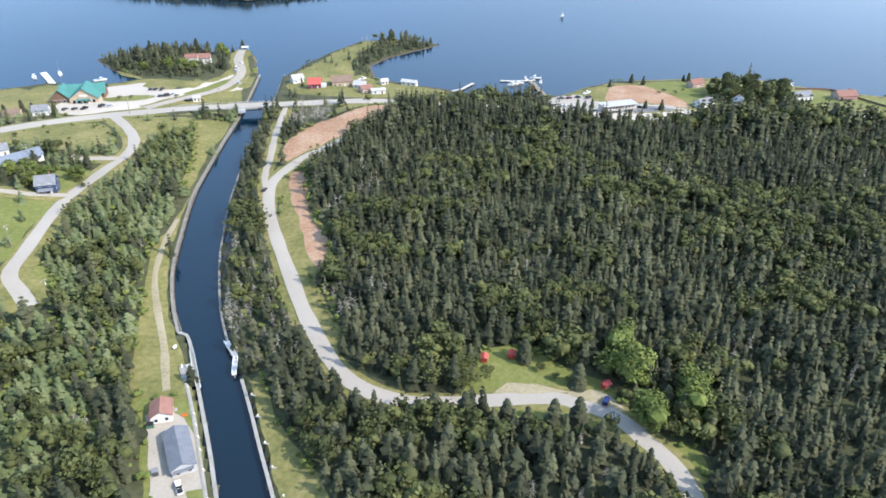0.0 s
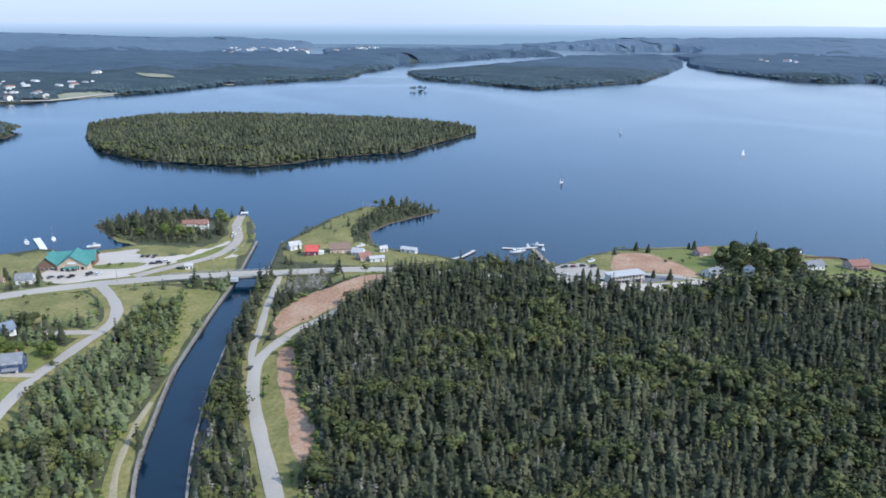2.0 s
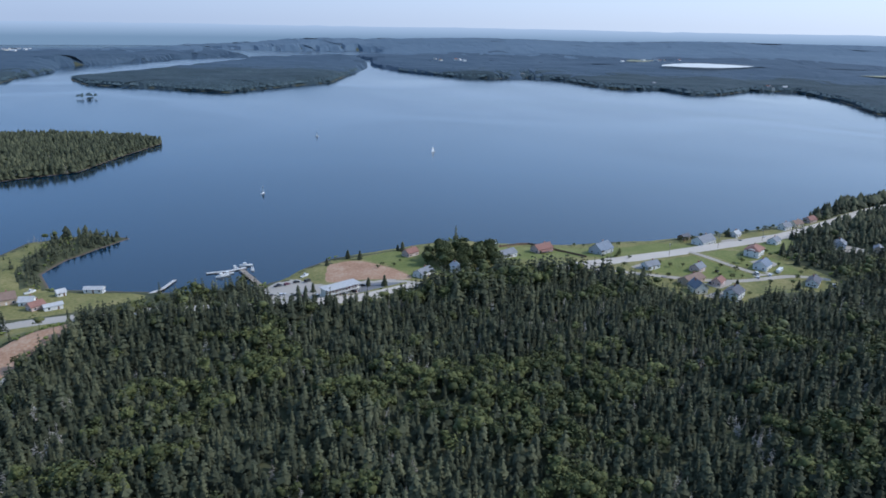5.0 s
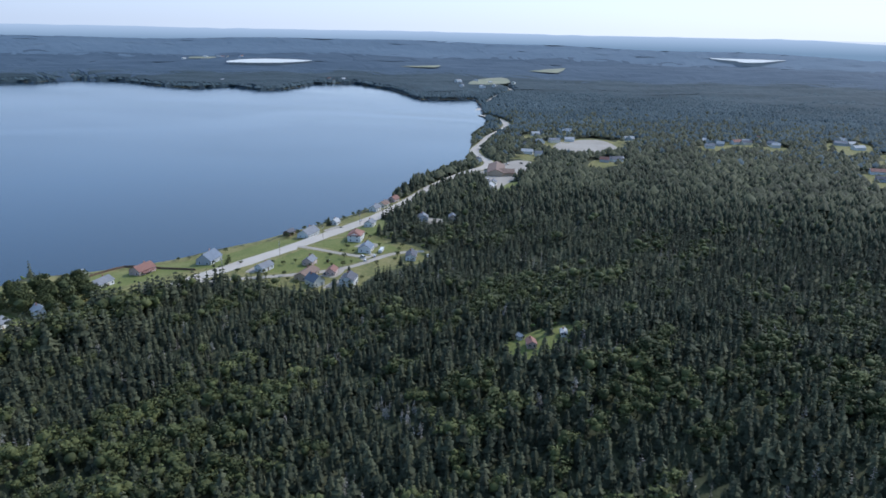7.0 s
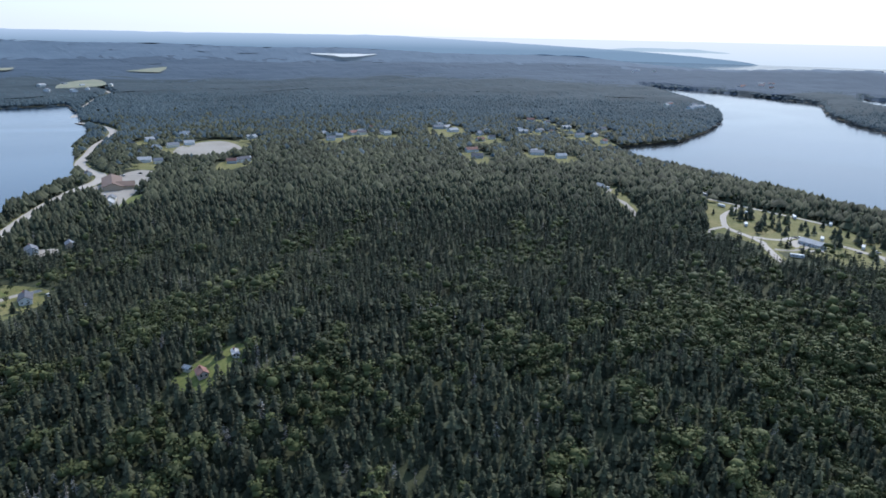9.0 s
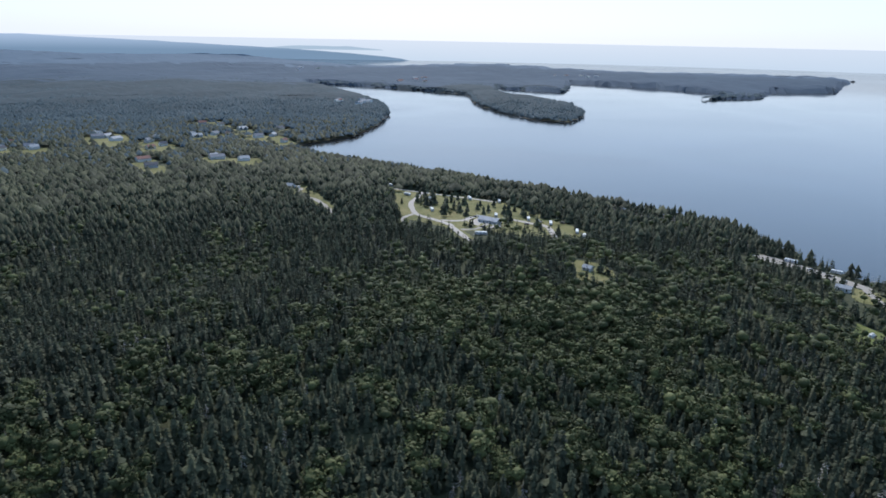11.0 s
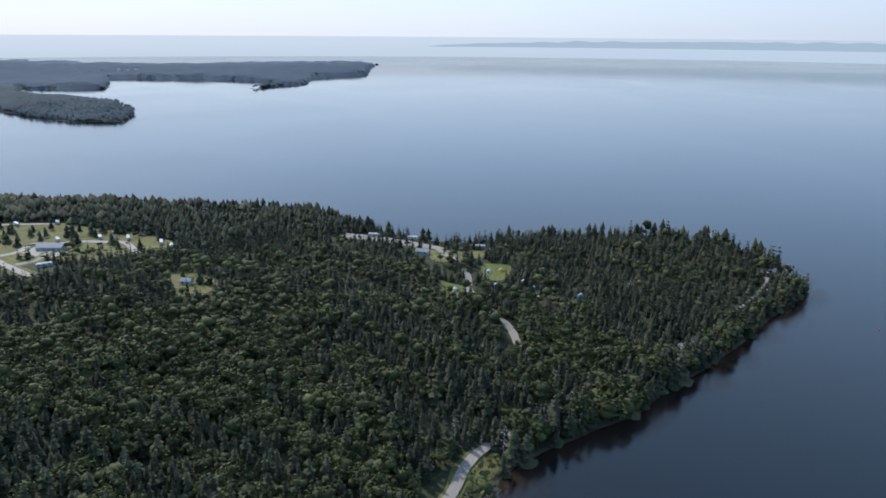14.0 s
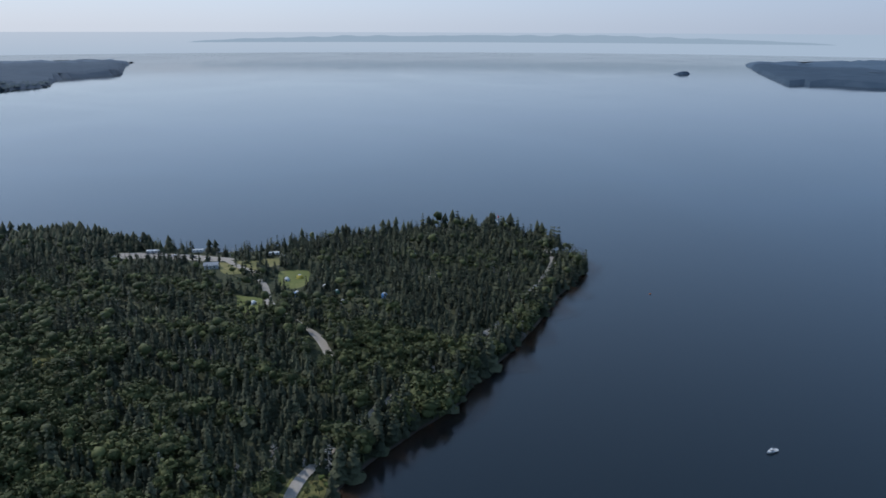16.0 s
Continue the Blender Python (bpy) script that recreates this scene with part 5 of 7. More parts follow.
part("slab", box(bmesh.new(), (0, 0, 0.2), (7, 4.4, 0.5), bevel=0.05), M_CONCRETE, e)
part("winch", box(bmesh.new(), (1, 0.4, 0.9), (1.0, 0.7, 0.9), bevel=0.08), PAINT["grey"], e)
part("winch", box(bmesh.new(), (-1.8, 0.4, 0.9), (1.0, 0.7, 0.9), bevel=0.08), PAINT["grey"], e)
part("control_box", box(bmesh.new(), (-2.6, -1.2, 0.95), (0.5, 0.5, 1.0)), PAINT["white"], e)


def bollard():
    e = tagged(new("mooring_bollard"), "white-painted mooring bollard on a short slab", "bollard", "mooring bollards")
    part("slab", box(bmesh.new(), (0.3, 0, 0.02), (1.9, 0.7, 0.12)), M_CONCRETE, e)
    part("post", tube(bmesh.new(), (0, 0, 0), (0, 0, 0.6), 0.2, 0.24, n=10), PAINT["cream"], e)
    part("cap", tube(bmesh.new(), (0, 0, 0.6), (0, 0, 0.72), 0.3, 0.22, n=10), PAINT["cream"], e)
    return e


b0 = bollard()
spots = [(-66.5, 181, 160), (-61.9, 168.5, 160), (-60.3, 163.5, 160), (-58.6, 158.5, 160), (-57.0, 153.3, 160), (-54.5, 145.5, 160), (-51.2, 135, 160), (-45.4, 176, -20), (-42.2, 166, -20), (-38.5, 154.5, -20), (-35.2, 145, -20), (-31.0, 134.5, -20)]
for i, (x, y, r) in enumerate(spots):
    m = pose(x, y, 1.74, 0, 0, r)
    if i:
        copy_thing(b0, m)
    else:
        b0.matrix_basis = m

e = house(-71.3, 168.6, 102, 6.8, 6.2, 2.9, 1.7, "rust", "white", "small white lock shed with a faded red roof", name="lock_shed", chimney=False)
e = house(-62.0, 151.6, 111, 15.6, 6.6, 3.2, 1.5, "slate", "grey", "long lock house with a blue-grey shingle roof", name="lock_house", chimney=False)
part("porch_roof", box(bmesh.new(), (-8.2, 0, 2.6), (1.6, 5.4, 0.14)), ROOF["slate"], e)
e = thing("red_bench", -64.6, 168.0, 20, "bright red garden bench on the grass", "bench")
part("seat", box(bmesh.new(), (0, 0, 0.45), (1.6, 0.5, 0.07)), PAINT["orange"], e)
part("backrest", box(bmesh.new(), (0, 0.25, 0.75), (1.6, 0.07, 0.5)), PAINT["orange"], e)
for s in (-0.65, 0.65):
    part("leg", box(bmesh.new(), (s, 0, 0.22), (0.08, 0.5, 0.45)), PAINT["orange"], e)
e = thing("rubbish_skip", -73.6, 163.6, 10, "dark green metal skip beside the shed", "skip")
part("bin", box(bmesh.new(), (0, 0, 0.7), (2.0, 1.5, 1.3), bevel=0.06), PAINT["green"], e)
part("lid", box(bmesh.new(), (0, 0, 1.4), (2.1, 1.6, 0.12)), PAINT["black"], e)
e = thing("utility_box", -67.2, 144.6, 20, "dark grey equipment cabinet on the forecourt", "cabinet")
part("cabinet", box(bmesh.new(), (0, 0, 0.9), (1.5, 1.5, 1.8), bevel=0.05), PAINT["charcoal"], e)
part("roof", box(bmesh.new(), (0, 0, 1.85), (1.8, 1.8, 0.12)), ROOF["grey"], e)
e = thing("information_board", -75.2, 201.8, 60, "small pale information board on two posts", "sign")
part("board", box(bmesh.new(), (0, 0, 1.2), (1.6, 0.1, 0.9), rx=-40), PAINT["white"], e)
for s in (-0.6, 0.6):
    part("post", box(bmesh.new(), (s, 0, 0.5), (0.1, 0.1, 1.1)), M_TIMBER, e)

# ---- the bridge ----
bridge = thing("road_bridge", -83.5, 446.5, 2, "pale concrete and steel road bridge over the canal", "bridge", z=0.0)
part("deck", box(bmesh.new(), (0, 0, 5.75), (31, 11.5, 0.7), bevel=0.05), M_CONCRETE, bridge)
part("road_surface", box(bmesh.new(), (0, 0, 6.14), (31.5, 9.4, 0.1)), M_ASPHALT, bridge)
for y in (-4.4, -1.5, 1.5, 4.4):
    part("girder", box(bmesh.new(), (0, y, 4.85), (21, 0.5, 1.15)), PAINT["charcoal"], bridge)
for x in (-13.2, 13.4):
    part("abutment", box(bmesh.new(), (x, 0, 1.2), (5.4, 12.2, 8.6), bevel=0.05), M_CONCRETE, bridge)
for y in (-5.55, 5.55):
    part("parapet", box(bmesh.new(), (0, y, 6.3), (31, 0.35, 0.5)), M_CONCRETE, bridge)
    r = part("rail", tube(bmesh.new(), (-15.4, y, 7.15), (15.4, y, 7.15), 0.08, n=6), M_STEEL, bridge)
    for k in range(16):
        part("post", box(bmesh.new(), (-15 + 2 * k, y, 6.8), (0.12, 0.12, 0.8)), M_STEEL, bridge)
part("cabin", box(bmesh.new(), (-5.5, -7.2, 5.2), (4.4, 2.2, 2.2), bevel=0.06), PAINT["grey"], bridge, "grey control cabin under the deck")
# pale guard rails on the approaches
def guard_rail(pts, label="galvanised guard rail beside the highway"):
    e = tagged(new("guard_rail"), label, "guard rail")
    c = curve_through(pts, 4.0)
    e.matrix_basis = pose(c[0][0], c[0][1], ground_at(*c[0]))
    z0 = ground_at(*c[0])
    zs = [ground_at(*p) - z0 for p in c]
    for i in range(len(c) - 1):
        a = Vector((c[i][0] - c[0][0], c[i][1] - c[0][1], zs[i] + 0.75))
        b = Vector((c[i + 1][0] - c[0][0], c[i + 1][1] - c[0][1], zs[i + 1] + 0.75))
        m = (a + b) / 2
        part("beam", box(bmesh.new(), m, ((b - a).length, 0.08, 0.32), rz=math.degrees(math.atan2(b.y - a.y, b.x - a.x))), M_STEEL, e)
        part("post", box(bmesh.new(), (a.x, a.y, a.z - 0.4), (0.14, 0.14, 1.0)), M_TIMBER, e)


guard_rail([(-140, 434.5), (-120, 438.5), (-101, 440.5)])
guard_rail([(-135, 447.2), (-118, 450.5), (-101, 452)])
guard_rail([(-66, 441.5), (-55, 442.5)])

# ---- cars, trailers ----
CARS = {}


def park(kind, color, x, y, rot, label=None, dz=0.24, group="", z=None):
    """A parked car of that kind and colour; alike ones share their meshes."""
    key = (kind, color)
    m = placed(x, y, rot, dz=dz, z=z)
    if key in CARS:
        o = copy_thing(CARS[key], m)
    else:
        o = CARS[key] = car(color, "", kind)
        o.matrix_basis = m
    o["label"] = label or {"hatch": "%s car parked on pale gravel", "pickup": "%s pickup truck parked on gravel", "van": "%s van parked on gravel"}[kind] % color
    return o


park("pickup", "white", -59.6, 139.2, 112, "white pickup truck beside the lock house")
park("hatch", "navy", 65.2, 159.4, 58, "dark blue car in the gravel lay-by", dz=0.3)
park("hatch", "charcoal", -60.6, 327.5, 76, "dark grey car on the forest road", dz=0.2)
for i, (x, y, r, k, c) in enumerate([(-158.3, 490.4, 80, "hatch", "charcoal"), (-154.6, 489.5, 80, "hatch", "black"), (-150.1, 488.2, 80, "pickup", "charcoal"), (-146.4, 471.2, 20, "hatch", "black"), (-142.8, 472.8, 20, "van", "charcoal"), (-139.5, 476.9, 20, "hatch", "silver"),
        (-109.5, 545, 70, "van", "white"), (-108.4, 538, 70, "hatch", "silver"), (-101.8, 508.7, 70, "hatch", "grey"), (-198.7, 446.5, 60, "hatch", "charcoal"), (-193.1, 447, 60, "hatch", "black"), (-187.5, 448, 60, "pickup", "black"),
        (-178.3, 452.3, 60, "van", "charcoal"), (-173.4, 453, 60, "hatch", "silver"), (-127.5, 463.5, 0, "hatch", "black"), (-108, 560, 75, "hatch", "white")]):
    park(k, c, x, y, r, "%s vehicle in the pale car park" % c)
for x, y, r, k, c in [(120.6, 456, 20, "pickup", "charcoal"), (126.5, 456.4, 20, "hatch", "maroon"), (139.5, 455, 25, "van", "charcoal"), (133, 457.5, 10, "hatch", "black"), (164.5, 425.6, 10, "hatch", "black"), (111.5, 439.5, 30, "hatch", "charcoal"),
        (117.8, 437, 30, "hatch", "silver"), (123, 431, 30, "hatch", "black"), (128, 426, 30, "hatch", "maroon"), (133.5, 421, 20, "van", "white"), (143, 416.8, 100, "hatch", "charcoal"), (150, 417.6, 100, "hatch", "silver"), (156, 419, 100, "pickup", "black")]:
    park(k, c, x, y, r, "%s vehicle outside the motel" % c)
for x, y, r, k, c in [(464.5, 389.5, 2, "hatch", "black"), (491.2, 388.5, 4, "hatch", "silver"), (400, 324, 40, "hatch", "white"), (406, 330, 60, "van", "white"), (412, 324, 30, "hatch", "silver"), (352, 316, 30, "pickup", "white"), (364, 331, 20, "hatch", "charcoal"), (386, 345, 20, "hatch", "black"), (430, 291, 40, "pickup", "white")]:
    park(k, c, x, y, r, "%s vehicle by the houses" % c)
for x, y, r, k, c in [(548, -234, 20, "hatch", "silver"), (506, -212, 20, "hatch", "charcoal"), (547, -230, 40, "hatch", "black"), (513, -262, 30, "hatch", "charcoal"), (518, -279, 30, "pickup", "silver"), (507, -296, 20, "pickup", "charcoal"), (302, -380, 10, "hatch", "white"), (315, -383, 15, "pickup", "charcoal"), (330, -384, 10, "hatch", "silver"), (706, 376, 30, "hatch", "white"), (694, 362, 30, "van", "silver"), (790, 380, 70, "hatch", "white"), (800, 366, 70, "hatch", "charcoal")]:
    park(k, c, x, y, r, "%s vehicle on a gravel pitch" % c)
park("hatch", "white", 68, -357, 72, "white car parked on the shore road", dz=0.4)
park("hatch", "silver", 109, -249.5, 116, "silver car on the shore road", dz=0.4)

t0 = camper("white travel trailer with a grey stripe on a grass pitch", 8.0, "grey")
t0.matrix_basis = placed(546, -252, -30)
t1 = camper("long white travel trailer with a blue stripe beside the camp road", 9.5, "navy")
t1.matrix_basis = placed(349, -388.5, 12)
for src, x, y, r in ((t0, 527, -274, -34), (t1, 508, -284, -38), (t1, 475, -286, -40), (t0, 460, -281, -40), (t1, 481, -195, 60), (t0, 625, -229, 10), (t0, 581, -206, -20), (t0, 653, -217, 20), (t0, 704, -222, 20), (t1, 619, -269, -20), (t0, 599, -291, -30), (t0, 259, -397, 20), (t0, 424, 326, 20), (t1, 1136, 143, 40), (t0, 1101, 190, 20), (t1, 886, 274, 10), (t0, 897, 268, 30), (t0, 742, -132, 50), (t0, 318, -397, 15)):
    copy_thing(src, placed(x, y, r))

# ---- west bank houses ----
lodge = thing("lakeside_lodge", -199, 473, 8, "large brown lodge with bright teal metal roofs and white trim", "lodge")
wing(lodge, 2, 5, 0, 27, 12, 4.0, 4.6, ROOF["teal"], PAINT["brown"], 1.0)
wing(lodge, 5, -3, 90, 17, 17, 4.0, 6.2, ROOF["teal"], PAINT["tan"], 1.0)
wing(lodge, -10, -1, 90, 15, 11, 4.0, 5.2, ROOF["teal"], PAINT["brown"], 1.0)
for i in range(5):
    window(lodge, -1 + i * 3.0, -11.6, 1.9, 1.8, 2.0, -90)
for i in range(3):
    window(lodge, -13 + i * 2.8, -8.6, 1.8, 1.4, 1.6, -90)
part("sign", box(bmesh.new(), (5, -11.75, 5.6), (5.0, 0.1, 1.2)), PAINT["white"], lodge, "plain white sign board under the gable")
part("canopy", box(bmesh.new(), (5, -13.4, 3.4), (8.5, 3.4, 0.3)), ROOF["teal"], lodge)
for x in (1.2, 5, 8.8):
    part("post", box(bmesh.new(), (x, -14.8, 1.6), (0.3, 0.3, 3.6)), PAINT["white"], lodge)
house(-157.5, 315.0, 10, 8.5, 8.0, 4.6, 3.2, "grey", "blue", "dark blue two-storey house with a light grey roof and white trim", porch=True, storeys=2)
e = house(-193, 336.5, 42, 48, 9, 3.0, 1.9, "bluegrey", "white", "long white motel row with a blue-grey roof", name="motel_row", chimney=False)
part("veranda_roof", box(bmesh.new(), (0, -5.6, 2.7), (47, 2.2, 0.14), rx=10), ROOF["bluegrey"], e)
for k in range(13):
    part("post", box(bmesh.new(), (-23 + k * 3.83, -6.4, 1.2), (0.12, 0.12, 2.7)), PAINT["white"], e)
house(-199, 361, 30, 8, 7, 3.2, 2.4, "grey", "white", "small white house with a grey roof")
house(-209.5, 438.5, 10, 9, 7, 3.4, 2.6, "grey", "white", "white cottage with a grey roof beside the highway")
house(-226, 437, 12, 9, 7, 2.6, 1.6, "brown", "tan", "low brown cottage among trees", name="cottage")
house(-183, 309.5, 30, 8, 7, 3.0, 2.2, "grey", "white", "white garage beside the drive", name="garage", chimney=False)
house(-122.5, 466.5, 20, 4.6, 3.6, 2.6, 1.0, "pale", "white", "small white ticket hut by the bridge", name="hut", chimney=False)
house(-135, 559, 5, 8.5, 7, 4.6, 2.6, "red", "white", "white house with a faded red roof among trees", storeys=2)
house(-147, 567, 5, 9, 6, 3.0, 2.0, "red", "cream", "cream cottage with a red roof among trees", name="cottage")
e = thing("lookout_shelter", -111.5, 602, 0, "flat white canopy on four posts at the channel point", "shelter")
part("roof", box(bmesh.new(), (0, 0, 3.0), (6.0, 4.0, 0.35), bevel=0.08), PAINT["white"], e)
for x in (-2.5, 2.5):
    for y in (-1.5, 1.5):
        part("post", tube(bmesh.new(), (x, y, -0.3), (x, y, 2.9), 0.12), PAINT["skyblue"], e)

# ---- cottages east of the channel ----
house(-60.5, 509, 25, 8.0, 6.6, 3.2, 2.4, "pale", "white", "white cottage with a pale roof on the grassy point", name="cottage")
house(-46.6, 492.6, 0, 8.6, 7.6, 3.4, 3.2, "bright", "maroon", "barn with a bright red roof", name="barn", chimney=False)
part("lean_to", box(bmesh.new(), (6.2, -1, 1.2), (3.4, 4.0, 2.8)), PAINT["white"], bpy.data.objects["barn"])
house(-28, 497, 8, 14, 10, 3.6, 3.0, "brown", "tan", "brown boathouse with a broad roof", name="boathouse")
house(-15, 489, -20, 8, 6, 3.0, 2.2, "pale", "white", "white cottage among trees", name="cottage")
house(-11, 478, 30, 8, 6, 3.0, 2.0, "red", "pink", "pink cottage with a faded roof", name="cottage")
house(-2.5, 474, 10, 9.5, 4.5, 2.8, 1.0, "pale", "white", "long white mobile home", name="mobile_home", chimney=False)
house(2, 499, 15, 5, 4, 2.6, 1.6, "pale", "white", "small white shed by the water", name="shed", chimney=False)
house(20, 497, -25, 11, 4.5, 2.6, 1.2, "pale", "white", "long white boat shed at the water's edge", name="boat_shed", chimney=False)

# ---- motel and shore houses ----
motel = thing("motel", 148.5, 420.5, 12, "two-storey motel with a white flat roof, balcony and maroon doors", "motel")
part("wall", box(bmesh.new(), (0, 0.8, 2.1), (23, 6, 6.4)), PAINT["cream"], motel)
part("roof", box(bmesh.new(), (0, 0, 5.5), (24.2, 9.6, 0.35), bevel=0.06), ROOF["pale"], motel)
part("balcony", box(bmesh.new(), (0, -3.2, 2.55), (23, 2.2, 0.22)), M_DECK, motel)
part("balcony_rail", box(bmesh.new(), (0, -4.2, 3.5), (23, 0.08, 0.12)), PAINT["white"], motel)
for k in range(11):
    x = -11.3 + k * 2.26
    part("post", box(bmesh.new(), (x, -4.2, 2.5), (0.16, 0.16, 6.0)), PAINT["white"], motel)
for s in (0, 1):
    for k in range(10):
        x = -10.2 + k * 2.26
        part("door", box(bmesh.new(), (x - 0.6, -2.24, 1.05 + 2.7 * s), (0.8, 0.1, 2.0)), PAINT["maroon"], motel)
        window(motel, x + 0.5, -2.2, 1.35 + 2.7 * s, 0.85, 1.0, -90)
house(221, 472.5, 20, 10, 7, 3.2, 2.4, "red", "pink", "pink house with a red roof near the shore")
house(208, 427.5, 25, 12, 8, 3.0, 2.2, "grey", "white", "white bungalow with a grey-green roof", name="bungalow")
house(229.5, 422, 80, 8, 6.5, 4.4, 2.8, "pale", "white", "white gabled house among dark trees", storeys=2)
house(280, 438.5, 10, 13, 8, 3.2, 2.4, "grey", "white", "grey-roofed house on a lawn")
house(312, 440, 5, 14, 9, 3.4, 2.8, "red", "pink", "house with a faded red roof behind spruces", porch=True)
house(349, 418, 15, 15, 11, 3.6, 4.2, "bluegrey", "grey", "large house with a steep blue-grey roof")
fence = tagged(new("board_fence"), "dark board fence round a shore lawn", "fence")
fence.matrix_basis = pose(0, 0, 0)
for (ax, ay), (bx, by) in (((290, 463), (316, 462)), ((316, 462), (322, 440)), ((322, 440), (329, 410))):
    n = int(math.hypot(bx - ax, by - ay) / 2.4)
    for k in range(n):
        u, w = (k + 0.5) / n, k / n
        x, y = ax + (bx - ax) * u, ay + (by - ay) * u
        rz = math.degrees(math.atan2(by - ay, bx - ax))
        part("panel", box(bmesh.new(), (x, y, ground_at(x, y) + 0.75), (2.3, 0.06, 1.5), rz=rz), PAINT["brown"], fence)
        x, y = ax + (bx - ax) * w, ay + (by - ay) * w
        part("post", box(bmesh.new(), (x, y, ground_at(x, y) + 0.7), (0.14, 0.14, 1.8), rz=rz), M_TIMBER, fence)

# ---- the village along the highway ----
house(436, 400.5, 8, 17, 10, 3.4, 3.4, "grey", "white", "big white house with a light grey roof by the water")
house(439, 358, 20, 13, 10, 5.0, 2.6, "rust", "white", "two-storey white house with a rusty red roof", storeys=2, hip=3.5)
house(421, 337, 20, 11, 9, 3.4, 3.0, "bluegrey", "white", "house with a blue-grey roof beside gardens")
house(350.5, 370.5, 0, 11, 7, 3.0, 2.2, "grey", "white", "white roadside bungalow with a grey roof", name="bungalow")
house(376, 353, 15, 9, 7, 3.0, 2.4, "grey", "pink", "small pinkish house with a grey roof")
house(355, 339, 10, 17, 9, 3.0, 2.4, "brown", "tan", "long bungalow with a brown roof", name="bungalow")
house(345.5, 325.5, 70, 10, 8, 3.8, 3.6, "slate", "cream", "steep-gabled house with a slate roof", storeys=1)
house(355, 306.5, 20, 11, 9, 4.6, 2.4, "dark", "white", "white house with a dark roof at the forest edge", storeys=2)
house(367, 328, 20, 8, 6, 3.0, 2.0, "red", "pink", "pink garage with a red roof", name="garage", chimney=False)
house(422, 300, 25, 12, 7, 3.0, 2.2, "dark", "white", "dark-roofed house in a forest clearing")
house(433, 417, 10, 9, 6, 2.8, 1.8, "dark", "brown", "dark boathouse by the water", name="boathouse", chimney=False)
house(476, 404, 10, 7, 6, 3.0, 2.0, "pale", "white", "small white house behind low bushes", name="cottage")
house(533, 401, 5, 9, 7, 3.2, 2.4, "grey", "white", "white shore house with a grey roof")
house(549, 402, 0, 10, 7, 3.2, 2.4, "brown", "cream", "cream shore house with a brown roof")
house(572, 405, 0, 9, 7, 3.2, 2.4, "red", "pink", "pink shore house with a red roof")
house(515, 342, 30, 10, 8, 3.2, 2.4, "grey", "grey", "grey house in a gap of the forest")
house(530, 322, 30, 8, 6, 3.0, 2.0, "grey", "tan", "tan garage in a gap of the forest", name="garage", chimney=False)
area("lot", [(506, 340), (518, 346), (526, 330), (518, 322), (509, 330)], M_GRAVEL, "pale yard in the forest", dz=0.2, category="yard")
house(480, 372, 15, 9, 7, 3.2, 2.4, "grey", "white", "white house by the highway lawn")
school = thing("school", 742, 370, 22, "long low school with a brown roof and beige walls", "school")
wing(school, 0, 3, 0, 50, 18, 4.2, 3.6, ROOF["brown"], PAINT["tan"], 0.8)
wing(school, -14, -9, 90, 16, 16, 4.0, 3.0, ROOF["brown"], PAINT["tan"], 0.8)
for k in range(12):
    window(school, -2 + k * 2.2, -6.0, 1.9, 1.4, 1.4, -90)
part("door", box(bmesh.new(), (-8, -6.05, 1.2), (2.0, 0.12, 2.4)), PAINT["white"], school)
house(660, 345, 15, 12, 8, 3.4, 2.4, "pale", "white", "white service building beside the school yard", name="annexe", chimney=False)
house(680, 350, 15, 9, 7, 3.2, 2.2, "grey", "cream", "cream outbuilding beside the school yard", name="annexe", chimney=False)
house(640, 333, 15, 9, 7, 3.2, 2.2, "pale", "white", "white house below the school")
house(806, 424, 30, 9, 7, 3.4, 2.2, "dark", "white", "white house at the highway bend")
house(792, 421, 30, 7, 6, 3.2, 2.0, "grey", "cream", "cream house at the highway bend")
for x, y, w, rf, wl in ((1091, 400, 11, "pale", "white"), (1059, 431, 10, "grey", "white"), (1084, 196, 14, "pale", "white"), (1101, 143, 12, "pale", "cream"), (1103, 109, 12, "grey", "white"), (1149, -56, 14, "pale", "white"), (1120, -40, 12, "grey", "cream"), (1174, -110, 12, "pale", "white"),
        (951, -97, 18, "grey", "white"), (1160, -160, 10, "brown", "cream"), (1010, 420, 12, "grey", "white"), (960, 400, 11, "pale", "white"), (930, 410, 9, "dark", "white"), (985, 440, 9, "grey", "cream"), (1150, 130, 10, "red", "white"), (1215, 20, 12, "pale", "white")):
    house(x, y, (x * 7) % 90, w, w * 0.7, 3.6, 2.6, rf, wl, "distant %s house with a %s roof" % (wl, rf), chimney=False)

# ---- forest clearing house ----
house(291, 162.5, 30, 5.5, 4, 2.2, 1.3, "rust", "pink", "small red-roofed cabin in a forest clearing", name="cabin")
house(305, 152, 20, 5, 2.6, 1.9, 0.6, "pale", "white", "white cabin in a forest clearing", name="cabin")
house(297, 170, 60, 3, 2.2, 1.9, 0.8, "pale", "cream", "garden shed in a forest clearing", name="shed", chimney=False)

# ---- homes inland ----
for i, (hx, hy) in enumerate(INLAND_HOMES):
    far_house(hx, hy, 90 + (i * 37) % 50, 10 + (i * 5) % 7, ("pale", "grey", "pale", "red", "dark")[i % 5], ("white", "cream", "white", "grey")[i % 4], "pale house in a clearing of the inland forest")

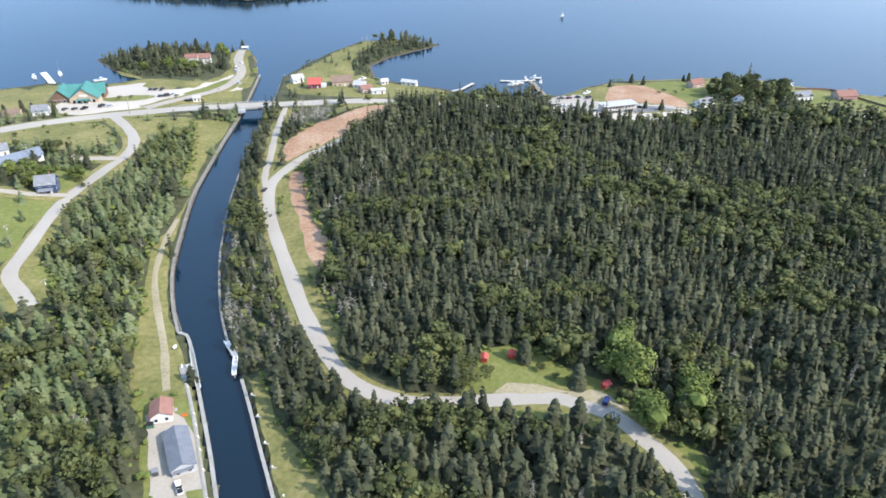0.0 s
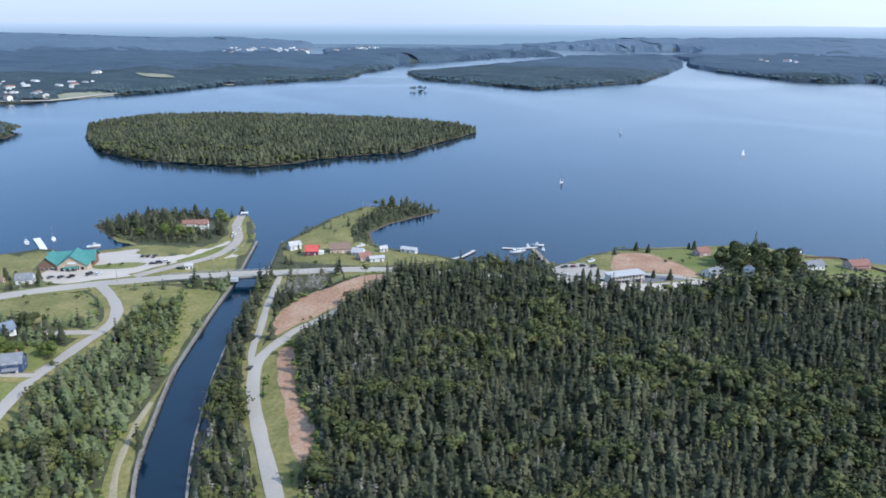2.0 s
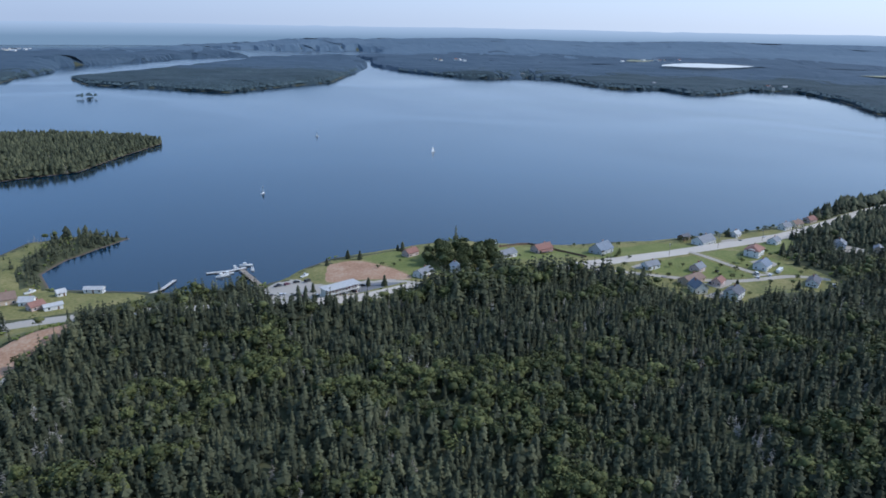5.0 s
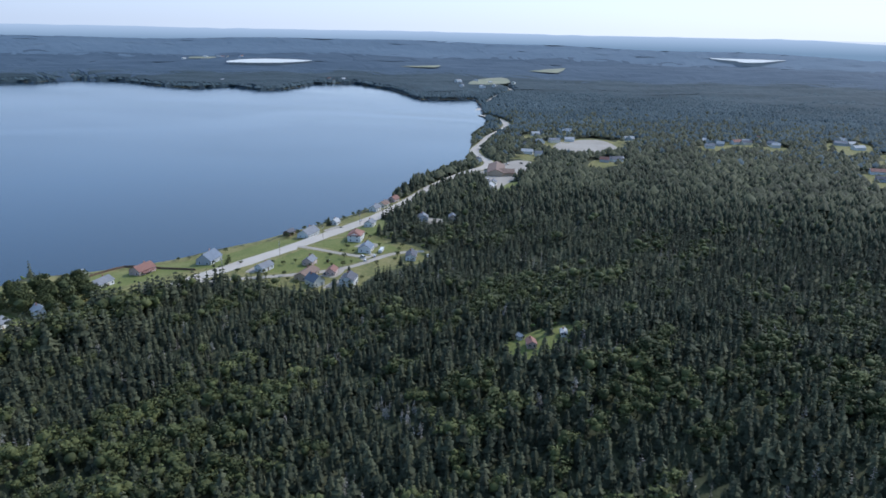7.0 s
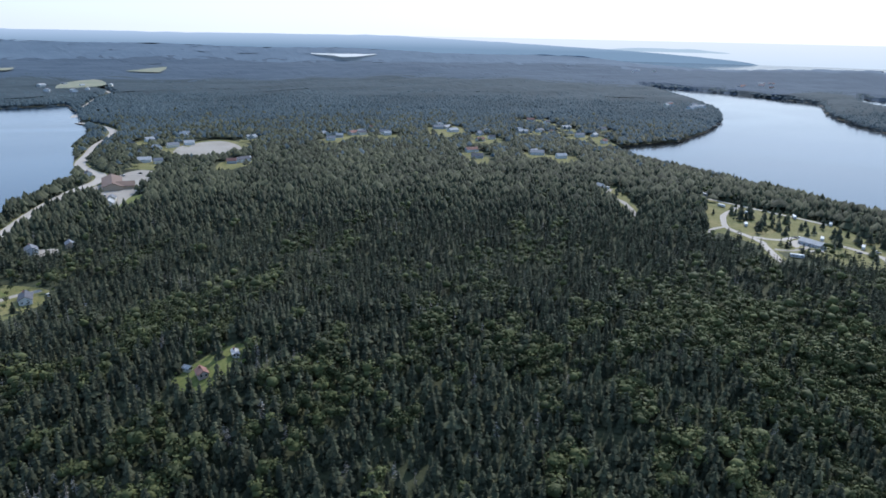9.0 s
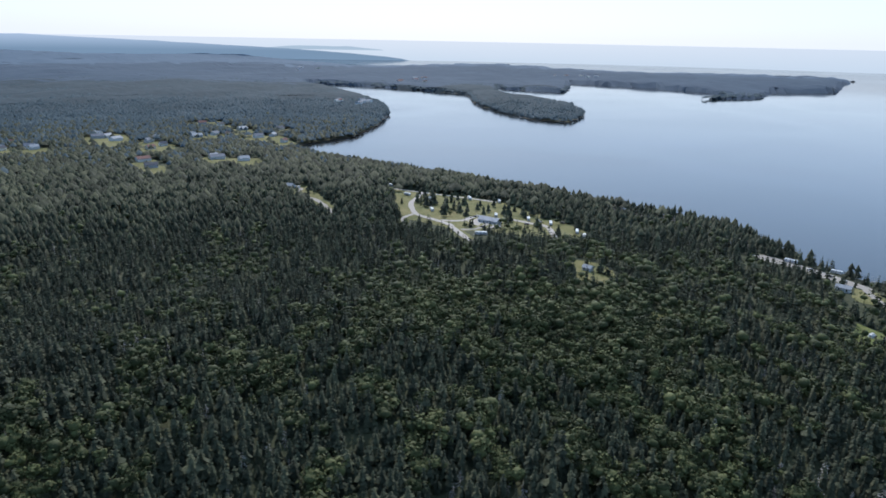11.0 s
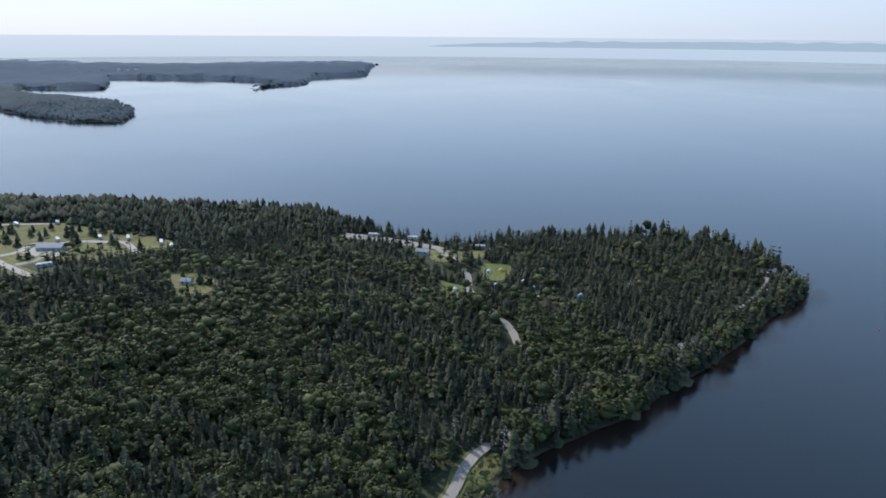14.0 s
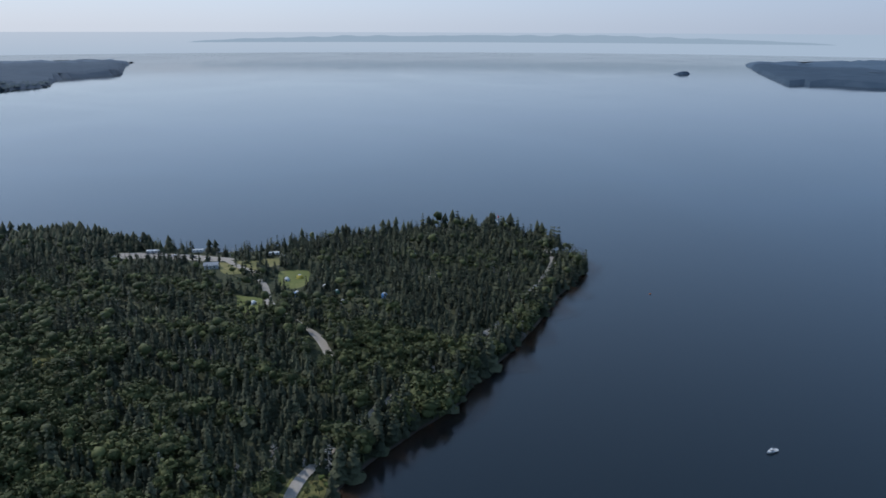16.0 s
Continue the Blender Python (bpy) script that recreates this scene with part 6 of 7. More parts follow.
# ---- campground ----
camp = house(523, -230.5, 28, 18, 9, 3.4, 1.8, "pale", "grey", "camp office with a broad pale grey roof", name="camp_office", chimney=False)
house(288.5, -357, 20, 9, 5, 2.8, 1.4, "pale", "white", "white cabin among spruces", name="cabin", chimney=False)
house(748, -128, 30, 8, 6, 3.0, 2.0, "pale", "white", "white cabin at the end of the drive", name="cabin", chimney=False)
house(363, -201, 20, 6, 4, 2.4, 1.2, "pale", "white", "white hut on the hilltop clearing", name="hut", chimney=False)
house(54, -437, 40, 4, 3.5, 2.4, 1.4, "pale", "cream", "pale hut at the tip of the shore road", name="hut", chimney=False)
for c, x, y in (("skyblue", 159.5, -320.5), ("grey", 182, -306), ("skyblue", 213, -314), ("white", 229, -341), ("yellow", 222, -346), ("white", 234, -297), ("white", 251, -393), ("green", 190, -322), ("grey", 200, -330)):
    o = tent(c, "%s dome tent on a forest pitch" % c)
    o.matrix_basis = placed(x, y, (x * 13) % 360, scale=1.5 if c == "skyblue" else 1.2)
for x, y in ((175, -318), (165, -312), (205, -305), (225, -352)):
    CLEAR_AREAS.append(([(x - 4, y - 4), (x + 4, y - 4), (x + 4, y + 4), (x - 4, y + 4)], 0.5, 0.0))

# ---- picnic shelters ----
p0 = picnic_shelter("picnic table under a small bright red roof on the lawn")
p0.matrix_basis = placed(30.4, 182.6, 80, scale=0.85)
copy_thing(p0, placed(39.8, 183.6, 70))
copy_thing(p0, placed(67.0, 166.2, 30))

# ---- docks and boats ----
jetty("lodge_dock", [(-236, 522), (-247, 540), (-254, 551)], 4.5, "pale floating dock beside the lodge", z=0.7, mat=PAINT["white"])
m0 = motor_boat("white motor boat moored at the dock", 9)
m0.matrix_basis = pose(-256.5, 541, 0.1, 0, 0, 120)
s0 = sail_boat("white sailing yacht moored at the dock", False, 10)
s0.matrix_basis = pose(-241, 549, 0.1, 0, 0, 118)
copy_thing(m0, pose(-205, 529, 0.1, 0, 0, 20))
jetty("shore_jetty", [(48, 481.5), (57, 486.5), (66.5, 499.5)], 2.2, "narrow pale jetty bent out into the lake", z=0.8)
jetty("marina_pier", [(112.5, 462), (110, 487), (109, 500)], 3.4, "timber pier leading to the floats", z=1.1, mat=M_TIMBER)
jetty("marina_float", [(113, 504), (99, 502), (87, 504)], 2.6, "pale floating pontoon with boats", z=0.6)
copy_thing(m0, pose(95, 494.5, 0.1, 0, 0, 190))
copy_thing(m0, pose(99.5, 497.5, 0.1, 0, 0, 185) @ Matrix.Scale(0.8, 4))
copy_thing(m0, pose(114, 508.5, 0.1, 0, 0, 170))
copy_thing(m0, pose(106.5, 508, 0.1, 0, 0, 100) @ Matrix.Scale(0.7, 4))
copy_thing(m0, pose(116, 499, 0.1, 0, 0, 80) @ Matrix.Scale(0.7, 4))
jetty("house_jetty", [(293, 470), (296, 478), (299.5, 483)], 1.8, "small white jetty below the lawns", z=0.7, mat=PAINT["white"])
copy_thing(m0, pose(141.5, 466.5, 1.9, 0, 0, 30) @ Matrix.Scale(0.8, 4))["label"] = "white motor boat laid up on the shore"
copy_thing(m0, pose(-14, 512, 1.7, 0, 0, 30) @ Matrix.Scale(0.8, 4))["label"] = "white motor boat laid up on the grass"
copy_thing(m0, pose(-28.8, -187, 0.1, 0, 0, 30) @ Matrix.Scale(0.62, 4))["label"] = "small white motor boat on dark water"
s1 = sail_boat("white sailing boat with two sails on the lake", True)
s1.matrix_basis = pose(182.5, 713, 0.1, 0, 0, 40) @ Matrix.Scale(0.68, 4)
copy_thing(s1, pose(349.5, 1031, 0.1, 0, 0, 120))
copy_thing(s1, pose(443, 850, 0.1, 0, 0, 200))
e = thing("harbour_beacon", 101.3, -508, 0, "small white light beacon with a red lantern", "beacon", z=-0.5)
part("base", tube(bmesh.new(), (0, 0, -2), (0, 0, 1.4), 2.2, 1.8, n=12), M_CONCRETE, e)
part("tower", tube(bmesh.new(), (0, 0, 1.4), (0, 0, 8.0), 1.1, 0.8, n=12), PAINT["white"], e)
part("gallery", tube(bmesh.new(), (0, 0, 8.0), (0, 0, 8.3), 1.3, n=12), PAINT["white"], e)
part("lantern", tube(bmesh.new(), (0, 0, 8.3), (0, 0, 9.6), 0.8, n=10), PAINT["red"], e)
part("cap", tube(bmesh.new(), (0, 0, 9.6), (0, 0, 10.4), 0.95, 0.1, n=10), PAINT["red"], e)
e = thing("mooring_buoy", -5, -362, 0, "small pale mooring buoy", "buoy", z=0.0)
bm = bmesh.new()
bmesh.ops.create_uvsphere(bm, u_segments=10, v_segments=6, radius=0.6)
part("float", bm, PAINT["orange"], e)
part("ring", tube(bmesh.new(), (0, 0, 0.5), (0, 0, 0.9), 0.08), M_STEEL, e)

# ---- utility poles ----
u0 = utility_pole("weathered wooden utility pole with a crossarm")
u0.matrix_basis = placed(-124.5, 226, 60)
for x, y, r in ((-152, 262, 60), (-152, 336, 80), (-156, 435.5, 10), (-204, 421, 20), (-104, 452.5, 5), (-178, 346, 40)):
    copy_thing(u0, placed(x, y, r))
for x in (230, 275, 330, 380, 430, 480):
    copy_thing(u0, placed(x, 397.5 if x < 300 else 382 if x > 350 else 387, 95))

# ---- distant settlements ----
far_rng = random.Random(5)
for cx, cy, n, spread, top in ((-520, 3500, 26, 190, 8), (-120, 3450, 12, 170, 8), (-780, 1720, 14, 110, 5), (-690, 1540, 8, 60, 3), (1580, -545, 7, 45, 6), (2300, -1780, 5, 70, 7), (2345, -1123, 4, 25, 7), (2250, -1000, 4, 60, 7),
        (1492, 1520, 2, 15, 3), (1745, 1345, 5, 50, 3), (2270, 2360, 6, 110, 9), (1470, 2560, 5, 70, 9), (1800, 900, 7, 110, 8), (3010, -900, 3, 90, 9), (-770, 2076, 2, 20, 8)):
    for _ in range(n):
        far_house(cx + far_rng.uniform(-1, 1) * spread, cy + far_rng.uniform(-1, 1) * spread, far_rng.uniform(0, 180), far_rng.uniform(11, 19), far_rng.choice(["pale", "grey", "pale", "red"]), far_rng.choice(["white", "white", "cream"]), "pale house far across the water among trees", top)

# ---- the forest ----
rng = np.random.RandomState(7)


def branch_tree(tiers, arms, seed, lean=0.35, bare=False, girth=0.20):
    """A spruce: drooping kite-shaped boughs in tiers round a thin trunk; one metre high, to be scaled."""
    r = np.random.RandomState(seed)
    v, f = [], []
    for k in range(3):
        a = k * 2.094
        v.append((0.012 * math.cos(a), 0.012 * math.sin(a), 0))
    v.append((0, 0, 0.97))
    f += [(0, 1, 3), (1, 2, 3), (2, 0, 3)]
    for t in range(tiers):
        h = 0.10 + 0.86 * t / tiers
        reach = (girth * (1 - h) ** 0.8 + 0.014) * r.uniform(0.68, 1.28)
        for k in range(arms):
            if r.rand() < (0.45 if bare else 0.06):
                continue
            a = 6.283 * (k + r.uniform(-0.35, 0.35)) / arms + t * 0.9
            g, dz = reach * r.uniform(0.65, 1.25), r.uniform(0.5, 1.3)
            ca, sa = math.cos(a), math.sin(a)
            wide = g * (0.10 if bare else r.uniform(0.5, 0.78))
            i = len(v)
            v += [(0, 0, h + 0.10 * (1 - h) + 0.02), (ca * g * 0.6 - sa * wide, sa * g * 0.6 + ca * wide, h - lean * g * 0.45 * dz),
                  (ca * g * 0.6 + sa * wide, sa * g * 0.6 - ca * wide, h - lean * g * 0.45 * dz), (ca * g, sa * g, h - lean * g * dz)]
            f += [(i, i + 1, i + 3), (i, i + 3, i + 2)]
    return np.array(v), np.array(f)


def skirt_tree(skirts, arms, seed, wide, foot=0.06):
    """A spruce for the middle distance: ragged cones one over another."""
    r = np.random.RandomState(seed)
    v, f = [], []
    for t in range(skirts):
        h0, top = foot + 0.80 * t / skirts, min(1.0, foot + 0.80 * t / skirts + 0.52)
        if t == skirts - 1:
            top = 1.0
        i = len(v)
        v.append((0, 0, top))
        for k in range(arms):
            a = 6.283 * k / arms + t
            g = (wide * (1 - h0) ** 0.8 + 0.01) * r.uniform(0.6, 1.3)
            v.append((g * math.cos(a), g * math.sin(a), h0 + r.uniform(-0.04, 0.04)))
        f += [(i, i + 1 + k, i + 1 + (k + 1) % arms) for k in range(arms)]
    return np.array(v), np.array(f)


def leaf_tree(clumps, leaves, seed, leaf=0.047, low=0.38):
    """A broad-leaved crown: small leaf sprays over several boughs, with a forked trunk."""
    r = np.random.RandomState(seed)
    v, f = [], []
    for k in range(3):
        v.append((0.02 * math.cos(k * 2.1), 0.02 * math.sin(k * 2.1), 0))
    v.append((0, 0, 0.6))
    f += [(0, 1, 3), (1, 2, 3), (2, 0, 3)]
    boughs = [(0.2 * math.cos(k * 2.4 + seed) * r.uniform(0.4, 1.1), 0.2 * math.sin(k * 2.4 + seed) * r.uniform(0.4, 1.1), r.uniform(low, 0.80), r.uniform(0.12, 0.19)) for k in range(clumps)]
    boughs.append((0, 0, 0.68, 0.24))
    for cx, cy, cz, cr in boughs:
        for _ in range(leaves):
            d = r.normal(0, 1, 3)
            d /= np.linalg.norm(d)
            d[2] = d[2] if d[2] > -0.3 else -0.6 * d[2]
            p = np.array([cx, cy, cz]) + d * cr * r.uniform(0.75, 1.1)
            nrm = d + r.normal(0, 0.45, 3)
            nrm /= np.linalg.norm(nrm)
            u = np.cross(nrm, (0.3, 0.2, 1))
            u /= np.linalg.norm(u)
            w = np.cross(nrm, u)
            s = leaf * r.uniform(0.7, 1.3)
            i = len(v)
            v += [p + s * u, p + s * 0.8 * w, p - s * u * 0.9, p - s * w]
            f += [(i, i + 1, i + 2), (i, i + 2, i + 3)]
    return np.array(v), np.array(f)


def lump_tree(lumps, seed):
    """A broad-leaved crown for the middle distance: a few ragged lumps."""
    r = np.random.RandomState(seed)
    v, f = [], []
    g = (1 + 5 ** 0.5) / 2
    ico = [(-1, g, 0), (1, g, 0), (-1, -g, 0), (1, -g, 0), (0, -1, g), (0, 1, g), (0, -1, -g), (0, 1, -g), (g, 0, -1), (g, 0, 1), (-g, 0, -1), (-g, 0, 1)]
    icf = [(0, 11, 5), (0, 5, 1), (0, 1, 7), (0, 7, 10), (0, 10, 11), (1, 5, 9), (5, 11, 4), (11, 10, 2), (10, 7, 6), (7, 1, 8), (3, 9, 4), (3, 4, 2), (3, 2, 6), (3, 6, 8), (3, 8, 9), (4, 9, 5), (2, 4, 11), (6, 2, 10), (8, 6, 7), (9, 8, 1)]
    for k in range(lumps):
        c = np.array([r.normal(0, 0.12), r.normal(0, 0.12), r.uniform(0.42, 0.76)])
        i, s = len(v), r.uniform(0.15, 0.24)
        v += [c + np.array(q) / 1.9 * s * r.uniform(0.7, 1.25) for q in ico]
        f += [tuple(i + j for j in t) for t in icf]
    return np.array(v), np.array(f)


SPRUCE = ([branch_tree(8, 5, s, girth=0.15 + 0.017 * s) for s in range(8)], [branch_tree(6, 4, s + 20, girth=0.17 + 0.02 * s) for s in range(6)], [skirt_tree(2, 6, s, 0.32, 0.14) for s in range(6)], [skirt_tree(1, 5, s, 0.55, 0.45) for s in range(5)])
def full_tree(seed, clumps=6, leaves=14):
    """A broad-leaved tree for the foreground: leaf sprays over a ragged inner crown."""
    (va, fa), (vb, fb) = leaf_tree(clumps, leaves, seed), lump_tree(2 if clumps > 4 else 1, seed + 50)
    return np.concatenate([va, vb * (0.88, 0.88, 0.96)]), np.concatenate([fa, fb + len(va)])


LEAFY = ([full_tree(s) for s in range(8)], [full_tree(s + 20, 3, 6) for s in range(6)], [lump_tree(2, s) for s in range(6)], [lump_tree(1, s) for s in range(3)])
SNAGS = ([branch_tree(9, 5, s + 30, -0.2, True) for s in range(6)], [branch_tree(6, 4, s + 60, -0.2, True) for s in range(4)], [branch_tree(5, 4, s + 70, -0.2, True) for s in range(4)], [branch_tree(4, 3, s + 90, -0.2, True) for s in range(3)])


def planted(templates, x, y, z, h, spread, lod):
    """Vertices, triangles and tints of many trees."""
    vs, fs, ts, base = [], [], [], 0
    pick = rng.randint(0, 1000, len(x))
    for level in range(4):
        for k, (tv, tf) in enumerate(templates[level]):
            m = (lod == level) & (pick % len(templates[level]) == k)
            n = int(m.sum())
            if not n:
                continue
            a = rng.uniform(0, 6.283, n)
            ca, sa = np.cos(a)[:, None], np.sin(a)[:, None]
            w = (h[m] * spread[m])[:, None]
            px = x[m][:, None] + w * (tv[None, :, 0] * ca - tv[None, :, 1] * sa)
            py = y[m][:, None] + w * (tv[None, :, 0] * sa + tv[None, :, 1] * ca)
            pz = z[m][:, None] + h[m][:, None] * tv[None, :, 2]
            vs.append(np.stack([px, py, pz], -1).reshape(-1, 3))
            fs.append((tf[None] + (base + np.arange(n) * len(tv))[:, None, None]).reshape(-1, 3))
            ts.append(np.repeat(rng.uniform(0, 1, n), len(tv)))
            base += n * len(tv)
    return np.concatenate(vs), np.concatenate(fs), np.concatenate(ts)


def sites():
    """Where trees may stand: a jittered grid, finer near the flight, off the water, roads and clearings."""
    found = []
    for r0, r1, step in ((0, 400, 4.1), (400, 760, 4.7), (760, 1400, 5.7), (1400, 1750, 8.0), (1750, 2450, 11.5)):
        q = np.arange(-r1, r1, step)
        X, Y = np.meshgrid(q + 40, q + 70, indexing="ij")
        X, Y = X + rng.uniform(-0.48, 0.48, X.shape) * step, Y + rng.uniform(-0.48, 0.48, Y.shape) * step
        d, az = np.hypot(X - 40, Y - 70), np.degrees(np.arctan2(X - 40, Y - 70))
        az0 = np.degrees(np.arctan2(X, Y))
        seen = ((az > -52) | (az < -132) | ((az0 > -56) & (az0 < 0))) & ~((X < -330) & (Y < 300))
        ok = (d >= r0) & (d < r1) & seen
        found.append(np.stack([X[ok], Y[ok], d[ok]], -1))
    q = np.arange(-300, 300, 4.7)      # the wooded island, seen side on
    X, Y = np.meshgrid(q - 140, q * 0.75 + 1020, indexing="ij")
    found.append(np.stack([X + rng.uniform(-2, 2, X.shape), Y + rng.uniform(-1.7, 1.7, Y.shape), np.full(X.shape, 700.0)], -1).reshape(-1, 3))
    p = np.concatenate(found)
    on_island = inside(p[:, 0], p[:, 1], ISLAND)
    p = p[on_island == (p[:, 2] == 700.0)]
    x, y, d = p.T
    z, s = height(x, y, True)
    ok = s > np.where(y < -100, 0.0, 1.3)
    x, y, z, s, d = x[ok], y[ok], z[ok], s[ok], d[ok]
    ok = np.ones(len(x), bool)
    for line, w in CLEAR_LINES:
        lo, hi = np.min(line, 0) - w, np.max(line, 0) + w
        b = (x > lo[0]) & (x < hi[0]) & (y > lo[1]) & (y < hi[1]) & ok
        ok[b] &= from_line(x[b], y[b], line) > w
    for poly, w, few in CLEAR_AREAS:
        lo, hi = np.min(poly, 0) - w, np.max(poly, 0) + w
        b = (x > lo[0]) & (x < hi[0]) & (y > lo[1]) & (y < hi[1]) & ok
        ok[b] &= (signed(x[b], y[b], poly) < -w) | (rng.uniform(0, 1, b.sum()) < few)
    for cx, cy, r in STANDING:
        b = (np.abs(x - cx) < r) & (np.abs(y - cy) < r)
        ok[b] &= np.hypot(x[b] - cx, y[b] - cy) > r
    return x[ok], y[ok], z[ok], s[ok], d[ok]


# room round everything that stands on the ground
bpy.context.view_layer.update()
STANDING = []
for ob in list(scene.objects):
    if ob.type == "EMPTY" and ob.parent is None and ob.get("category") in ("house", "car", "trailer", "tent", "lodge", "motel", "school", "shelter", "boat"):
        pts = [c.matrix_world @ Vector(q) for c in ob.children if c.type == "MESH" for q in c.bound_box]
        if pts:
            xs, ys = [p.x for p in pts], [p.y for p in pts]
            STANDING.append(((min(xs) + max(xs)) / 2, (min(ys) + max(ys)) / 2, 0.42 * math.hypot(max(xs) - min(xs), max(ys) - min(ys)) + 1.5))

tx, ty, tz, tshore, td = sites()
leafy = sum(0.6 * np.exp(-((tx - cx) / r) ** 2 - ((ty - cy) / r) ** 2) for cx, cy, r in ((325, 112, 30), (241, 178, 16), (365, -88, 55), (165, 284, 26), (300, -95, 60), (392, -249, 45), (297, -204, 40)))      # leafy patches
mix = 0.42 * np.exp(-((tx - 270) / 150) ** 2 - ((ty + 190) / 130) ** 2) + 0.35 * (tx < -90) + leafy + 0.5 * wobble(tx, ty, 120, 31) + 0.5 * wobble(tx, ty, 34, 32) + rng.normal(0, 0.28, len(tx))
dead = 1.15 * np.exp(-((tx - 480) / 75) ** 2 - ((ty + 378) / 30) ** 2) + 0.75 * ((tx > -72) & (tx < -18) & (ty > 190) & (ty < 300)) + 2.2 * np.exp(-((tx + 45) / 15) ** 2 - ((ty - 432) / 34) ** 2) + 0.6 * wobble(tx, ty, 70, 41) + rng.normal(0, 0.4, len(tx))
gap = wobble(tx, ty, 26, 51) + rng.normal(0, 0.3, len(tx))
lod = np.where(td + rng.uniform(-40, 40, len(td)) < 360, 0, np.where(td + rng.uniform(-40, 40, len(td)) < 570, 1, np.where(td + rng.uniform(-120, 120, len(td)) < 760, 2, 3)))
lod = np.where(td == 700.0, 2, lod)
lod = np.where((td < 150) & (ty < 95), 2, lod)
strand = (tshore < 13) & (ty < -95) & (tx < 165)      # leafy fringe along the shore road
mix = mix + 0.2 * strand
kind = np.where((mix > 0.46 + 0.5 * smooth(380, 700, td)) & (dead < 1.6), 1, np.where(dead > 0.92, 2, 0))
tall = np.where(kind == 1, rng.uniform(6.0, 11.5, len(tx)), np.where(kind == 2, rng.uniform(6, 10, len(tx)), 5.2 + 9.3 * rng.beta(2.2, 2.2, len(tx))))
kind = np.where((tx < -92) & (rng.uniform(0, 1, len(tx)) < 0.72) & (ty < 440), 3, kind)
tall = np.where(kind == 3, rng.uniform(4.5, 8.0, len(tx)), tall) * np.where(strand, 1.4, 1.0) * (1 + 0.15 * wobble(tx, ty, 60, 61))
tall = tall + (7.0 - tall) * 0.5 * smooth(450, 1000, td)
tall = tall * np.where((tx > 190) & (tx < 335) & (ty > 368) & (ty < 412), 1.5, 1.0)      # tall spruces beside the highway
tall = tall * np.where((ty > 455) & (ty < 660) & (tx < 70), 0.72, 1.0)
keep = (gap > -1.25) & ~((td > 1750) & (tshore < 4))
inland = rng.uniform(0, 1, len(td)) < smooth(800, 1500, td)      # these trees take the colour with haze painted in, likelier farther off
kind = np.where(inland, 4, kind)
for k, (name, templates, mat, label) in enumerate((("spruce_forest", SPRUCE, M_SPRUCE, "dense dark green spruce forest"), ("broadleaf_forest", LEAFY, M_LEAF, "bright green birches and maples among the spruces"), ("dead_trees", SNAGS, M_SNAG, "grey dead trees standing in the forest"), ("larch_forest", SPRUCE, M_LARCH, "soft green young larches and spruces on the bank"), ("inland_forest", SPRUCE, M_HAZE_WOODS_MID, "dark spruce woods stretching inland, tinted bluish with painted haze"))):
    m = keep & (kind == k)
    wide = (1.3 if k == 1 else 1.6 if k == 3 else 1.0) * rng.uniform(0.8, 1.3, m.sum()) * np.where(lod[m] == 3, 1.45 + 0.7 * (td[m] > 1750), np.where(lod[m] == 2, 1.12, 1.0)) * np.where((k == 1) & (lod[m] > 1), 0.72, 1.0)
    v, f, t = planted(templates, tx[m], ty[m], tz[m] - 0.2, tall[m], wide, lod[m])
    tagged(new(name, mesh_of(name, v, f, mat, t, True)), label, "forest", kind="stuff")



# ---- shrubs along the edges of open ground and on the canal bank ----
def shrub_sites():
    r = np.random.RandomState(23)
    xs, ys = [], []
    for poly, w, few in CLEAR_AREAS:
        p = np.array(poly)
        if np.hypot(*(p.mean(0) - (20, 200))) > 420 or w < 0.5:
            continue
        for (ax, ay), (bx, by) in zip(p, np.roll(p, -1, 0)):
            n = r.poisson(math.hypot(bx - ax, by - ay) / 3.4)
            u = r.uniform(0, 1, n)
            xs += list(ax + (bx - ax) * u + r.normal(0, 1.6, n))
            ys += list(ay + (by - ay) * u + r.normal(0, 1.6, n))
    for x0, x1, y0, y1, n in ((-150, -88, 160, 420, 1500), (-66, -20, 170, 330, 500), (-50, 70, 480, 630, 160)):
        xs += list(r.uniform(x0, x1, n))
        ys += list(r.uniform(y0, y1, n))
    x, y = np.array(xs), np.array(ys)
    z, s = height(x, y, True)
    ok = (s > 1.5) & (signed(x, y, CANAL) < -6)
    for line, w in CLEAR_LINES:
        ok &= from_line(x, y, line) > max(w, 3.0) + 0.6
    for poly, w, few in CLEAR_AREAS:
        ok &= signed(x, y, poly) < 2.5
    for cx, cy, rad in STANDING:
        ok &= np.hypot(x - cx, y - cy) > rad
    return x[ok], y[ok], z[ok]


sx, sy, sz = shrub_sites()
v, f, t = planted(LEAFY, sx, sy, sz - 0.5, rng.uniform(1.6, 3.6, len(sx)), rng.uniform(1.1, 1.9, len(sx)), np.full(len(sx), 2))
tagged(new("shrubs", mesh_of("shrubs", v, f, M_SHRUB, t)), "light green alder shrubs along forest edges", "shrubs", kind="stuff")

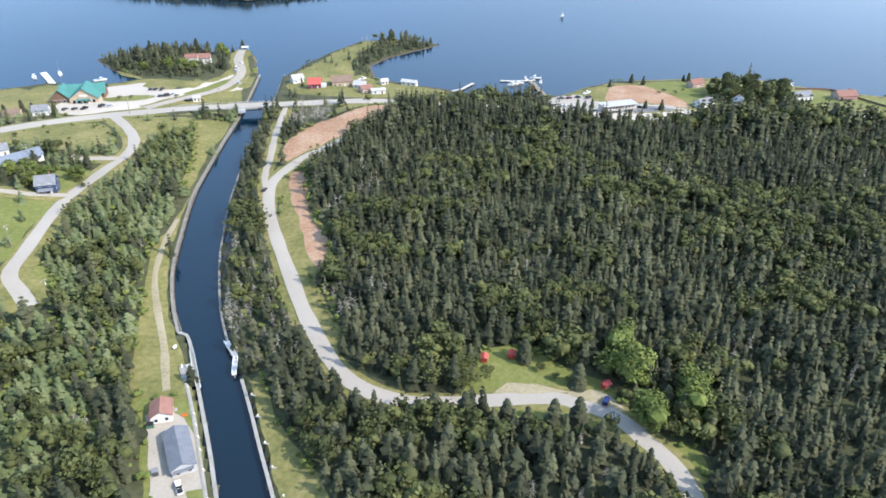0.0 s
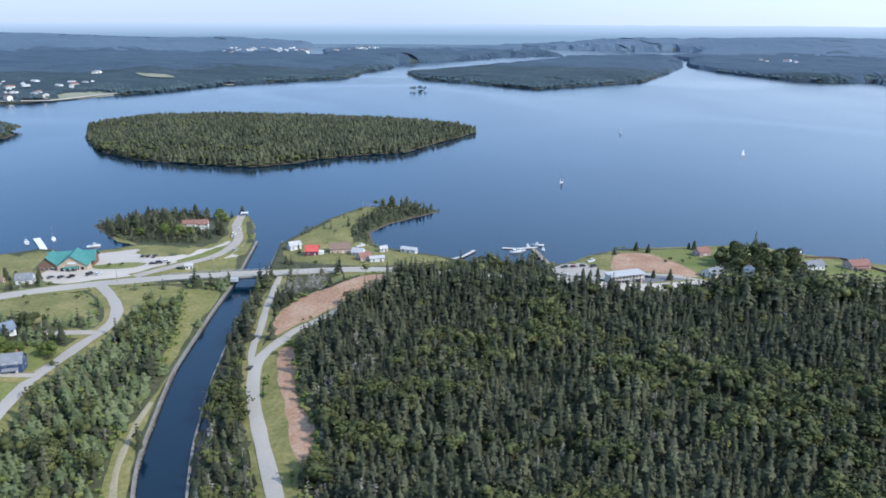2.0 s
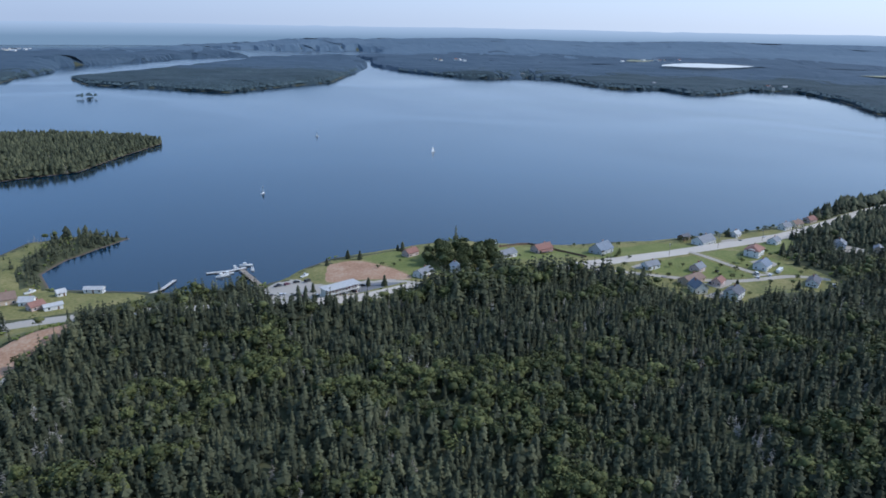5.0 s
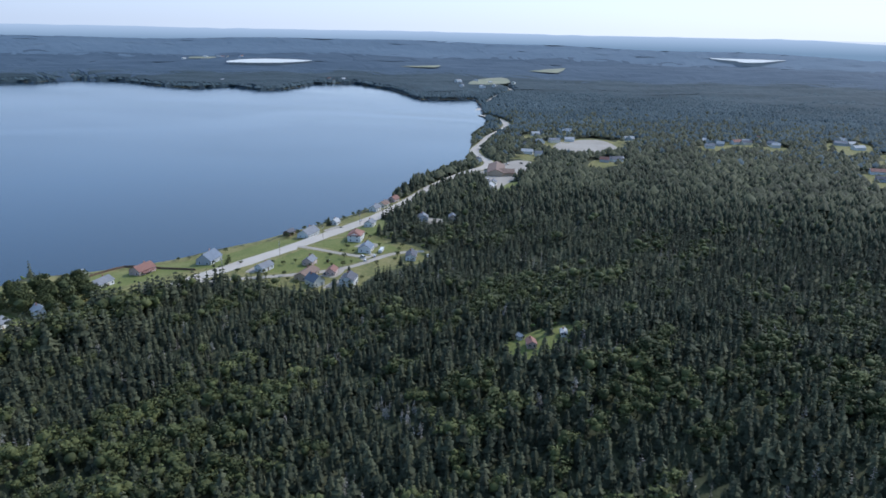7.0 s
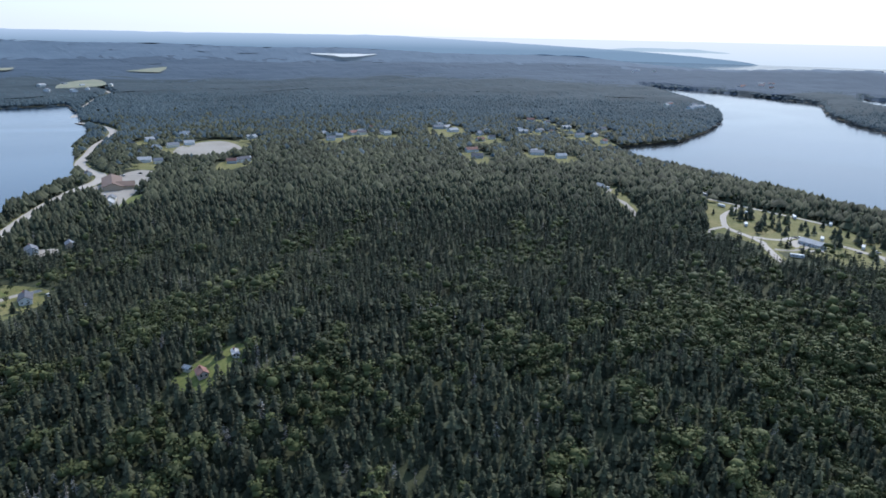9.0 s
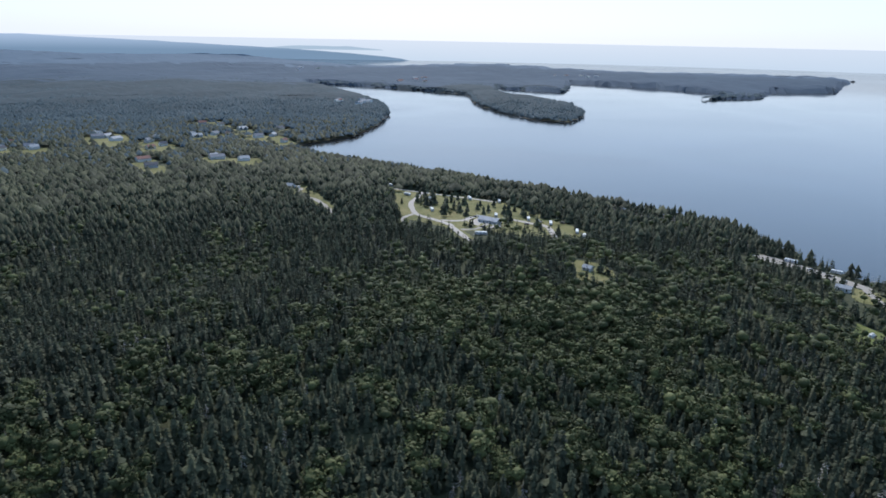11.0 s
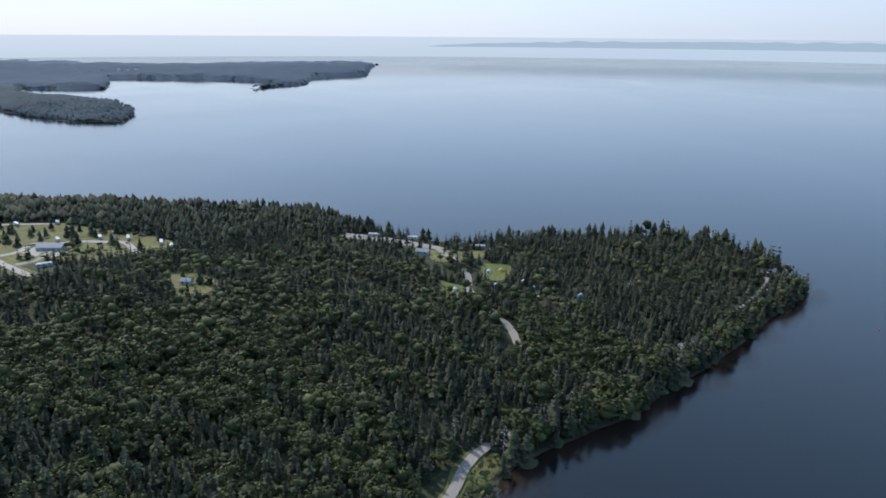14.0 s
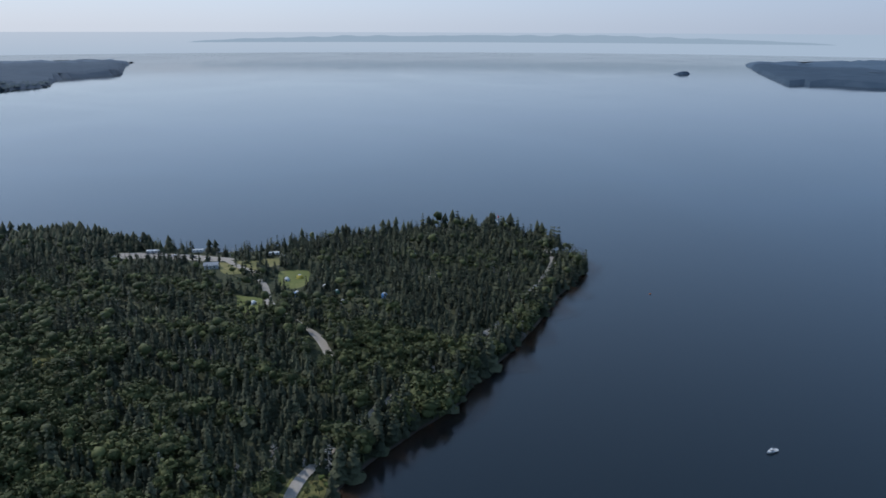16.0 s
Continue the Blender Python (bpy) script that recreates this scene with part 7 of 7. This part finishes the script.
# ---- trees that stand apart ----
def lone_tree(name, shape, mat, label, trunk_r=0.022, limbs=5, seed=0):
    """A tree of its own: tapered trunk with limbs, and a crown; one metre high, to be scaled."""
    e = tagged(new(name), label, "tree")
    r = random.Random(seed)
    bm = tube(bmesh.new(), (0, 0, -0.05), (0, 0, 0.62), trunk_r, trunk_r * 0.45, n=7)
    for k in range(limbs):
        a, h = k * 2.4 + r.uniform(-0.4, 0.4), 0.28 + 0.07 * k
        tube(bm, (0, 0, h), (0.17 * math.cos(a), 0.17 * math.sin(a), h + 0.16), trunk_r * 0.4, trunk_r * 0.15, n=5)
    part("trunk", bm, M_BARK, e)
    v, f = shape
    crown = new("crown", mesh_of("crown", v, f, mat, np.random.RandomState(seed).uniform(0.2, 0.9, len(v)) * 0.35 + r.uniform(0.1, 0.6)))
    crown.parent = e
    return e


def big_crown(seed):
    v1, f1 = leaf_tree(15, 120, seed, 0.027, 0.2)
    v2, f2 = lump_tree(4, seed + 70)
    return np.concatenate([v1, v2 * (0.85, 0.85, 0.95)]), np.concatenate([f1, f2 + len(v1)])


MAPLES = [lone_tree("maple_tree", big_crown(s), M_MAPLE, "large round-crowned maple in full leaf", 0.025, 6, s) for s in (1, 2, 3)]
POPLARS = [lone_tree("poplar_tree", big_crown(s), M_LEAF, "broad dark green poplar on the lake shore", 0.025, 6, s) for s in (11, 12, 13)]
BIRCHES = [lone_tree("birch_tree", leaf_tree(7, 60, s, 0.032), M_LEAF, "slender birch in light green leaf", 0.015, 5, s) for s in (4, 5)]
LONE_SPRUCES = [lone_tree("spruce_tree", branch_tree(16, 8, s, girth=0.25), M_SPRUCE, "single dark spruce standing apart", 0.016, 0, s) for s in (6, 7, 8)]
SHRUBS = [lone_tree("shrub", leaf_tree(6, 30, s, 0.05), M_LEAF, "low leafy shrub on the grass", 0.02, 3, s) for s in (9, 10)]
used = set()


def plant(kinds, spots, low, high, wide=1.0):
    for i, (x, y) in enumerate(spots):
        src = kinds[i % len(kinds)]
        h = rng.uniform(low, high)
        m = placed(x, y, rng.uniform(0, 360)) @ Matrix.Diagonal((h * wide, h * wide, h, 1))
        if src.name in used:
            copy_thing(src, m @ Matrix.Diagonal((1 / src.scale.x, 1 / src.scale.y, 1 / src.scale.z, 1)))
        else:
            src.matrix_basis = m
            used.add(src.name)


plant(MAPLES, [(73, 174), (76, 166), (74.5, 148), (89, 150), (91, 158), (76, 181)], 14, 17, 1.2)
plant(BIRCHES, [(44, 182), (47, 190), (54, 180), (59, 178), (30, 174), (24, 171), (21, 168)], 5, 8, 1.4)
plant(POPLARS, [(221, 446), (228, 432), (236, 428), (248, 424), (260, 426), (234, 416), (244, 414), (256, 414)], 10, 14, 1.3)
plant(POPLARS, [(226, 455), (235, 447), (246, 441), (256, 440), (250, 452), (238, 458), (262, 446), (230, 440), (242, 434), (254, 431), (266, 437), (270, 445)], 12, 17, 1.15)
plant(BIRCHES, [(46, 192), (50, 190), (26, 178), (12, 172), (18, 173), (22, 177), (8, 175), (100, 180)], 6, 10, 1.2)
plant(LONE_SPRUCES, [(58.5, 168), (43.6, 181), (6.5, 173), (72, 200), (33, 154), (39, 152), (47, 152.5), (54, 151), (21, 157), (12, 158)], 8, 12, 1.2)
plant(LONE_SPRUCES, [(-200, 556), (-196, 563), (-190, 556), (-186, 566), (-180, 560), (-174, 570), (-166, 580), (-158, 585), (-172, 556), (-162, 566), (-152, 552), (-126, 580), (-122, 552), (-118, 545), (-210, 572), (-205, 580), (-196, 590), (-186, 596), (-176, 600), (-150, 600)], 7, 13, 1.25)
plant(MAPLES, [(-124, 586), (-129, 590), (-160, 548), (-148, 543), (-140, 540), (-178, 548)], 7, 11, 1.4)
plant(LONE_SPRUCES, [(-224, 446), (-216, 442), (-205, 446), (-201, 437), (-232, 440), (-180, 322), (-172, 332), (-164, 340), (-175, 345), (-160, 352), (-150, 345)], 6, 10, 1.2)
plant(MAPLES, [(-167, 320), (-170, 328), (-162, 326), (-180, 330), (-176, 338), (-150, 330), (-188, 322)], 6, 9, 1.5)
plant(LONE_SPRUCES, [(162, 481), (180, 488), (187, 483), (222, 487), (219, 489), (334, 361), (470, 406), (168, 424), (177, 420), (126, 432), (132, 436), (129, 429), (136, 434)], 4.5, 8, 1.2)
plant(SHRUBS, [(188, 455), (193, 459), (199, 453), (208, 462), (349, 401), (353, 404), (358, 408), (363, 414), (345, 398), (437, 411), (446, 409), (469, 408), (480, 409), (492, 406), (504, 404), (512, 405), (520, 405), (345, 366), (364, 366), (395, 350), (380, 338), (392, 330), (-168, 408), (-190, 398), (-174, 386), (-205, 392), (-144, 320), (-148, 327), (-136, 470), (-165, 470), (-172, 468)], 1.8, 4.0, 1.8)
plant(SHRUBS, [(513, -200), (512, -204), (508, -206), (516, -203), (489, -218), (491, -229), (494, -241), (494, -249), (481, -217), (482, -227), (486, -236), (498, -252), (484, -244), (476, -232), (598, -203), (611, -213), (562, -221), (557, -211), (566, -215), (572, -222), (580, -216), (590, -222), (560, -205), (575, -222), (590, -238), (605, -232), (540, -262), (495, -272), (70, 163), (72, 160), (52, 172), (48, 176), (56, 170), (15, 176), (20, 180)], 2.2, 4.5, 1.7)
plant(SHRUBS, [(145.5, -96), (144, -103), (145, -110), (143.5, -116), (146, -122), (144, -128), (147, -132), (143, -134), (145.5, -138), (148, -140), (142, -124), (142.5, -109)], 2.0, 4.2, 1.6)
plant(LONE_SPRUCES, [(580, -228), (584, -236), (575, -240), (600, -250), (612, -244), (560, -282), (530, -292), (490, -300), (640, -230), (655, -232), (600, -215), (470, -262)], 6, 10, 1.2)
plant(SHRUBS, [(342, 440), (348, 436), (356, 430), (364, 427), (372, 425), (440, 415), (448, 414), (456, 413), (464, 412), (474, 411), (484, 410), (495, 409), (508, 408), (516, 407), (526, 407), (560, 407), (566, 406), (582, 404), (590, 403), (428, 410), (424, 412),
    (446, 350), (450, 342), (434, 334), (412, 342), (408, 350), (388, 362), (384, 344), (366, 346), (342, 344), (338, 334), (350, 314), (362, 314), (366, 304), (410, 306), (430, 304), (432, 316), (340, 360), (452, 366), (456, 372), (352, 392), (360, 372), (372, 362), (398, 340), (416, 350), (426, 358), (450, 356), (444, 366), (336, 380), (348, 352), (382, 330), (396, 312), (420, 310), (440, 318)], 2.6, 5.0, 1.5)
plant(LONE_SPRUCES, [(336, 362), (372, 318), (448, 330), (342, 308), (462, 352), (404, 298)], 6, 9, 1.2)
